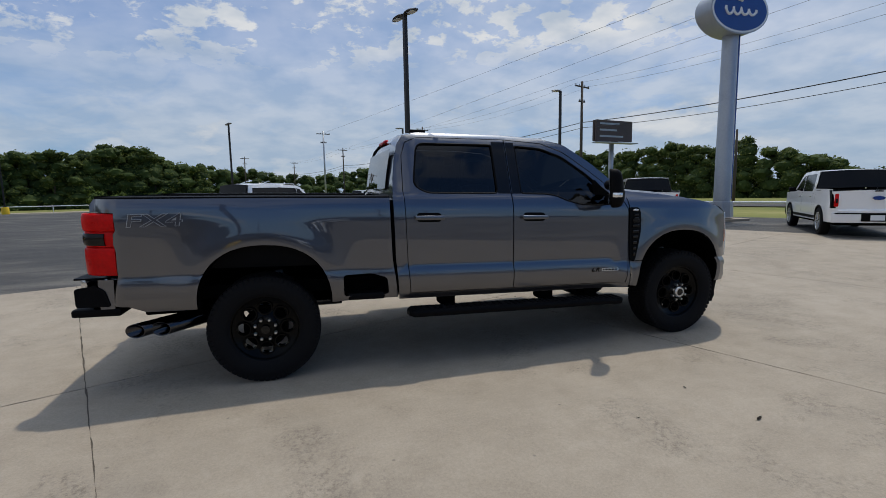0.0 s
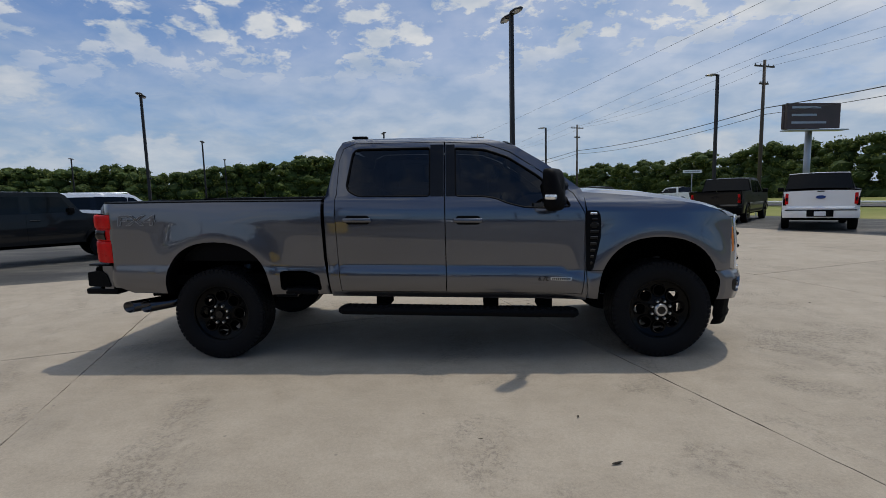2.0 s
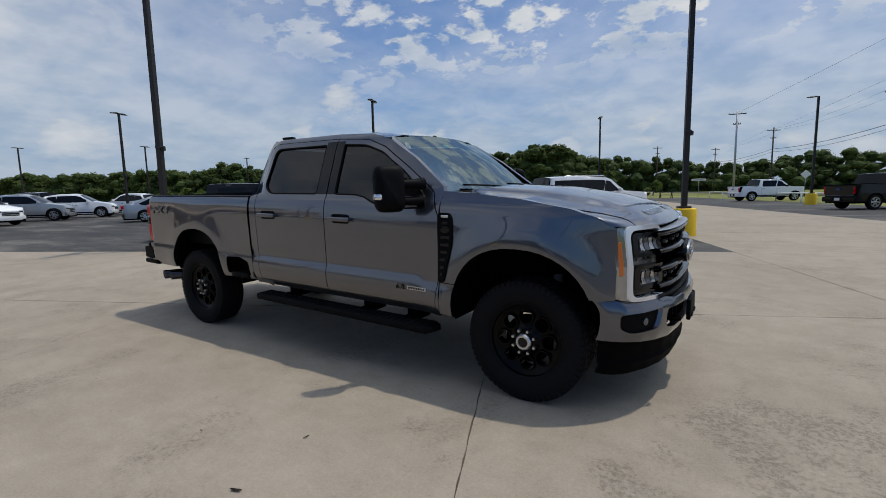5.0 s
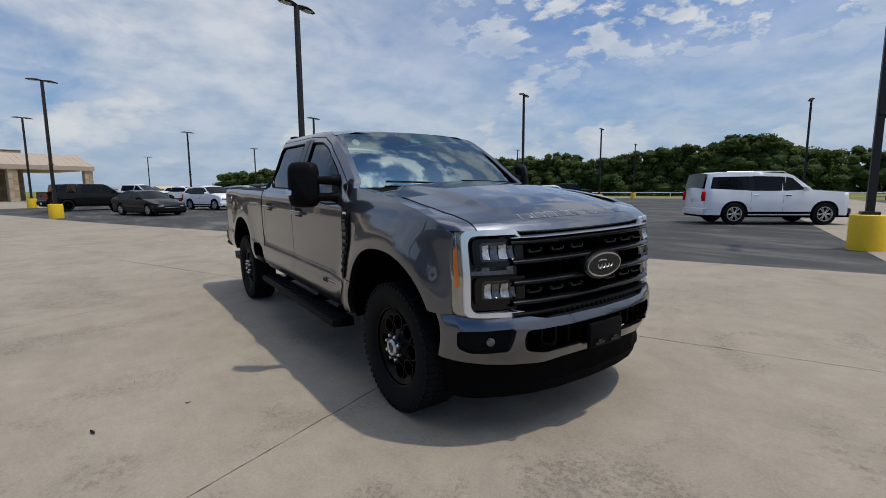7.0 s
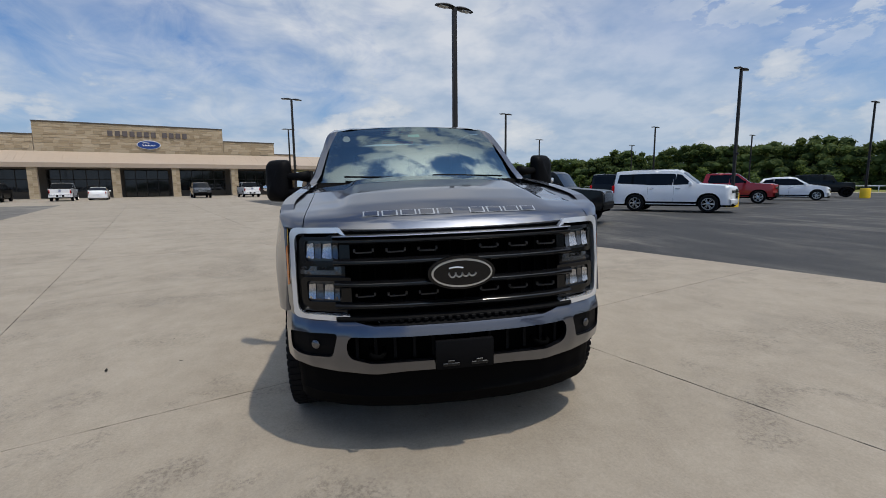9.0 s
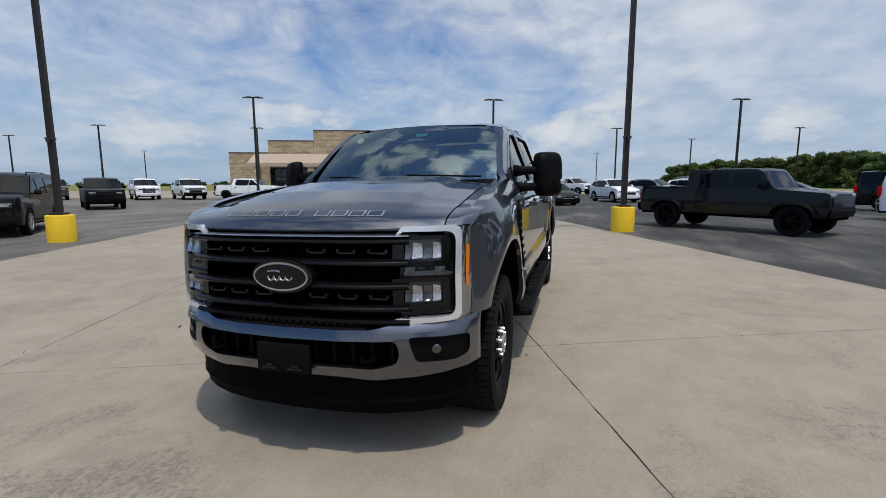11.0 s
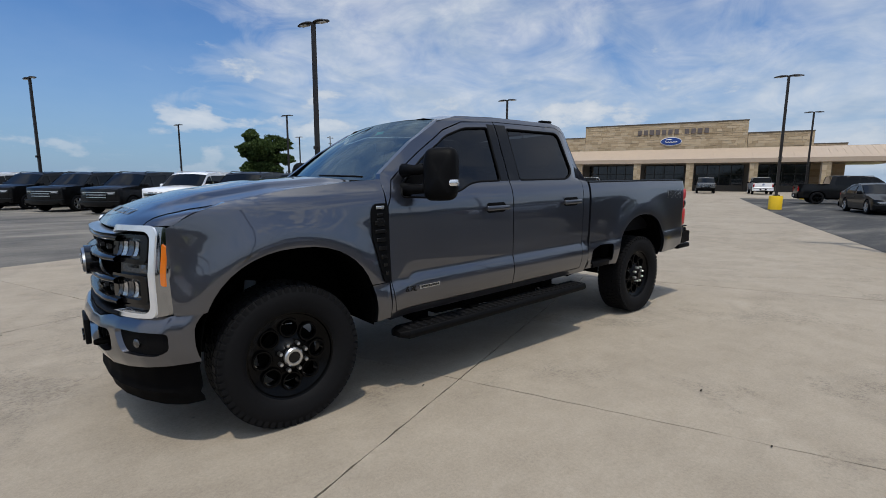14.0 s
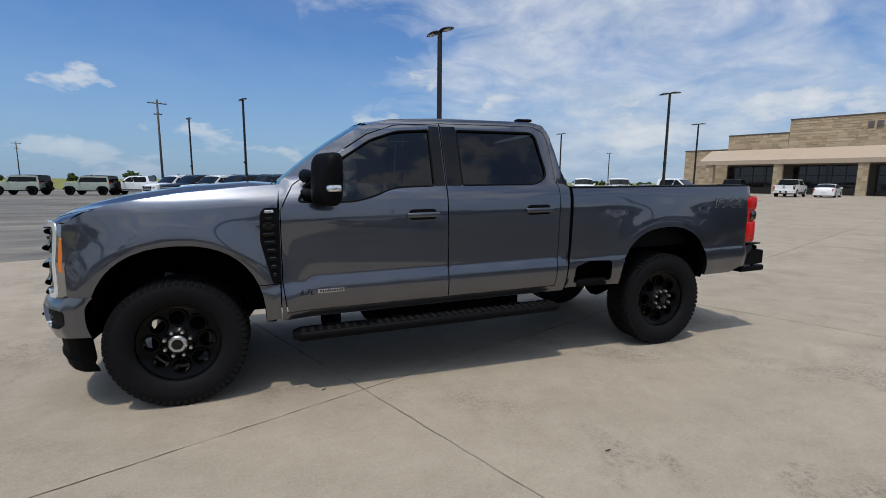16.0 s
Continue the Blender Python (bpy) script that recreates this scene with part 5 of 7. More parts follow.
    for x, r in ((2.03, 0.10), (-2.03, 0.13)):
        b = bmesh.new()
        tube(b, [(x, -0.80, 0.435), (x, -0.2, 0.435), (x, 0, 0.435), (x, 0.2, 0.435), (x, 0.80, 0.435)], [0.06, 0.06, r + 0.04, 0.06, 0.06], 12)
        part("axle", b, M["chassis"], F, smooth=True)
        for s in (1, -1):
            b = bmesh.new()
            tube(b, [(x + 0.18, s * 0.60, 0.42), (x + 0.10, s * 0.56, 0.85)], 0.035, 10)
            part("shock_absorber", b, M["steel"], F, smooth=True)
    b = bmesh.new()
    tube(b, [(2.0, 0, 0.45), (-2.0, 0, 0.45)], 0.05, 10)
    part("drive_shaft", b, M["chassis"], F, smooth=True)
    b = bmesh.new()
    box(b, -0.1, 0.9, -0.66, -0.34, 0.505, 0.64, 0.05)
    part("silencer", b, M["chassis"], F, angle=40)
    b = bmesh.new()
    tube(b, [(-1.4, -0.62, 0.56), (-2.2, -0.62, 0.56), (-2.50, -0.68, 0.535), (-2.60, -0.73, 0.53)], 0.045, 10)
    part("exhaust_pipe", b, M["dark_chrome"], F, smooth=True)
    way = Vector((-0.84, -0.53, -0.08)).normalized()
    for end in (Vector((-2.955, -0.935, 0.502)), Vector((-2.780, -0.940, 0.506))):
        b = bmesh.new()
        rows = []
        for d, r, cut in ((0.46, 0.040, 0), (0.36, 0.044, 0), (0.32, 0.053, 0), (0.05, 0.056, 0), (0.0, 0.056, 1), (0.004, 0.049, 1), (0.10, 0.045, 0), (0.11, 0.004, 0)):
            c = end - way * d
            side = Vector((-way.y, way.x, 0)).normalized()
            up = way.cross(side)
            rows.append([c + r * (math.cos(2 * math.pi * q / 24) * side + math.sin(2 * math.pi * q / 24) * up) + way * (0.9 * r * math.cos(2 * math.pi * q / 24) * -cut) for q in range(24)])
        skin(b, rows, True)
        part("exhaust_tip", b, M["dark_chrome"], F, "dark polished slash-cut exhaust tip", angle=40)
    # mud guards
    for s in (1, -1):
        b = bmesh.new()
        box(b, 1.40, 1.47, min(s * 0.55, s * 0.93), max(s * 0.55, s * 0.93), 0.52, 0.66, 0.01, 1)
        part("arch_skirt", b, M["chassis"], F)

    # --- bed
    BD = part("cargo_bed", bmesh.new(), M["plastic"], T, "open black cargo bed")
    b = bmesh.new()
    box(b, -3.08, -0.99, -0.84, 0.84, 0.90, 0.93)
    part("bed_floor", b, M["plastic"], BD)
    for i in range(9):
        y = -0.72 + i * 0.18
        b = bmesh.new()
        box(b, -3.06, -1.02, y - 0.03, y + 0.03, 0.93, 0.945, 0.004, 1)
        part("bed_rib", b, M["plastic"], BD)
    for s in (1, -1):
        b = bmesh.new()
        box(b, -3.08, -0.99, min(s * 0.82, s * 0.86), max(s * 0.82, s * 0.86), 0.93, 1.45)
        part("bed_wall", b, M["plastic"], BD)
        b = bmesh.new()
        rows = []
        for i in range(12):
            x = -3.16 + (3.16 - 0.995) * i / 11
            z = lerp_at([-3.1, -2.1, -0.995], [1.448, 1.462, 1.47], x)
            yo = body_half(x, z)
            rows.append([(x, s * (yo + 0.002), z - 0.012), (x, s * (yo - 0.004), z + 0.012), (x, s * (yo - 0.05), z + 0.020), (x, s * 0.84, z + 0.016), (x, s * 0.82, z - 0.03)])
        skin(b, rows)
        part("bed_rail_cap", b, M["plastic"], BD, angle=35)
        b = bmesh.new()
        skin(b, [[(-3.10, s * 0.80, z), (-3.10, s * 0.935, z)] for z in (0.66, 1.345)])
        part("bed_corner", b, body, BD)
    b = bmesh.new()
    box(b, -1.03, -0.99, -0.86, 0.86, 0.93, 1.46, 0.01, 1)
    part("bed_headboard", b, body, BD)
    tg = bmesh.new()
    rows = []
    for i in range(9):
        z = 0.86 + 0.60 * i / 8
        x = lerp_at([0.86, 1.0, 1.3, 1.40, 1.46], [-3.15, -3.17, -3.18, -3.20, -3.16], z)
        rows.append([(x + 0.03 * (abs(t) ** 4), t * 0.80, z) for t in np.linspace(-1, 1, 13)])
    g = skin(tg, rows)
    bmesh.ops.solidify(tg, geom=tg.faces[:], thickness=0.05)
    TG = part("tailgate", tg, body, T, "grey tailgate", angle=35)
    b = bmesh.new()
    box(b, -3.215, -3.195, -0.12, 0.12, 1.30, 1.36, 0.008)
    part("tailgate_handle", b, M["plastic"], TG, angle=40)
    RB = part("rear_bumper", bmesh.new(), body, T, "grey and black rear step bumper")
    b = bmesh.new()
    rows = []
    for i in range(15):
        t = -1 + 2 * i / 14
        y = t * 0.96
        x = -3.32 + 0.10 * max(0, (abs(t) - 0.8) / 0.2) ** 2
        rows.append([(x + 0.20, y, 0.86), (x + 0.02, y, 0.855), (x, y, 0.84), (x, y, 0.70), (x + 0.03, y, 0.645), (x + 0.20, y, 0.64)])
    skin(b, rows)
    part("bumper_skin", b, body, RB, angle=35)
    b = bmesh.new()
    box(b, -3.315, -3.12, -0.93, 0.93, 0.857, 0.870, 0.005, 1)
    part("bumper_pad", b, M["plastic"], RB, "ribbed black step pad", angle=35)
    for s in (1, -1):
        b = bmesh.new()
        prism(b, rounded([(-3.30, 0.665), (-3.30, 0.80), (-3.17, 0.82), (-3.11, 0.78), (-3.08, 0.66)], 0.02), "Y", s * 0.955, s * 0.972)
        part("corner_step", b, M["plastic"], RB)
        b = bmesh.new()
        box(b, -3.34, -3.02, min(s * 0.55, s * 0.97), max(s * 0.55, s * 0.97), 0.585, 0.645, 0.018)
        part("bumper_step", b, M["plastic"], RB, angle=35)
        b = bmesh.new()
        prism(b, [(-3.06, 0.60), (-3.05, 0.86), (-3.15, 0.86), (-3.15, 0.60)], "Y", s * 0.93, s * 0.962)
        part("bumper_end", b, body, RB)
    # fuel door, driver's side
    fd = part("fuel_door", panel(rounded([(-1.42, 1.10), (-1.20, 1.10), (-1.20, 1.30), (-1.42, 1.30)], 0.03), side_place(1, 0.0022), 0.05), body, T)

    # --- wheels
    tyre, tread, rim, disc, hub, cap, nut, face = wheel_mesh()
    for x in (2.03, -2.03):
        for s in (1, -1):
            W = new("wheel")
            W.parent = T
            W["label"] = "black wheel with eight round openings and an all-terrain tyre"
            W.matrix_basis = (pose(x, s * 0.845, 0.435, 0, 0, 0 if s > 0 else 180) @ Matrix.Rotation(0.2 * x, 4, "Y"))
            part("tyre", tyre, None, W)
            tagged(part("tread", tread, None, W), kind="stuff")
            part("rim", rim, None, W)
            part("brake_disc", disc, None, W)
            if x > 0:
                part("hub_ring", hub, None, W, "bright hub ring")
            part("centre_cap", cap, None, W)
            for i in range(8):
                a = 2 * math.pi * i / 8
                part("lug_nut", nut, None, W, at=pose(0.083 * math.cos(a), face + 0.010, 0.083 * math.sin(a)))
    steady = {"hood", "fender_top", "grille", "emblem", "headlamp", "front_bumper", "tow_hook", "plate_bracket", "air_dam", "wheel", "chassis"}
    for o in T.children:
        if o.name.split(".")[0] in steady:
            continue
        for p in (o, *o.children):
            if p.type != "MESH":
                continue
            if p.matrix_basis.is_identity:
                for v in p.data.vertices:
                    v.co.z += rake(v.co.x)
            else:
                p.location.z += rake(p.location.x)
    # a part that only gathers others takes over its first piece
    for o in list(T.children):
        if o.type == "MESH" and not o.data.vertices and o.children:
            first = o.children[0]
            o.data = first.data
            bpy.data.objects.remove(first)
    return T


hero_truck()

# ---------------------------------------------------------------- parked vehicles
def car_shape(kind):
    """Side lines of each kind of vehicle, front to +x, in metres."""
    if kind == "suv":
        return dict(L=5.33, W=2.0, wb=3.11, r=0.405, low=0.36, belt=1.22, H=1.93,
                    top=[(2.60, 0.42), (2.665, 0.62), (2.655, 1.03), (2.59, 1.125), (2.36, 1.195), (1.36, 1.265), (1.16, 1.285), (0.53, 1.80), (0.34, 1.88), (-0.6, 1.93), (-1.9, 1.925), (-2.49, 1.885), (-2.61, 1.34), (-2.645, 1.0), (-2.665, 0.72), (-2.62, 0.42)],
                    glass=[(6, 7), (11, 12)],
                    wins=[[(0.93, 1.29), (0.47, 1.72), (0.26, 1.76), (0.20, 1.25)], [(0.10, 1.25), (0.17, 1.77), (-0.88, 1.80), (-0.88, 1.25)], [(-1.02, 1.27), (-1.02, 1.79), (-2.30, 1.77), (-2.40, 1.34)]], splits=[0.17, -0.95], bed=None)
    if kind == "pickup":
        return dict(L=5.88, W=2.02, wb=3.69, r=0.405, low=0.42, belt=1.25, H=1.95,
                    top=[(2.86, 0.46), (2.93, 0.66), (2.925, 1.06), (2.86, 1.17), (2.58, 1.23), (1.62, 1.275), (1.45, 1.30), (0.80, 1.82), (0.58, 1.90), (-0.2, 1.925), (-0.92, 1.905), (-1.05, 1.885), (-1.20, 1.36), (-2.88, 1.345), (-2.93, 1.28), (-2.90, 0.80), (-2.96, 0.74), (-2.92, 0.50)],
                    glass=[(6, 7), (11, 12)],
                    wins=[[(1.22, 1.32), (0.72, 1.75), (0.45, 1.80), (0.36, 1.28)], [(0.26, 1.28), (0.35, 1.81), (-0.80, 1.82), (-0.92, 1.40), (-0.85, 1.28)]], splits=[0.31, -1.0, -1.22], bed=(-1.28, -2.84))
    if kind == "sedan":
        return dict(L=4.92, W=1.85, wb=2.78, r=0.335, low=0.22, belt=0.92, H=1.45,
                    top=[(2.36, 0.24), (2.45, 0.40), (2.43, 0.58), (2.28, 0.70), (1.30, 0.90), (1.02, 0.95), (0.15, 1.36), (-0.25, 1.44), (-0.9, 1.43), (-1.15, 1.38), (-1.88, 1.06), (-2.32, 1.02), (-2.44, 0.85), (-2.46, 0.50), (-2.38, 0.26)],
                    glass=[(5, 6), (9, 10)],
                    wins=[[(0.82, 0.97), (0.12, 1.30), (-0.28, 1.36), (-0.30, 0.94)], [(-0.38, 0.94), (-0.37, 1.36), (-1.02, 1.32), (-1.55, 1.06), (-1.40, 0.96)]], splits=[-0.34, -1.4], bed=None)
    if kind == "crossover":
        return dict(L=4.58, W=1.84, wb=2.70, r=0.365, low=0.28, belt=1.06, H=1.68,
                    top=[(2.20, 0.32), (2.28, 0.50), (2.25, 0.80), (2.05, 0.95), (1.25, 1.08), (1.02, 1.12), (0.28, 1.58), (-0.10, 1.66), (-1.1, 1.64), (-1.75, 1.54), (-2.12, 1.12), (-2.22, 0.85), (-2.28, 0.60), (-2.20, 0.34)],
                    glass=[(5, 6), (9, 10)],
                    wins=[[(0.82, 1.12), (0.25, 1.50), (-0.10, 1.56), (-0.12, 1.08)], [(-0.20, 1.08), (-0.18, 1.56), (-1.05, 1.55), (-1.12, 1.10)], [(-1.22, 1.12), (-1.18, 1.53), (-1.58, 1.48), (-1.85, 1.22)]], splits=[-0.16, -1.15], bed=None)
    if kind == "offroad_pickup":
        return dict(L=5.54, W=1.74, wb=3.49, r=0.41, low=0.50, belt=1.22, H=1.88,
                    top=[(2.52, 0.56), (2.58, 0.70), (2.56, 1.10), (2.46, 1.14), (1.42, 1.22), (1.28, 1.26), (0.98, 1.70), (0.86, 1.775), (-0.4, 1.80), (-1.00, 1.78), (-1.06, 1.74), (-1.12, 1.24), (-2.66, 1.22), (-2.70, 1.18), (-2.70, 0.62), (-2.64, 0.56)],
                    glass=[(5, 6), (10, 11)],
                    wins=[[(1.12, 1.28), (0.90, 1.65), (0.26, 1.67), (0.26, 1.26)], [(0.12, 1.26), (0.12, 1.67), (-0.72, 1.67), (-0.72, 1.26)]], splits=[0.19, -0.80, -1.14], bed=(-1.2, -2.62))
    return dict(L=4.42, W=1.78, wb=2.95, r=0.41, low=0.48, belt=1.22, H=1.88,
                top=[(2.02, 0.56), (2.08, 0.70), (2.06, 1.16), (1.96, 1.20), (1.0, 1.24), (0.88, 1.26), (0.60, 1.76), (0.46, 1.84), (-0.8, 1.88), (-1.9, 1.84), (-1.98, 1.78), (-2.04, 1.20), (-2.08, 0.62), (-2.02, 0.56)],
                glass=[(5, 6), (10, 11)],
                wins=[[(0.72, 1.28), (0.50, 1.70), (-0.12, 1.72), (-0.12, 1.26)], [(-0.24, 1.26), (-0.24, 1.72), (-1.02, 1.72), (-1.02, 1.26)], [(-1.15, 1.28), (-1.15, 1.70), (-1.82, 1.68), (-1.86, 1.28)]], splits=[-0.18, -1.08], bed=None)


WHEELS = {}


def plain_wheel(r, alloy):
    """Tyre and spoked rim for a parked vehicle; face to +y."""
    key = (round(r, 3), alloy)
    if key not in WHEELS:
        t = bmesh.new()
        revolve(t, [(r * 0.64, 0.10), (r * 0.70, 0.118), (r * 0.92, 0.115), (r * 0.985, 0.095), (r, 0.06), (r, -0.08), (r * 0.95, -0.115), (r * 0.64, -0.10)], 32, "Y", caps=False)
        d = bmesh.new()
        revolve(d, [(r * 0.66, 0.085), (r * 0.66, 0.120), (r * 0.60, 0.120), (r * 0.58, 0.08)], 32, "Y", caps=False)
        for i in range(6):
            for w in (-0.16, 0.16):
                box(d, r * 0.10, r * 0.61, 0.085, 0.112, -0.016, 0.016, 0.005, 1, m=Matrix.Rotation(2 * math.pi * i / 6 + w, 4, "Y"))
        revolve(d, [(r * 0.17, 0.06), (r * 0.17, 0.112), (r * 0.12, 0.118)], 16, "Y")
        # Near-black cup added behind the spokes; shade in the gaps put into its colour
        k = bmesh.new()
        revolve(k, [(r * 0.65, 0.10), (r * 0.62, 0.035), (0.02, 0.035)], 24, "Y", caps=False)
        WHEELS[key] = (mesh_of("tyre", t, M["rubber"], angle=35), mesh_of("rim", d, M["alloy"] if alloy else M["rim_black"], angle=35), mesh_of("spoke_gap_shade", k, M["chassis"], angle=35))
    return WHEELS[key]


def car(kind, colour, label, alloy=True, name=None, category=None):
    """One parked vehicle, built at the origin with its parts."""
    c = car_shape(kind)
    W, H, L = c["W"] / 2, c["H"], c["L"] / 2
    boxy = kind in ("offroad_pickup", "offroader")
    cat = {"suv": "car", "pickup": "pickup truck", "sedan": "car", "crossover": "car", "offroad_pickup": "pickup truck", "offroader": "car"}[kind]
    nm = name or {"suv": "suv", "pickup": "parked_pickup", "sedan": "sedan", "crossover": "crossover", "offroad_pickup": "offroad_pickup", "offroader": "offroader"}[kind]
    T = thing(nm, label, category or cat, "vehicles parked in the lot")
    mat = M[colour]
    belt = c["belt"]

    def half(x, z):
        y = W * lerp_at([0, 0.3 * belt, 0.62 * belt, belt, belt + 0.08, H], [0.93, 0.97, 1.0, 0.975, 0.955, 0.93 if boxy else (0.83 if kind in ('suv', 'pickup') else 0.77)], z)
        e = (abs(x) - (L - 0.35)) / 0.35
        if e > 0:
            y -= (0.06 if boxy else 0.17) * e * e
        if kind.endswith("pickup") and c["bed"] and x < c["bed"][0] + 0.1 and z > belt:
            y = W * 0.965
        return y
    bow = 0.05 if boxy else 0.20
    crown = 0.03 if c["bed"] else 0.05

    def plan(x, t):
        """Bows the nose and the tail in plan."""
        e = max(0.0, (abs(x) - (L - 0.55)) / 0.55)
        return x - math.copysign((bow if x > 0 else (0.10 if c["bed"] else 0.45) * bow) * t * t * e * e, x)
    fronts = []
    for q in c["top"]:
        if fronts and q[1] < fronts[-1][1] or q[0] < 1.0:
            break
        fronts.append(q)

    def nose_point(t, z, off):
        x = lerp_at([q[1] for q in fronts], [q[0] for q in fronts], z)
        return (plan(x, t) + off, t * half(x, z), z)
    ax = (c["wb"] / 2 + (0.10 if kind in ("sedan", "crossover") else 0.05), -c["wb"] / 2 + (0.10 if kind in ("sedan", "crossover") else 0.05))
    r = c["r"]
    low = c["low"]
    arches = []
    for a in (ax[1], ax[0]):
        arches += arch(a, r * 1.17, low, r * 2.17, 10)
    side = [(c["top"][-1][0], low)] + arches + [(c["top"][0][0], low)] + c["top"][1:-1]
    body = bmesh.new()
    for s in (1, -1):
        p = panel(side, lambda x, z: (plan(x, 1), s * half(x, z), z), 0.16, c["wins"])
        me = bpy.data.meshes.new("tmp")
        p.to_mesh(me)
        p.free()
        body.from_mesh(me)
        bpy.data.meshes.remove(me)
    rows_t = np.linspace(-1, 1, 9)
    for i, (a, b) in enumerate(zip(c["top"], c["top"][1:])):
        if (i, i + 1) in c["glass"]:
            continue
        if c["bed"] and a[0] < c["bed"][0] + 0.2 and b[0] < -2.0 and abs(a[1] - b[1]) < 0.1 and a[1] > belt - 0.1:
            continue
        skin(body, [[(plan(x, t), t * half(x, z), z + crown * (1 - t * t) * min(1, max(0, (z - low - 0.4) / 0.5))) for t in rows_t] for x, z in (a, b)])
    bmesh.ops.remove_doubles(body, verts=body.verts, dist=0.002)
    part("body", body, mat, T, angle=38)
    for a, b in c["glass"]:
        g = bmesh.new()
        (x0, z0), (x1, z1) = c["top"][a], c["top"][b]
        skin(g, [[(x0 + (x1 - x0) * k, t * 0.97 * half(x0 + (x1 - x0) * k, z0 + (z1 - z0) * k), z0 + (z1 - z0) * k + crown * (1 - t * t) - 0.006) for t in rows_t] for k in (0, 0.5, 1)])
        part("windscreen" if x0 > 0 else "rear_window", g, M["car_glass"], T, "dark glass")
    for s in (1, -1):
        for w in c["wins"]:
            part("window", panel(w, lambda x, z: (x, s * (half(x, z) - 0.012), z), 0.3), M["car_glass"], T, "dark glass")
        for w0, w1 in zip(c["wins"], c["wins"][1:]):
            xa, xb = min(p[0] for p in w0) + 0.0, max(p[0] for p in w1)
            za, zb = belt + 0.04, min(max(p[1] for p in w0), max(p[1] for p in w1)) - 0.005
            part("pillar_trim", panel([(xa + 0.03, za), (xb - 0.03, za), (xb - 0.03, zb), (xa + 0.03, zb)], lambda x, z: (x, s * (half(x, z) + 0.002), z), 0.2), M["gloss_black"], T)
        for sx in c["splits"]:
            b = bmesh.new()
            top = belt - 0.01
            rows = [[(sx - 0.004, s * (half(sx, z) + 0.0015), z), (sx + 0.004, s * (half(sx, z) + 0.0015), z)] for z in np.linspace(low + 0.08, top, 5)]
            skin(b, rows)
            part("door_gap", b, M["plastic"], T)
        for sx in c["splits"][:2]:
            b = bmesh.new()
            y = s * (half(sx + 0.12, belt - 0.12) + 0.012)
            box(b, sx + 0.06, sx + 0.26, y - 0.012, y + 0.012, belt - 0.15, belt - 0.115, 0.006, 1)
            part("door_handle", b, mat if colour != "white_paint" else M["chrome"], T)
        # mirror
        b = bmesh.new()
        mx = c["wins"][0][0][0] - 0.08
        box(b, mx - 0.05, mx + 0.08, s * (W + 0.10) - 0.10, s * (W + 0.10) + 0.10, belt + 0.02, belt + 0.18, 0.03)
        box(b, mx - 0.02, mx + 0.04, min(s * (W - 0.1), s * W), max(s * (W - 0.1), s * W), belt + 0.03, belt + 0.08)
        part("mirror", b, mat if colour != "red_paint" and not c["bed"] else M["plastic"], T, angle=40)
        # lamps
        big = kind in ("suv", "pickup")
        zc = c["top"][2][1] - (0.07 if big else 0.03)
        tall = 0.075 if big else 0.055
        spread = np.linspace(0.60, 0.985, 7)
        b = bmesh.new()
        skin(b, [[nose_point(s * t, zc + d, 0.008) for d in (-tall, 0, tall * 0.8)] for t in spread])
        lamp = part("headlamp", b, M["lamp_dark"], T, "headlamp in a dark housing", smooth=True)
        b = bmesh.new()
        skin(b, [[nose_point(s * t, zc + d, 0.014) for d in (-tall * 0.55, tall * 0.1)] for t in spread[1:6]])
        part("lens", b, M["lamp_glass"], lamp, smooth=True)
        b = bmesh.new()
        skin(b, [[nose_point(s * t, zc + d, 0.016) for d in (tall * 0.3, tall * 0.72)] for t in spread])
        part("light_strip", b, M["led_white"], lamp, "bright white light strip", smooth=True)
        b = bmesh.new()
        rx = -L
        hi = belt - (0.16 if boxy else 0.03) if c["bed"] else belt + 0.02
        lo = hi - (0.20 if kind == "sedan" else 0.13 if boxy else 0.36)
        lo = max(lo, low + 0.25)
        e = W - (0.09 if boxy else 0.12)
        box(b, rx + 0.02, rx + 0.15, min(s * (e - 0.06), s * (e + 0.03)), max(s * (e - 0.06), s * (e + 0.03)), lo, hi, 0.02)
        tail = part("tail_lamp", b, M["red_lens"], T, "red tail lamp", angle=40)
        b = bmesh.new()
        box(b, rx + 0.014, rx + 0.03, min(s * (e - 0.04), s * (e + 0.01)), max(s * (e - 0.04), s * (e + 0.01)), lo + (hi - lo) * 0.28, lo + (hi - lo) * 0.62, 0.006, 1)
        part("lamp_insert", b, M["smoke_lens"], tail)
    # grille, bumpers, plates
    fx = max(p[0] for p in c["top"])
    big = kind in ("suv", "pickup")
    z1 = c["top"][2][1] + (0.02 if big else -0.05)
    z0 = z1 - (0.40 if big else (0.16 if kind == "sedan" else 0.28))
    gw = 0.60 if not boxy else 0.78
    ts = np.linspace(-gw, gw, 9)
    b = bmesh.new()
    skin(b, [[nose_point(t, z, 0.012) for z in (z0, (z0 + z1) / 2, z1)] for t in ts])
    G = part("grille", b, M["gloss_black"], T, "dark grille with bright bars")
    for i in range(3 if big else 2):
        b = bmesh.new()
        z = z1 - 0.05 - i * (z1 - z0 - 0.06) / (3 if big else 2)
        hb = 0.012 if not big else 0.018
        skin(b, [[nose_point(t, z - hb, 0.024), nose_point(t, z + hb, 0.024)] for t in ts * 0.97])
        part("grille_bar", b, M["gloss_black"] if boxy or alloy is False else M["alloy"], G)
    b = bmesh.new()
    skin(b, [[nose_point(t, z, 0.036) for z in (low + 0.06, low + 0.20)] for t in np.linspace(-0.62, 0.62, 9)])
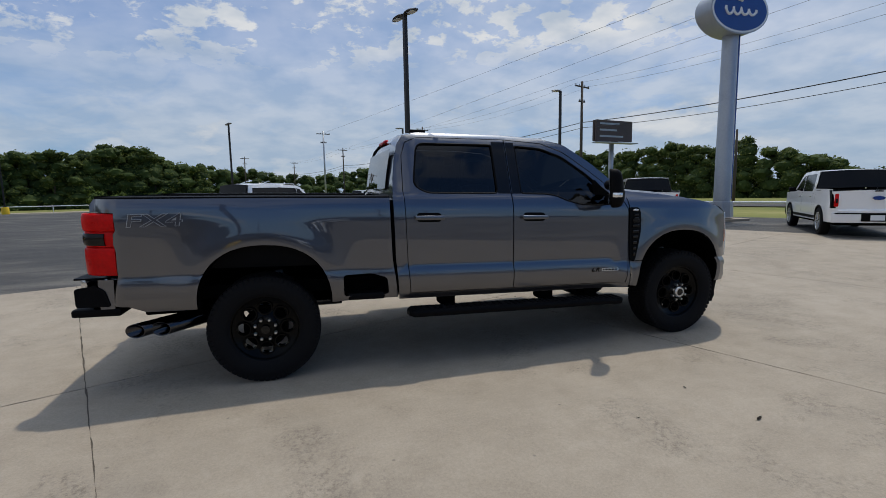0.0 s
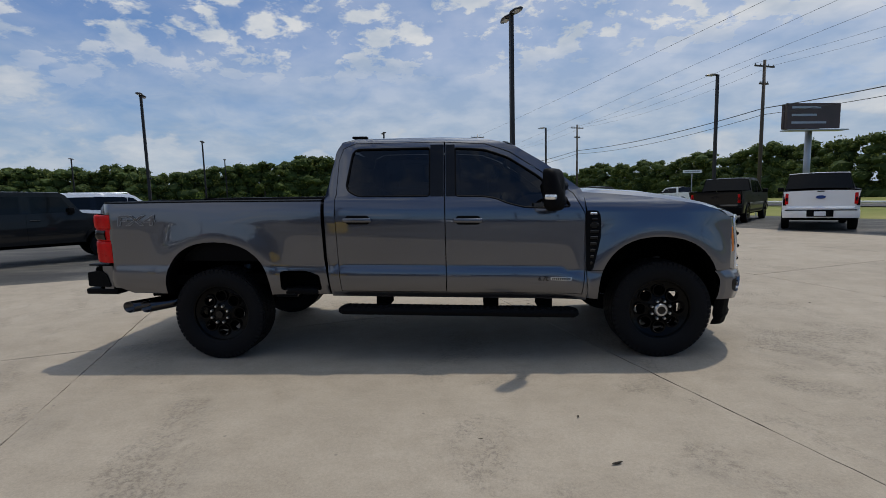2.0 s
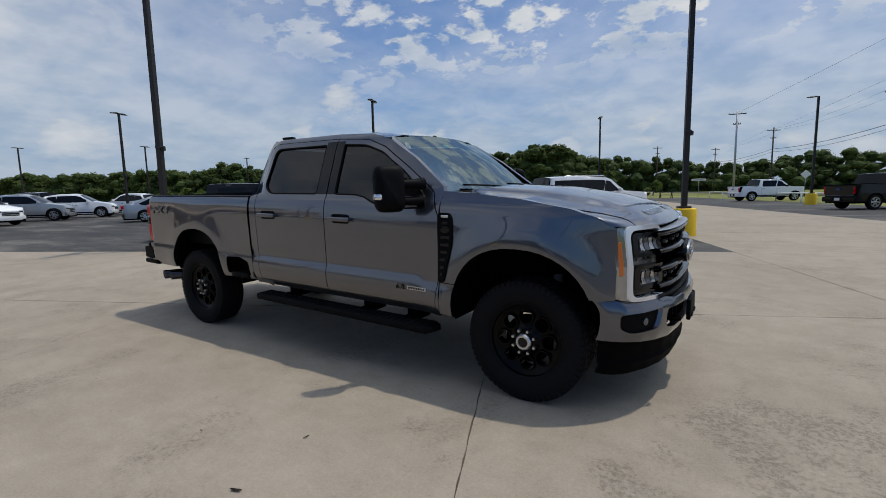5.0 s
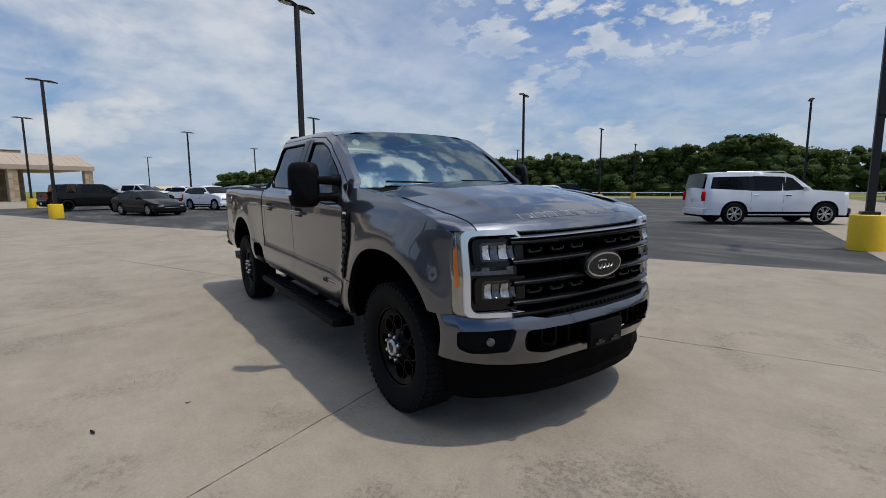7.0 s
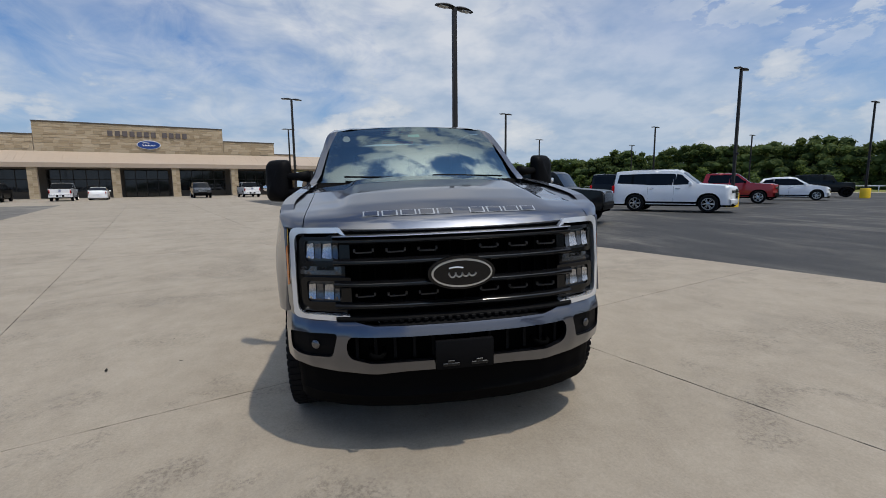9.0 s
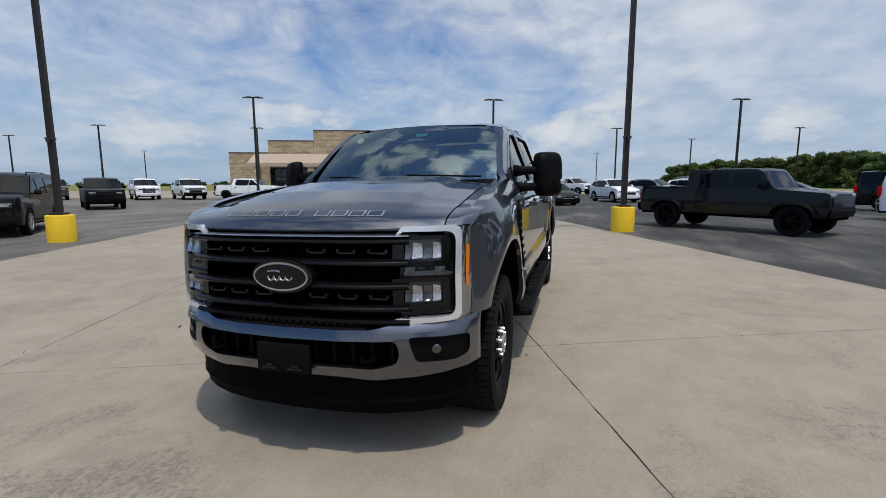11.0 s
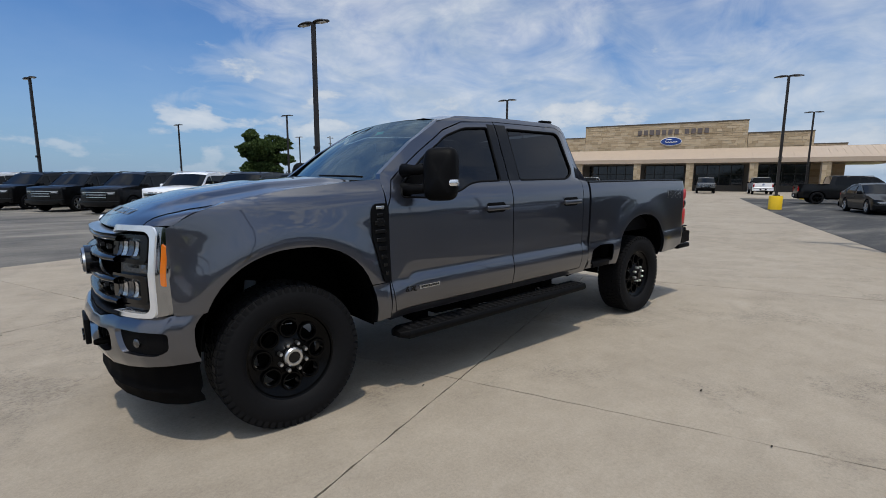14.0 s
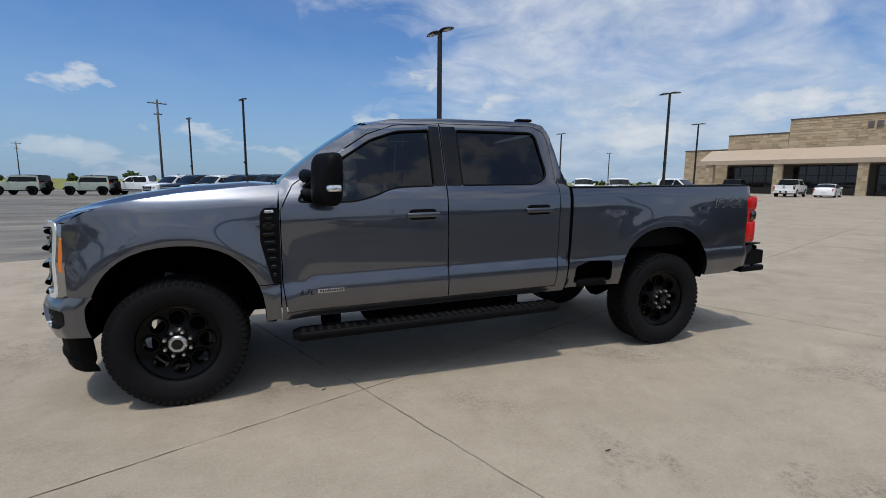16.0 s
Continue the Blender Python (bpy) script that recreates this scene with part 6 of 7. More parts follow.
    part("lower_intake", b, M["gloss_black"], T)
    for s in (1, -1):
        b = bmesh.new()
        skin(b, [[nose_point(s * t, z, 0.034) for z in (low + 0.10, low + 0.21)] for t in (0.70, 0.80, 0.90)])
        part("fog_pocket", b, M["gloss_black"], T)
    for sx, nmb in ((1, "front_bumper"), (-1, "rear_bumper")):
        b = bmesh.new()
        x0 = fx if sx > 0 else -L
        rows = []
        for t in np.linspace(-1, 1, 11):
            x = plan(x0, t) + sx * 0.02
            y = t * W * 0.97
            rows.append([(x - sx * 0.12, y, low + 0.26), (x, y, low + 0.24), (x + sx * 0.01, y, low + 0.12), (x - sx * 0.03, y, low), (x - sx * 0.25, y, low - 0.02)])
        skin(b, rows)
        part(nmb, b, mat if kind in ("suv", "sedan", "crossover") or (sx < 0 and kind == "pickup" and alloy) else M["plastic"], T, angle=40)
    b = bmesh.new()
    pz = belt - 0.38 if not c["bed"] else low + 0.07
    box(b, -L - 0.056, -L - 0.028, -0.15, 0.15, pz, pz + 0.14)
    part("number_plate", b, M["white_sign"], T)
    b = bmesh.new()
    box(b, -L + 0.1, fx - 0.1, -W * 0.86, W * 0.86, low - 0.08, low + 0.06)
    for a in ax:
        box(b, a - r * 1.1, a + r * 1.1, -W * 0.90, W * 0.90, low, r * 2.1)
    part("underbody", b, M["chassis"], T)
    if c["bed"]:
        b = bmesh.new()
        x1, x0 = c["bed"]
        box(b, x0, x1, -W * 0.84, W * 0.84, 0.80, 0.84)
        for s in (1, -1):
            box(b, x0, x1, min(s * W * 0.82, s * W * 0.965), max(s * W * 0.82, s * W * 0.965), 0.82, belt + 0.07)
        box(b, x1 - 0.02, x1 + 0.05, -W * 0.86, W * 0.86, 0.82, belt + 0.08)
        box(b, x0 - 0.04, x0, -W * 0.90, W * 0.90, 0.82, belt + 0.06)
        part("cargo_bed", b, M["plastic"], T)
        b = bmesh.new()
        prism(b, ellipse(0, belt - 0.16, 0.13, 0.055, 24), "X", -L + 0.005, -L - 0.03)
        part("tailgate_badge", b, M["blue_sign"] if alloy else M["gloss_black"], T)
    if kind == "pickup":
        b = bmesh.new()
        box(b, -L - 0.045, -L + 0.02, -0.34, 0.34, low + 0.04, low + 0.262, 0.012, 1)
        box(b, -L - 0.030, -L + 0.05, -W * 0.9, W * 0.9, low + 0.235, low + 0.268, 0.01, 1)
        part("bumper_step", b, M["plastic"], T, "black bumper step", angle=40)
        b = bmesh.new()
        box(b, -L - 0.006, -L + 0.03, -0.09, 0.09, belt + 0.01, belt + 0.045, 0.008, 1)
        part("tailgate_handle", b, M["plastic"], T)
    if kind in ("suv", "crossover", "pickup"):
        for s in (1, -1):
            b = bmesh.new()
            x0, x1 = ax[1] + r * 1.16, ax[0] - r * 1.16
            skin(b, [[(x, s * (half(x, low + 0.10) + 0.006), low + 0.13), (x, s * (half(x, low + 0.06) + 0.012), low + 0.05), (x, s * (W - 0.10), low - 0.03)] for x in np.linspace(x0, x1, 5)])
            part("sill_cladding", b, M["plastic"], T, "black lower cladding", angle=35)
            for a in ax:
                b = bmesh.new()
                k = arch(a, r * 1.19, low, r * 2.19, 12)
                k2 = arch(a, r * 1.10, low, r * 2.08, 12)
                skin(b, [[(x, s * (half(x, z) + 0.004), z) for x, z in k], [(x, s * (half(x, z) - 0.002), z) for x, z in k2], [(x, s * (W - 0.22), z) for x, z in k2]])
                part("arch_trim", b, M["plastic"], T, smooth=True)
    if kind == "suv":
        for s in (1, -1):
            b = bmesh.new()
            tube(b, [(0.35, s * W * 0.70, 1.90), (0.25, s * W * 0.70, 1.965), (-1.7, s * W * 0.70, 1.965), (-1.85, s * W * 0.70, 1.91)], 0.018, 6)
            part("roof_rail", b, M["alloy"] if colour == "white_paint" else M["plastic"], T, smooth=True)
    if boxy:
        for a in ax:
            for s in (1, -1):
                b = bmesh.new()
                k = arch(a, r * 1.22, low + 0.05, r * 2.22, 12)
                skin(b, [[(x, s * (W - 0.02), z) for x, z in k], [(x, s * (W + 0.14), z - 0.02) for x, z in k], [(x, s * (W + 0.15), z - 0.08) for x, z in k]])
                part("fender_flare", b, M["plastic"], T, smooth=True)
    if kind == "offroader":
        b = bmesh.new()
        skin(b, [[(x, t * half(x, z) * 1.004, z + 0.05 * (1 - t * t) + 0.008) for t in rows_t] for x, z in ((0.40, 1.848), (-0.8, 1.88), (-1.88, 1.845), (-1.985, 1.78))])
        part("hard_top", b, M["plastic"], T, "black hard top", angle=40)
        b = bmesh.new()
        revolve(b, [(0.16, -0.12), (0.30, -0.13), (0.38, -0.10), (0.38, 0.10), (0.28, 0.12)], 28, "X", pose(-L - 0.13, 0, 1.02))
        part("spare_wheel", b, M["rubber"], T, "spare wheel on the tailgate", angle=40)
    tyre, rim, spoke_backing = plain_wheel(r, alloy)
    for a in ax:
        for s in (1, -1):
            Wh = new("wheel")
            Wh.parent = T
            Wh.matrix_basis = pose(a, s * (W - (0.11 if not boxy else 0.02)), r, 0, 0, 0 if s > 0 else 180)
            part("tyre", tyre, None, Wh)
            part("rim", rim, None, Wh)
            part("brake_disc", spoke_backing, None, Wh)
    return T


BUILT = {}


def park(kind, colour, u, v, heading, label, alloy=True, at_xy=False):
    """Parks a vehicle with its middle at plan place u, v; heading in degrees from the drive's direction."""
    x, y = (u, v) if at_xy else xy(u, v)
    m = pose(x, y, ground_z(x, y), 0, 0, heading + (0 if at_xy else 22.5))
    key = (kind, colour, alloy)
    if key not in BUILT:
        ob = car(kind, colour, label, alloy)
        ob.matrix_basis = m
        BUILT[key] = ob
    else:
        ob = copy_thing(BUILT[key], m)
        ob["label"] = label
    return ob


# lot across the drive
park("offroad_pickup", "granite", -8.1, 9.7, 27, "charcoal off-road pickup parked beside a yellow lamp base", False)
park("suv", "white_paint", 4.25, 17.95, 26, "white full-size sport utility vehicle on the asphalt")
park("suv", "white_paint", -8.45, 18.95, 22, "white three-row sport utility vehicle with bright wheels")
park("pickup", "red_paint", -11.6, 30.0, 22, "red heavy-duty pickup in the parking row")
park("crossover", "white_paint", -10.8, 37.8, 22, "white crossover in the parking row")
park("offroader", "black_paint", -12.1, 47.3, 22, "black boxy off-roader at the row's end", False)
park("sedan", "black_paint", 4.6, 23.6, 0, "black low sedan behind the white utility vehicle")
park("sedan", "black_paint", -26.6, 10.3, 4, "black four-door sedan parked on asphalt")
park("crossover", "white_paint", -28.6, 15.6, 4, "white compact crossover parked on asphalt")
park("crossover", "silver_paint", -30, 19.6, 33, "silver crossover in the far row")
park("crossover", "white_paint", -30.5, 23.4, 33, "white crossover in the far row")
park("crossover", "white_paint", -30.2, 27.6, 180, "white crossover in the far row")
park("sedan", "grey_paint", -30.0, 31.6, 33, "grey sedan in the far row")
park("suv", "black_paint", -46, 14.5, 90, "black utility vehicle parked near the showroom")
park("pickup", "black_paint", -37.5, 11.5, 90, "black pickup near the showroom", False)
park("pickup", "white_paint", -48, 19.5, 33, "white pickup in the far row")
park("crossover", "white_paint", -48, 24.5, 33, "white crossover in the far row")
park("sedan", "red_paint", -48, 29, 33, "dark red car in the far row")
park("suv", "grey_paint", -48, 33.5, 180, "grey utility vehicle in the far row")
park("suv", "black_paint", -14.5, 24.4, 33, "black utility vehicle behind the white one")
park("sedan", "silver_paint", -19.5, 19.5, 33, "silver sedan further back in the lot")
park("crossover", "black_paint", -27, 40, 33, "black crossover deep in the lot")
# lot on the near side
ROW = ["black", "black", "white", "black", "black", "black", "white", "navy", "white"]
for i, col in enumerate(ROW):
    park("suv", col + "_paint", -2.04 + (1.98 if i > 2 else 1.80) * (i - 2), -21.05 - (3.31 if i > 2 else 2.05) * (i - 2), 45, {"white": "white", "black": "black", "navy": "dark blue"}[col] + " full-size sport utility vehicle in a long parking row", True, True)
park("offroader", "green_paint", -1.7, -53.8, -35, "sage green boxy off-roader with a spare wheel", False)
park("offroader", "green_paint", 3.4, -56.6, -35, "sage green boxy off-roader in the back row", False)
park("offroader", "black_paint", 8.6, -59.5, -35, "black boxy off-roader in the back row", False)
park("pickup", "white_paint", -5.8, -54.2, -28, "white heavy-duty pickup in the back row", False)
park("suv", "black_paint", -26, -27, 35, "black utility vehicle in the middle row")
park("pickup", "silver_paint", -27, -23.5, 35, "silver pickup in the middle row")
park("pickup", "black_paint", -27, -19.5, 35, "black pickup in the middle row", False)
park("suv", "white_paint", -27, -31, 35, "white utility vehicle in the middle row")
park("pickup", "white_paint", -42, -20.5, 35, "white pickup beyond the middle row")
park("suv", "white_paint", -42, -24.5, 35, "white utility vehicle beyond the middle row")
park("pickup", "red_paint", -42, -28.5, 35, "dark red pickup beyond the middle row")
park("suv", "grey_paint", -42, -32.5, 35, "grey utility vehicle beyond the middle row")
# before the showroom
park("pickup", "white_paint", -61.5, -10.2, 180, "white pickup parked before the showroom")
park("sedan", "white_paint", -63.5, -7.2, 180, "white sedan parked before the showroom")
park("pickup", "grey_paint", -63, 3.4, 0, "dark grey pickup parked before the showroom")
park("pickup", "white_paint", -62, 9.0, 180, "white pickup parked before the showroom")
park("pickup", "black_paint", -62, -16.0, 180, "black pickup parked before the showroom", False)
park("pickup", "white_paint", -32.4, -29.2, 108, "white crew-cab pickup standing beside a yellow lamp base", False, True)
# along the road side
park("pickup", "white_paint", 15.0, 6.05, 48, "white crew-cab pickup parked nose to the road", True, True)
park("pickup", "white_paint", 13.15, 13.1, 57, "white crew-cab pickup seen from behind beside the sign", True, True)
park("pickup", "black_paint", 12.45, 17.5, 50, "black crew-cab pickup parked nose to the road", False, True)
park("pickup", "black_paint", 9.7, 30.8, 37, "dark pickup standing across the drive", True, True)
park("pickup", "white_paint", 4.6, 48.0, 30, "white pickup on the far drive", True, True)
park("pickup", "white_paint", 23.6, 49.8, 112, "white pickup on the highway", True, True)

# ---------------------------------------------------------------- lamp posts, poles, signs
def lamp_post(heads):
    """A slim square pole on a yellow concrete base, with one or two flat heads."""
    T = thing("lamp_post", "slim dark lamp post on a yellow concrete base" if heads == 2 else "slim dark lamp post with one flat head on a yellow base", "lamp post", "lamp posts of the lot")
    z0 = 0.0
    if heads:
        b = bmesh.new()
        revolve(b, [(0.335, -0.1), (0.335, 0.74), (0.325, 0.765), (0.30, 0.775), (0.001, 0.785)], 40)
        part("concrete_base", b, M["yellow"], T, "round yellow-painted base", angle=35)
        z0 = 0.77
    b = bmesh.new()
    box(b, -0.16, 0.16, -0.16, 0.16, z0, z0 + 0.075, 0.015)
    part("base_plate", b, M["pole"], T, angle=40)
    b = bmesh.new()
    w = 0.072
    rows = []
    for z in (z0 + 0.05, 7.35):
        k = w if z < 3 else w * 0.86
        rows.append([(x * k, y * k, z) for x, y in ((-1, -0.9), (-0.9, -1), (0.9, -1), (1, -0.9), (1, 0.9), (0.9, 1), (-0.9, 1), (-1, 0.9))])
    vs = skin(b, rows, True)
    b.faces.new(vs[1])
    part("pole", b, M["pole"], T)
    for s in ((1, -1) if heads == 2 else (-1,)):
        b = bmesh.new()
        rows = []
        for i in range(7):
            k = i / 6
            y = 0.06 + 0.62 * k
            w = 0.05 + 0.12 * math.sin(math.pi * min(1, 0.15 + k * 0.8))
            t = 0.035 + 0.025 * math.sin(math.pi * min(1, k + 0.1))
            z = 7.33 + 0.015 * math.sin(math.pi * k) - 0.03 * k
            rows.append([(w * c, s * y, z + t * q) for c, q in ((-1, 0), (-0.6, 0.9), (0.6, 0.9), (1, 0), (0.7, -0.6), (-0.7, -0.6))])
        vs = skin(b, rows, True)
        b.faces.new(vs[0])
        b.faces.new(vs[-1])
        h = part("lamp_head", b, M["lamp_head"], T, angle=40)
        b = bmesh.new()
        box(b, -0.10, 0.10, s * 0.42 - 0.15, s * 0.42 + 0.15, 7.275, 7.29)
        part("diffuser", b, M["lens"], h)
    if heads == 2:
        b = bmesh.new()
        box(b, -0.05, 0.09, -0.10, 0.10, 2.9, 2.96)
        box(b, 0.06, 0.16, -0.04, 0.04, 2.82, 2.94, 0.012)
        part("camera_bracket", b, M["lamp_head"], T)
    return T


twin, single = lamp_post(2), lamp_post(1)
# heads point along the drive's crosswise direction
TWINS = [(1.76, 11.05), (-17.4, 19.6), (-9.95, 2.55), (-28.6, -5.0), (-22.6, -20.4), (-4.2, -12.3), (-7.5, 37.1), (-25.3, 38.5), (-33.0, 56.6), (-42.0, 31.3), (-48.8, 49.8), (-66.0, 43.4),
         (-46.9, -7.9), (-34.6, 12.0), (-52.0, 4.6), (-57.8, 24.2), (-69.8, 15.6), (-98.0, 3.5), (-38.3, -32.6), (-13.5, -39.0), (-23.3, -60.0), (-35.7, -67.0), (-31.2, -46.1), (-62.0, -76.0), (9.5, -46.4), (3.8, -33.0), (-7.4, -53.9)]
for i, (x, y) in enumerate(TWINS):
    m = pose(x, y, ground_z(x, y), 0, 0, 22.5) @ Matrix.Diagonal((1, 1, 0.945 if i in (2, 5) else 1, 1))
    if i == 0:
        twin.matrix_basis = m
    else:
        copy_thing(twin, m)
for i, (x, y) in enumerate([(13.1, 20.5), (6.95, 37.4)]):
    m = pose(x, y, ground_z(x, y) - 0.02, 0, 0, -75)
    if i == 0:
        single.matrix_basis = m
    else:
        copy_thing(single, m)


def utility_pole(h=12.0, timber=True):
    T = thing("utility_pole", "weathered timber power pole with crossarms", "utility pole", "power poles")
    b = bmesh.new()
    tube(b, [(0, 0, -0.3), (0, 0, h * 0.5), (0, 0, h)], [0.16, 0.14, 0.11], 12)
    part("pole", b, M["timber"], T, smooth=True)
    for z in (h - 0.5, h - 1.9):
        b = bmesh.new()
        w = 1.1 if z > h - 1 else 0.5
        box(b, -w, w, -0.06, 0.06, z - 0.06, z + 0.06, 0.01)
        a = part("crossarm", b, M["timber"], T)
        for x in (-w + 0.08, -w * 0.4, w * 0.4, w - 0.08):
            b = bmesh.new()
            revolve(b, [(0.02, z + 0.05), (0.05, z + 0.10), (0.03, z + 0.16), (0.045, z + 0.2), (0.001, z + 0.24)], 8, "Z", Matrix.Translation((x, 0, 0)))
            part("insulator", b, M["steel"], a, smooth=True)
    return T


up = utility_pole()
POLES = [(24.6, 36.2), (16.5, 68.6), (6.6, 103.5), (1.4, 75.6), (-5.0, 147.0), (-17.0, 129.0), (16.6, -68.0), (74.0, -166.0), (-48.8, -103.0), (31.5, 4.0), (39.0, -28.5)]
for i, (x, y) in enumerate(POLES):
    m = pose(x, y, ground_z(x, y), 0, 0, 22.5 if i != 3 else 12)
    if i == 0:
        up.matrix_basis = m
    else:
        grey = copy_thing(up, m)
        if i == 3:
            grey["label"] = "pale grey weathered power pole with crossarms"
            for q in grey.children:
                if q.name.startswith("pole"):
                    q.data = q.data.copy()
                    q.data.materials[0] = M["steel"]


def wire_run(a, b, za, zb, offs, sag, r=0.012, label="thin overhead power lines"):
    """Sagging lines between two poles, one thing each."""
    for o in offs:
        bm = bmesh.new()
        p = Vector((a[0] + o * CU, a[1] + o * SU, za))
        q = Vector((b[0] + o * CU, b[1] + o * SU, zb))
        tube(bm, [p.lerp(q, i / 16) - Vector((0, 0, 4 * sag * (i / 16) * (1 - i / 16))) for i in range(17)], r, 5)
        tagged(part("power_line", bm, M["wire"], smooth=True), label, "power line", "overhead lines")


LINE = [(46.5, -61.0), (39.0, -28.5), (31.5, 4.0), (24.6, 36.2), (16.5, 68.6), (6.6, 103.5), (-5.0, 147.0)]
for a, b in zip(LINE, LINE[1:]):
    wire_run(a, b, 11.75, 11.75, (-1.1, 1.1), 0.7, 0.008)
    wire_run(a, b, 8.2, 8.2, (0.0,), 0.5, 0.035, "thick sagging telephone cable on the poles")
    wire_run(a, b, 7.7, 7.7, (0.1,), 0.6, 0.022, "sagging telephone cable on the poles")


for a, b in (((1.4, 75.6), (25.0, -10.0)), ((6.6, 103.5), (28.0, -24.0)), ((16.5, 68.6), (31.0, -24.0))):
    wire_run(a, b, 11.75, 11.75, (0.0,), 0.25, 0.010)


def pylon_sign():
    T = thing("dealer_sign", "tall grey round-poled sign with a blue oval head", "sign", at=pose(15.92, 11.48, 0.09, 0, 0, 0))
    b = bmesh.new()
    box(b, -0.85, 0.85, -0.7, 0.7, -0.05, 0.10, 0.02)
    part("footing", b, M["concrete"], T)
    b = bmesh.new()
    revolve(b, [(0.47, 0.15), (0.46, 0.30), (0.43, 0.78), (0.42, 0.84), (0.33, 0.86)], 8)
    part("pole_skirt", b, M["steel"], T, "grey eight-sided skirt")
    b = bmesh.new()
    revolve(b, [(0.335, 0.8), (0.305, 7.95), (0.28, 8.0)], 32)
    part("pole", b, M["steel"], T, angle=35)
    b = bmesh.new()
    revolve(b, [(0.05, 0.9), (0.045, 7.9)], 8, "Z", Matrix.Translation((0.255, -0.20, 0)))
    part("conduit", b, M["blue_sign"], T)
    b = bmesh.new()
    prism(b, ellipse(0, 8.73, 1.50, 0.95, 56), "Y", -0.42, 0.42)
    head = part("sign_head", b, M["steel"], T, "grey drum of the oval sign", angle=35)
    for s in (1, -1):
        for nm, a, c, y, mt in (("sign_rim", 1.46, 0.90, 0.435, "white_sign"), ("sign_face", 1.38, 0.83, 0.445, "blue_sign")):
            b = bmesh.new()
            prism(b, ellipse(0, 8.73, a, c, 56), "Y", s * 0.40, s * y)
            part(nm, b, M[mt], head)
        b = bmesh.new()
        for g in ribbon():
            tube(b, [(-s * 1.05 * p, s * 0.447, 8.73 + 0.48 * q) for p, q in g], 0.055, 6)
        part("sign_ribbon", b, M["white_sign"], head, "flowing white ribbon")


pylon_sign()


def billboard():
    T = thing("billboard", "dark two-faced roadside billboard on a steel post", "billboard", at=pose(32.7, 42.6, 0, 0, 0, 10))
    b = bmesh.new()
    tube(b, [(0, 0, -0.3), (0, 0, 7.4)], 0.28, 14)
    part("post", b, M["steel"], T, smooth=True)
    for dy, rot in ((-0.35, 0), (0.9, 16)):
        b = bmesh.new()
        box(b, -2.8, 2.8, -0.12, 0.12, 7.15, 9.5, 0.03, m=pose(0, dy, 0, 0, 0, rot))
        f = part("panel", b, M["board"], T, "dark printed panel")
        for z, w in ((9.1, 3.0), (8.4, 2.6), (7.7, 3.6)):
            b = bmesh.new()
            box(b, -2.3, -2.3 + w, -0.14, -0.12, z - 0.10, z + 0.10, m=pose(0, dy, 0, 0, 0, rot))
            part("print_bar", b, M["white_sign"] if z > 12 else M["steel"], f)
    b = bmesh.new()
    box(b, -3.1, 3.1, -1.1, -0.1, 6.9, 7.0)
    part("catwalk", b, M["steel"], T)


billboard()


def road_sign(x, y, rot, diamond=False, lift=0.0):
    T = thing("road_sign", "small diamond warning sign" if diamond else "low white sign board on a thin post", "sign", at=pose(x, y, ground_z(x, y) - 0.06, 0, 0, rot))
    b = bmesh.new()
    tube(b, [(0, 0, 0), (0, 0, 2.6 + lift)], 0.03, 8)
    part("post", b, M["steel"], T, smooth=True)
    b = bmesh.new()
    if diamond:
        prism(b, [(-0.5, 2.6), (0, 2.1), (0.5, 2.6), (0, 3.1)], "Y", -0.05, -0.03)
    else:
        box(b, -0.95, 0.95, -0.05, -0.03, 2.35 + lift, 2.62 + lift, 0.01, 1)
    f = part("board", b, M["white_sign"], T)
    if not diamond:
        b = bmesh.new()
        box(b, -0.75, 0.75, -0.056, -0.05, 2.44 + lift, 2.53 + lift)
        part("sign_bar", b, M["steel"], f)


road_sign(21.2, 40.9, 10, False, 0.85)
road_sign(8.5, 62.0, 10, True)
road_sign(-3.0, 75.0, 10)


stub = thing("timber_post", "bare weathered timber pole on the roadside verge", "pole", at=pose(43.0, 35.2, -0.1))
b = bmesh.new()
tube(b, [(0, 0, -0.3), (0.02, 0, 4.0), (0, 0.03, 7.9)], [0.15, 0.13, 0.11], 12)
part("pole", b, M["timber"], stub, smooth=True)


def pipe_rail(name, pts, label):
    T = thing(name, label, "fence")
    for i, (u, v) in enumerate(pts):
        x, y = xy(u, v)
        b = bmesh.new()
        tube(b, [(x, y, -0.1), (x, y, 0.82)], 0.045, 8)
        part("post", b, M["white_sign"], T, smooth=True)
    for p, q in zip(pts, pts[1:]):
        (x0, y0), (x1, y1) = xy(*p), xy(*q)
        b = bmesh.new()
        tube(b, [(x0, y0, 0.80), (x1, y1, 0.80)], 0.05, 8)
        part("rail", b, M["white_sign"], T, smooth=True)


pipe_rail("pipe_fence", [(23.2, v) for v in range(-14, 62, 4)], "low pale pipe fence between lot and verge")
pipe_rail("pipe_fence", [(u, 72.5) for u in range(-60, 22, 5)], "low pale pipe fence along the far edge of the lot")


def fence_banner():
    T = thing("wire_fence_post", "thin rusty stake with a torn white banner", "post", at=pose(19.6, 10.4, 0.06))
    b = bmesh.new()
    tube(b, [(0, 0, -0.1), (0.06, 0.0, 1.75)], 0.03, 8)
    part("stake", b, M["timber"], T, smooth=True)
    b = bmesh.new()
    rows = []
    for i in range(7):
        k = i / 6
        rows.append([(0.05 + 1.3 * k, -0.1 * math.sin(5 * k + j), 1.2 - 0.9 * k ** 0.6 - j * 0.12 * (1 - 0.3 * k)) for j in range(4)])
    skin(b, rows)
    bmesh.ops.solidify(b, geom=b.faces[:], thickness=0.01)
    part("banner", b, M["white_sign"], T, "torn white sheet", smooth=True)


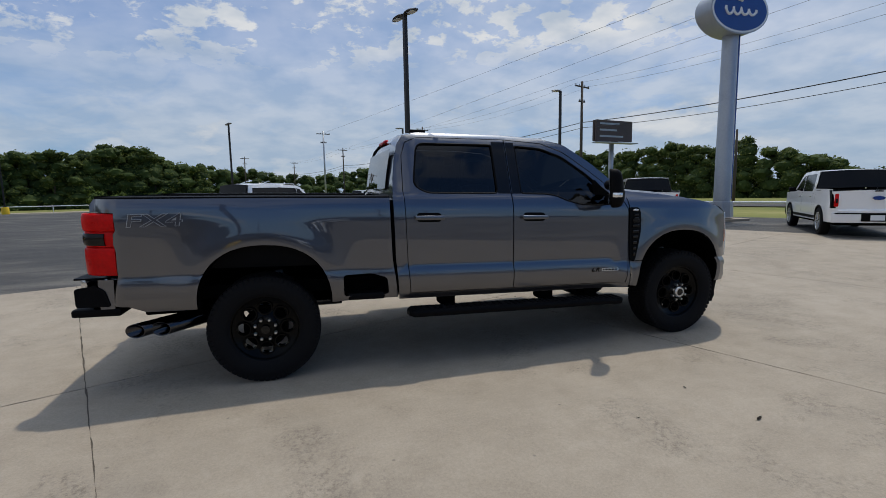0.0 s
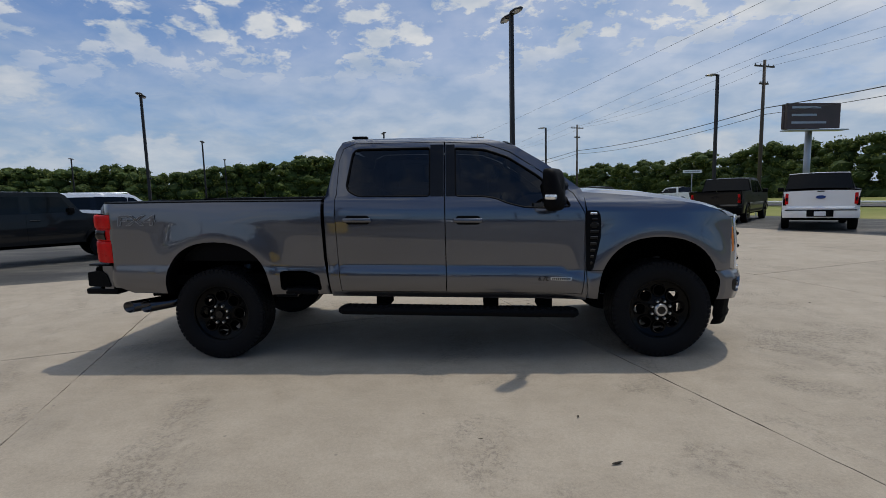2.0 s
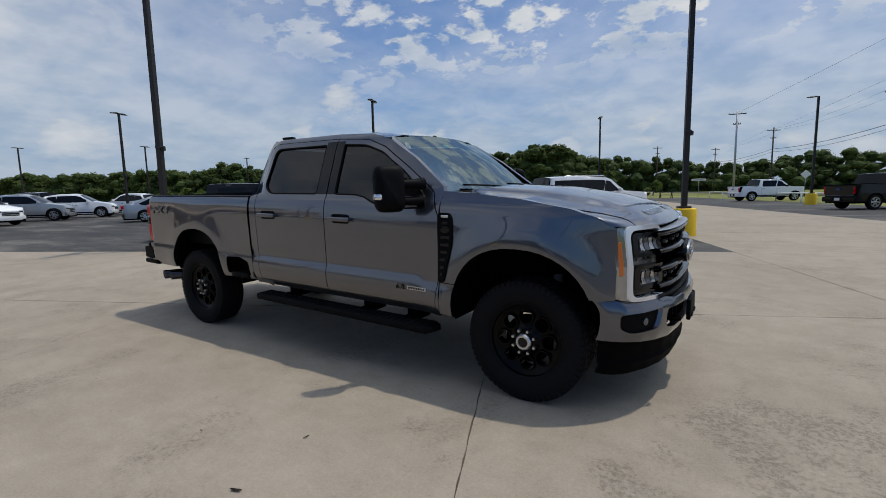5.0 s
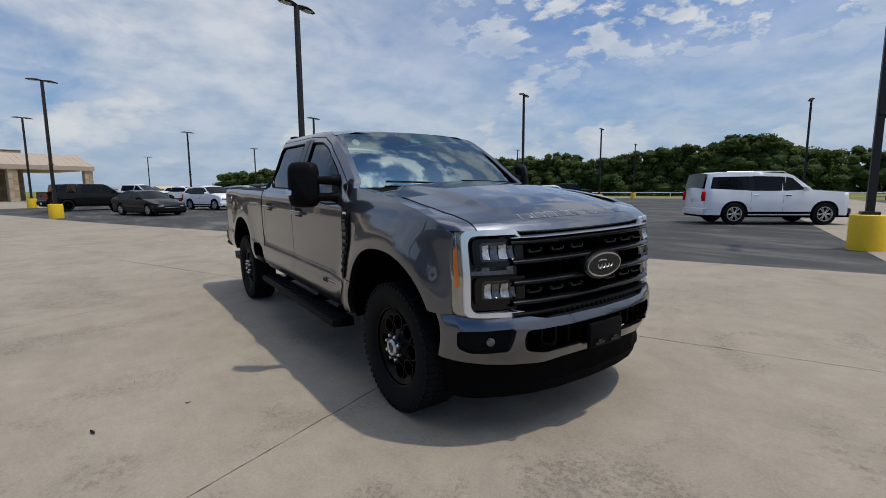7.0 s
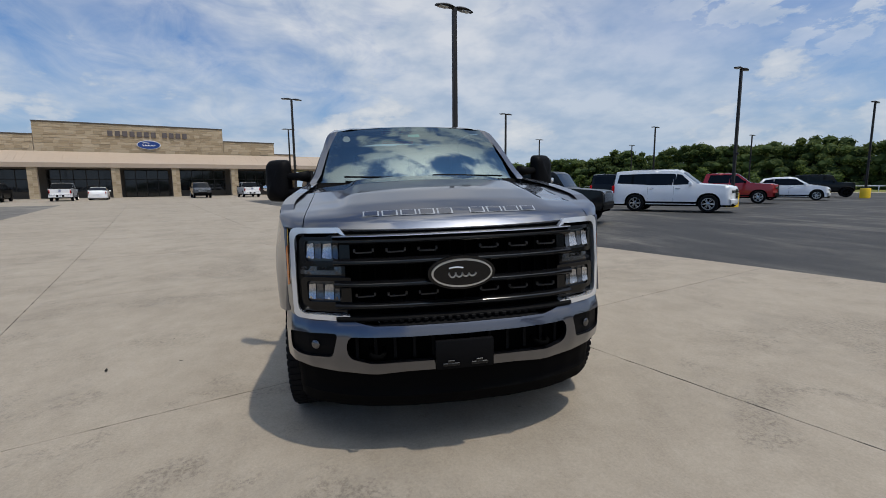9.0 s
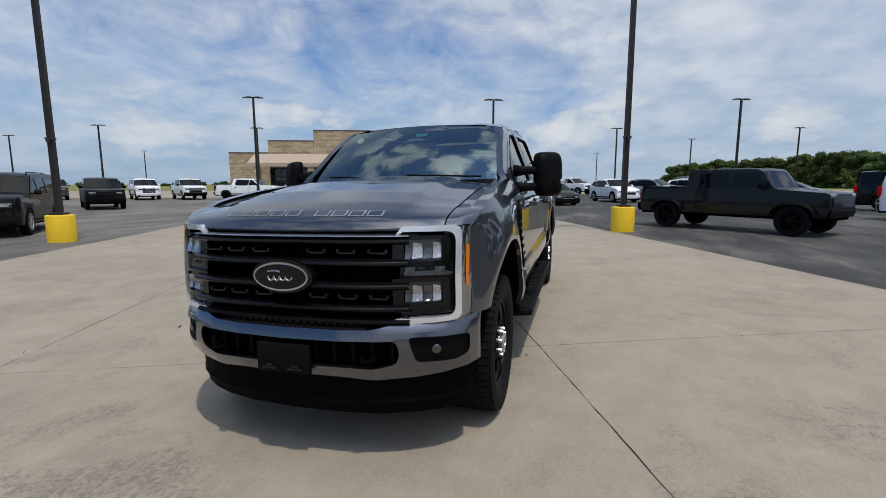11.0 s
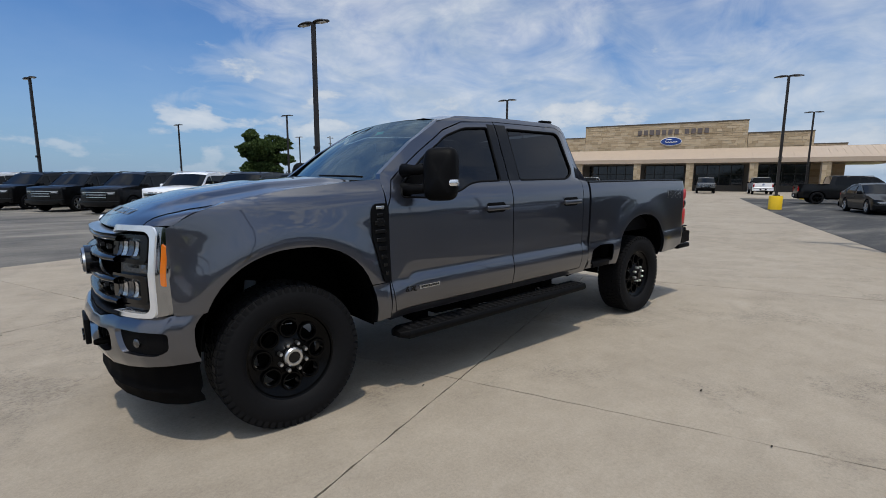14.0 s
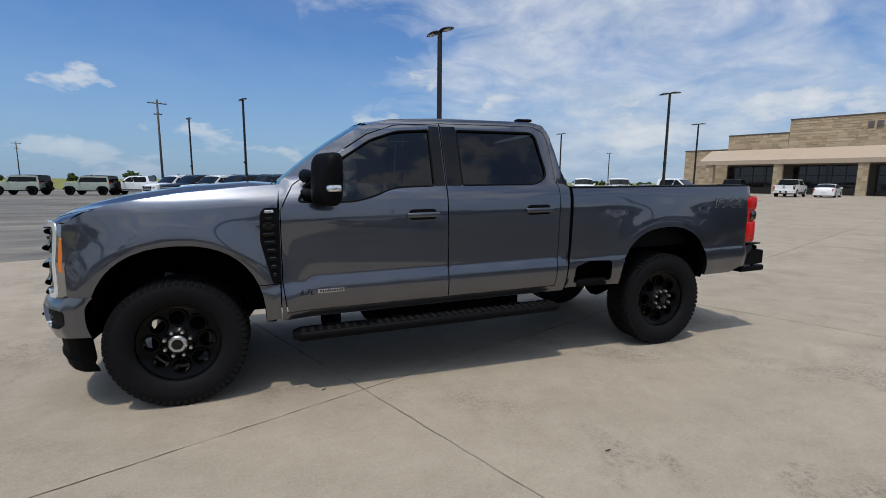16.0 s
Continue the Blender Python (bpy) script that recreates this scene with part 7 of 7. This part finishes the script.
fence_banner()


def picnic_table(x, y, rot):
    T = thing("picnic_table", "dark timber picnic table with benches", "picnic table", "picnic tables", at=pose(x, y, ground_z(x, y) - 0.05, 0, 0, rot))
    b = bmesh.new()
    box(b, -0.95, 0.95, -0.38, 0.38, 0.72, 0.76, 0.01)
    part("tabletop", b, M["timber"], T)
    for s in (1, -1):
        b = bmesh.new()
        box(b, -0.95, 0.95, s * 0.72 - 0.13, s * 0.72 + 0.13, 0.42, 0.46, 0.01)
        part("bench", b, M["timber"], T)
        b = bmesh.new()
        tube(b, [(s * 0.7, -0.75, 0), (s * 0.7, -0.2, 0.73)], 0.05, 6)
        tube(b, [(s * 0.7, 0.75, 0), (s * 0.7, 0.2, 0.73)], 0.05, 6)
        tube(b, [(s * 0.7, -0.8, 0.41), (s * 0.7, 0.8, 0.41)], 0.04, 6)
        part("leg_frame", b, M["timber"], T)


picnic_table(-9.0, 63.5, 20)
picnic_table(-6.0, 65.0, 15)


# ---------------------------------------------------------------- showroom
def showroom():
    FRONT = -80.0
    ox, oy = xy(FRONT, 0)
    base = ground_z(ox, oy)
    T = thing("showroom", "long low limestone car showroom with a tan canopy and stepped parapet", "building", at=pose(ox, oy, base, 0, 0, 22.5))
    rnd = random.Random(4)

    def blocks(name, y0, y1, z0, z1, x=0.0, label=""):
        """A stretch of wall faced with coursed stone."""
        core = bmesh.new()
        box(core, x - 0.6, x, y0, y1, z0, z1)
        w = part(name, core, M["stucco"], T, label)
        bm = bmesh.new()
        z = z0
        while z < z1 - 0.02:
            h = min(rnd.choice((0.28, 0.36, 0.45)), z1 - z)
            y = y0
            while y < y1 - 0.02:
                l = min(rnd.uniform(0.5, 1.4), y1 - y)
                d = rnd.uniform(0.02, 0.06)
                vs = [bm.verts.new(p) for p in ((x + 0.004, y + 0.01, z + 0.01), (x + 0.004, y + l - 0.01, z + 0.01), (x + 0.004, y + l - 0.01, z + h - 0.01), (x + 0.004, y + 0.01, z + h - 0.01))]
                ts = [bm.verts.new((x + d, v.co.y + (0.015 if k in (0, 3) else -0.015), v.co.z + (0.015 if k < 2 else -0.015))) for k, v in enumerate(vs)]
                bm.faces.new(ts)
                for k in range(4):
                    bm.faces.new((vs[k], vs[(k + 1) % 4], ts[(k + 1) % 4], ts[k]))
                y += l
            z += h
        st = part("stonework", bm, M["stone"], w)
        tagged(st, kind="stuff")
        c = bmesh.new()
        box(c, x - 0.65, x + 0.10, y0 - 0.03, y1 + 0.03, z1, z1 + 0.16, 0.02)
        part("coping", c, M["coping"], w)
        return w

    blocks("parapet", -15.0, 8.7, 6.2, 10.5, 0.0, "tall stone parapet over the entrance")
    blocks("parapet", -22.8, -15.05, 6.2, 8.7, -0.02, "stone parapet wing")
    blocks("parapet", 8.75, 16.7, 6.2, 8.6, -0.02, "stone parapet wing")
    blocks("end_wall", -31.5, -22.85, 0, 7.0, -6.0, "lower stone end block")
    blocks("end_wall", 16.75, 22.0, 0, 7.2, -7.0, "lower stone end block")
    b = bmesh.new()
    box(b, -42, -0.62, -22.8, 16.7, 0, 8.2)
    part("building_mass", b, M["stucco"], T)
    for y0, y1 in ((-31.5, -22.85), (16.75, 22.0)):
        b = bmesh.new()
        box(b, -40, -7.65, y0, y1, 0, 6.8)
        part("building_mass", b, M["stucco"], T)
    # canopy with a standing-seam roof
    b = bmesh.new()
    y0, y1 = -25.0, 26.5
    prism(b, [(0.3, 6.5), (5.2, 4.75), (5.2, 4.15), (4.9, 4.15), (4.9, 4.3), (0.3, 4.3)], "Y", y0, y1)
    part("canopy", b, M["roof_metal"], T, "tan metal canopy roof")
    for i in range(64):
        y = y0 + 0.4 + i * (y1 - y0 - 0.8) / 63
        b = bmesh.new()
        box(b, 0.3, 5.2, y - 0.012, y + 0.012, 0, 0.022)
        for v in b.verts:
            v.co.z += 6.5 - (v.co.x - 0.3) * 1.75 / 4.9
        part("roof_seam", b, M["roof_metal"], T)
    b = bmesh.new()
    box(b, -12, 0.35, 16.7, 26.5, 4.2, 6.5)
    part("canopy_return", b, M["roof_metal"], T)
    for y in (-23.5, -14.8, -5.9, 1.4, 9.4, 17.5, 25.8):
        b = bmesh.new()
        box(b, 4.1, 5.0, y - 0.5, y + 0.5, 0, 4.2)
        c = part("column", b, M["stucco"], T, "stone-faced canopy column")
        bm = bmesh.new()
        z = 0.0
        while z < 4.15:
            h = min(rnd.choice((0.25, 0.35)), 4.18 - z)
            for y2 in (-0.5, 0.0):
                box(bm, 4.95, 5.03 + rnd.uniform(0, 0.03), y + y2 + 0.01, y + y2 + 0.49, z + 0.01, z + h - 0.01)
            z += h
        st = tagged(part("stonework", bm, M["stone"], c), kind="stuff")
    # shop front
    for y0, y1 in ((-22.5, -15.6), (-14.0, -6.7), (-5.1, 0.6), (2.2, 8.6), (10.2, 16.5)):
        F = part("shop_window", bmesh.new(), M["shop_glass"], T, "dark glazed shop front")
        b = bmesh.new()
        box(b, -0.5, 0.02, y0, y1, 0.9 if y0 != -5.1 else 0.05, 3.9)
        part("pane_field", b, M["shop_glass"], F)
        n = max(2, round((y1 - y0) / 1.6))
        for i in range(n + 1):
            y = y0 + (y1 - y0) * i / n
            b = bmesh.new()
            box(b, -0.02, 0.09, y - 0.05, y + 0.05, 0.05, 3.95)
            part("mullion", b, M["frame_dark"], F)
        b = bmesh.new()
        box(b, -0.02, 0.09, y0, y1, 2.55, 2.65)
        part("transom", b, M["frame_dark"], F)
        if y0 != -5.1:
            b = bmesh.new()
            box(b, -0.02, 0.12, y0, y1, 0.0, 0.9)
            part("stall_riser", b, M["coping"], F)
        first = F.children[0]
        F.data = first.data
        bpy.data.objects.remove(first)
    b = bmesh.new()
    box(b, -0.6, -0.5, -22.8, 16.7, 0, 6.3)
    part("front_wall", b, M["coping"], T)
    # name over the entrance as plain bars, and a blank oval
    S = part("sign_lettering", bmesh.new(), M["letter"], T, "row of dark raised sign blocks")
    y = -6.6
    n = 0
    for w in [0.62] * 7 + [0.75] + [0.62] * 4:
        n += 1
        if n == 8:
            y += 0.55
            continue
        b = bmesh.new()
        box(b, 0.06, 0.16, y, y + w, 8.85, 9.65, 0.03)
        part("sign_block", b, M["letter"], S)
        y += w + 0.28
    first = S.children[0]
    S.data = first.data
    bpy.data.objects.remove(first)
    for a, c, x, mt, nm in ((1.55, 0.66, 0.16, "white_sign", "sign_rim"), (1.45, 0.57, 0.20, "blue_sign", "oval_sign")):
        b = bmesh.new()
        prism(b, ellipse(-1.6, 7.75, a, c, 48), "X", 0.02, x)
        part(nm, b, M[mt], T)
    b = bmesh.new()
    for g in ribbon():
        tube(b, [(0.205, -1.6 + 1.05 * p, 7.75 + 0.36 * q) for p, q in g], 0.05, 6)
    part("sign_bar", b, M["white_sign"], T)
    return T


showroom()


# ---------------------------------------------------------------- trees
def leaf_cloud(rng, crowns, per, size):
    """Many small leaf clumps gathered into crowns; crowns are rows of x, y, z, rx, rz."""
    cs = np.repeat(np.array(crowns), per, axis=0)
    n = len(cs)
    d = rng.normal(size=(n, 3))
    d /= np.linalg.norm(d, axis=1)[:, None]
    rad = rng.uniform(0.55, 1.0, n) ** 0.6
    # lumps: push shells in and out by a few lobes
    lob = 1 + 0.22 * np.sin(3.1 * d[:, 0] + 5 * cs[:, 0]) * np.cos(2.7 * d[:, 1] + 3 * cs[:, 1]) + 0.13 * np.sin(7 * d[:, 2] + cs[:, 0])
    c = cs[:, :3] + d * (rad * lob)[:, None] * np.stack([cs[:, 3], cs[:, 3], cs[:, 4]], 1)
    s = size * rng.uniform(0.5, 1.4, n)
    a = rng.normal(size=(n, 3))
    a /= np.linalg.norm(a, axis=1)[:, None]
    b = np.cross(a, rng.normal(size=(n, 3)))
    b /= np.linalg.norm(b, axis=1)[:, None] + 1e-9
    q = np.stack([c - a * s[:, None], c + b * s[:, None] * 0.6, c + a * s[:, None], c - b * s[:, None] * 0.6], 1).reshape(-1, 3)
    f = np.arange(len(q)).reshape(-1, 4)
    return q, f


def wood(name, label, crowns, stems, seed, per, size, mat):
    """A wood as one thing: stems, leaf clumps, and an inner mass with its shade put into a darker colour."""
    rng = np.random.default_rng(seed)
    st = bmesh.new()
    for x, y, h in stems:
        z0 = ground_z(x, y) - 0.3
        tube(st, [(x, y, z0), (x + 0.2, y, z0 + h * 0.5)], [0.20, 0.10], 6)
    ico = bmesh.new()
    bmesh.ops.create_icosphere(ico, subdivisions=2, radius=1.0)
    unit = np.array([v.co[:] for v in ico.verts])
    tri = np.array([[v.index for v in f.verts] for f in ico.faces])
    ico.free()
    # dark cores close the gaps; the crowns' inner shade is put into their colour
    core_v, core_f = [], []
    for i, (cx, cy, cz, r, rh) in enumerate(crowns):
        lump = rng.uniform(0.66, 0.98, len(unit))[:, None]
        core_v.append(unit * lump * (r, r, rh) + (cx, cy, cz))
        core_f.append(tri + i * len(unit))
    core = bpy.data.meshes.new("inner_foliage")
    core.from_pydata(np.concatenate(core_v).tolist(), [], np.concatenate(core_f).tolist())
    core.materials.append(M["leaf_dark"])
    q, f = leaf_cloud(rng, crowns, per, size)
    me = bpy.data.meshes.new(name)
    me.from_pydata(q.tolist(), [], f.tolist())
    me.materials.append(M[mat])
    T = thing(name, label, "woodland", kind="stuff")
    part("foliage", me, None, T)
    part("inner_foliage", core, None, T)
    part("trunks", st, M["bark"], T, smooth=True)
    return T


rt = random.Random(11)


def belt_of_trees(place, length, step, height, r):
    """Crowns stacked into an unbroken belt; height varies from tree to tree and along the belt."""
    crowns, stems = [], []
    n = int(length / step)
    lift = 0.0
    for i in range(n):
        if i % 4 == 0:
            lift = rt.uniform(-0.7, 0.7)
        a = i * step
        h = height(a) + lift + 0.5 * math.sin(a * 0.33) + rt.uniform(-0.3, 0.3)
        z = 0.5
        while z < h:
            k = z / h
            d = rt.uniform(-1.6, 1.2) + (0.9 if k > 0.6 else 0)
            x, y = place(a + rt.uniform(-0.7, 0.7) * step, d)
            rr = r * rt.uniform(0.6, 1.15) * (1 - 0.35 * k)
            crowns.append((x, y, ground_z(x, y) - 0.3 + min(z, h - rr * 0.7), rr, rr * rt.uniform(0.6, 0.85)))
            z += r * rt.uniform(0.55, 0.9)
        if i % 3 == 0:
            stems.append((*place(a, 0.0), h))
    return crowns, stems


c, t = belt_of_trees(lambda a, d: xy(-150 + a, 93 + d), 168, 1.15, lambda a: 8.2 + 2.4 * math.exp(-((a - 152) / 9) ** 2) - 0.012 * max(0, 90 - a), 1.85)
c1, t1 = belt_of_trees(lambda a, d: xy(-150 + a, 97.0 + d), 166, 1.3, lambda a: 8.4 + 2.6 * math.exp(-((a - 152) / 9) ** 2) - 0.012 * max(0, 90 - a), 2.0)
c2, t2 = belt_of_trees(lambda a, d: xy(16 + a, 150 + 2 * d), 100, 1.5, lambda a: 10.2 + 1.2 * math.sin(a * 0.11), 2.8)
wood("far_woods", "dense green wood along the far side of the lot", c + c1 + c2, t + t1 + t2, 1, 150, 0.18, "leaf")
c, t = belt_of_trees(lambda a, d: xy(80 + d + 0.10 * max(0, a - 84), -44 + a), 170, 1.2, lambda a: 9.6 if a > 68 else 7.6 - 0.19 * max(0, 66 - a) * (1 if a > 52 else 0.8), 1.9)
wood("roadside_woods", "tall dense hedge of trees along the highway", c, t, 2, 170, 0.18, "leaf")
c, t = [], []
for i in range(34):
    x, y = xy(-80 + i * 3.2 + rt.uniform(-1, 1), 87 + rt.uniform(-2, 2))
    if rt.random() < 0.6:
        h = rt.uniform(2.4, 4.2)
        for j in range(5):
            rr = rt.uniform(0.5, 0.9)
            c.append((x + rt.uniform(-0.9, 0.9), y + rt.uniform(-0.9, 0.9), ground_z(x, y) + h * (0.2 + 0.16 * j), rr, rr * 0.8))
        t.append((x, y, h))
wood("scrub", "lighter green young trees before the wood", c, t, 3, 110, 0.17, "leaf_light")
c, t = [], []
for i in range(62):
    a = radians(114 + i * 2.4 + rt.uniform(-0.8, 0.8))
    d, h, w = rt.uniform(240, 420), rt.uniform(3.0, 6.5), rt.uniform(4, 9)
    x, y = d * -math.sin(a), d * math.cos(a)
    for j in range(7):
        rr = rt.uniform(1.2, 2.4)
        c.append((x + rt.uniform(-w, w) * 0.6, y + rt.uniform(-w, w) * 0.6, rt.uniform(0.3, max(0.5, h - rr)), rr, rr * 0.8))
wood("far_bushes", "scattered dark bushes on the flat horizon", c, [(x, y, 1.0) for x, y, *_ in c[::7]], 4, 60, 0.6, "leaf_dark")


def oak(x, y, h, w, seed):
    """A spreading tree: tapered trunk, limbs, crown of clumps with gaps."""
    rng = np.random.default_rng(seed)
    T = thing("tree", "dark spreading oak standing alone behind the parked cars", "tree", at=pose(x, y, ground_z(x, y) - 0.1))
    b = bmesh.new()
    tube(b, [(0, 0, 0), (0.1, 0, h * 0.2), (0.15, 0.1, h * 0.42)], [0.42, 0.32, 0.24], 10)
    crowns = []
    for i in range(34):
        a = i * 2.4
        k = math.sqrt(rng.uniform(0.0, 1.0))
        lean = 0.75 + 0.35 * math.cos(a - 2.8)
        e = Vector((w * k * lean * math.cos(a) - 0.3, w * k * lean * math.sin(a), h * rng.uniform(0.26, 0.86 - 0.06 * k)))
        tube(b, [(0.12, 0.05, h * 0.30), (e.x * 0.5, e.y * 0.5, e.z * 0.8), tuple(e)], [0.16, 0.09, 0.03], 6)
        crowns.append((e.x, e.y, e.z, w * rng.uniform(0.18, 0.42), h * rng.uniform(0.05, 0.11)))
    part("trunk", b, M["bark"], T, smooth=True)
    q, f = leaf_cloud(rng, crowns, 900, 0.17)
    me = bpy.data.meshes.new("crown")
    me.from_pydata(q.tolist(), [], f.tolist())
    me.materials.append(M["leaf_dark"])
    part("crown", me, None, T)


oak(-18.6, -64.0, 9.2, 4.0, 8)

# far sheds on the horizon behind the sedans
for x, y, w, h, rot in ((-200, 20, 18, 3.2, 10), (-250, 60, 30, 3.8, 5), (-210, 40, 12, 2.8, 20), (-260, -10, 24, 3.4, 0)):
    b = bmesh.new()
    box(b, -6, 6, -w / 2, w / 2, 0, h * 0.7)
    prism(b, [(-6.3, h * 0.7), (6.3, h * 0.7), (0, h)], "Y", -w / 2 - 0.3, w / 2 + 0.3)
    tagged(part("far_shed", b, M["stucco"] if w < 20 else M["steel"], at=pose(x, y, 0, 0, 0, rot)), "pale low metal shed on the horizon", "building", "sheds on the horizon")

# ---------------------------------------------------------------- small things on the drive
for x, y, r, rot in ((1.155, -2.645, 0.022, 20), (1.06, -2.105, 0.012, 80), (-0.35, 2.35, 0.012, 0), (2.15, -3.4, 0.012, 40), (0.4, -2.4, 0.008, 0), (1.10, 1.02, 0.012, 30), (0.1, 2.9, 0.010, 10), (3.6, -2.6, 0.010, 70), (4.6, 0.9, 0.014, 15)):
    b = bmesh.new()
    rows = [[(r * 1.6 * (i - 2) / 2, r * 0.5 * j * (1 - ((i - 2) / 2) ** 2 * 0.9), 0.006 + r * 0.25 * abs(i - 2) / 2 + 0.003 * abs(j)) for j in (-1, 0, 1)] for i in range(5)]
    skin(b, rows)
    bmesh.ops.solidify(b, geom=b.faces[:], thickness=0.0015)
    tagged(part("dry_leaf", b, M["dry_leaf"], at=pose(x, y, ground_z(x, y) - 0.002, 0, 0, rot)), "small curled dark dry leaf on the concrete", "leaf", "leaves on the drive")

# ---------------------------------------------------------------- concrete slabs, one by one
def slab(u0, u1, v0, v1, gap=0.0045):
    bm = bmesh.new()
    nu, nv = 44, 44
    us = [u0 + gap + (u1 - u0 - 2 * gap) * i / nu for i in range(nu + 1)]
    vs = [v0 + gap + (v1 - v0 - 2 * gap) * j / nv for j in range(nv + 1)]
    rnd = random.Random(int(u0 * 31 + v0 * 17))
    lift = rnd.uniform(-0.0015, 0.0015)
    top = []
    for i, a in enumerate(us):
        row = []
        for j, b in enumerate(vs):
            # worn, slightly wandering edges
            da = rnd.uniform(-0.006, 0.004) if i in (0, nu) else 0
            db = rnd.uniform(-0.006, 0.004) if j in (0, nv) else 0
            x, y = xy(a + da, b + db)
            row.append((x, y, ground_z(x, y) + lift))
        top.append(row)
    grid = skin(bm, top)
    loop = grid[0] + [r[-1] for r in grid[1:]] + grid[-1][-2::-1] + [r[0] for r in grid[-2:0:-1]]
    low = [bm.verts.new((v.co.x, v.co.y, v.co.z - 0.012)) for v in loop]
    for i in range(len(loop)):
        bm.faces.new((loop[i], loop[(i + 1) % len(loop)], low[(i + 1) % len(loop)], low[i]))
    return bm


U_JOINTS = [1.18 + 4.6 * i for i in range(-12, 3)] + [EDGE_E]
V_JOINTS = [EDGE_S, -3.9, 0.70, EDGE_N]
for u0, u1 in zip([-58] + U_JOINTS, U_JOINTS):
    if u1 - u0 < 0.3:
        continue
    for v0, v1 in zip(V_JOINTS, V_JOINTS[1:]):
        part("slab", slab(u0, u1, v0, v1), M["concrete"], pavement)
for u0, u1 in ((CORNER, 10.38), (10.38, EDGE_E)):
    for i in range(4):
        v0 = EDGE_N + (24 - EDGE_N) * i / 4
        part("slab", slab(u0, u1, v0, v0 + (24 - EDGE_N) / 4), M["concrete"], pavement)
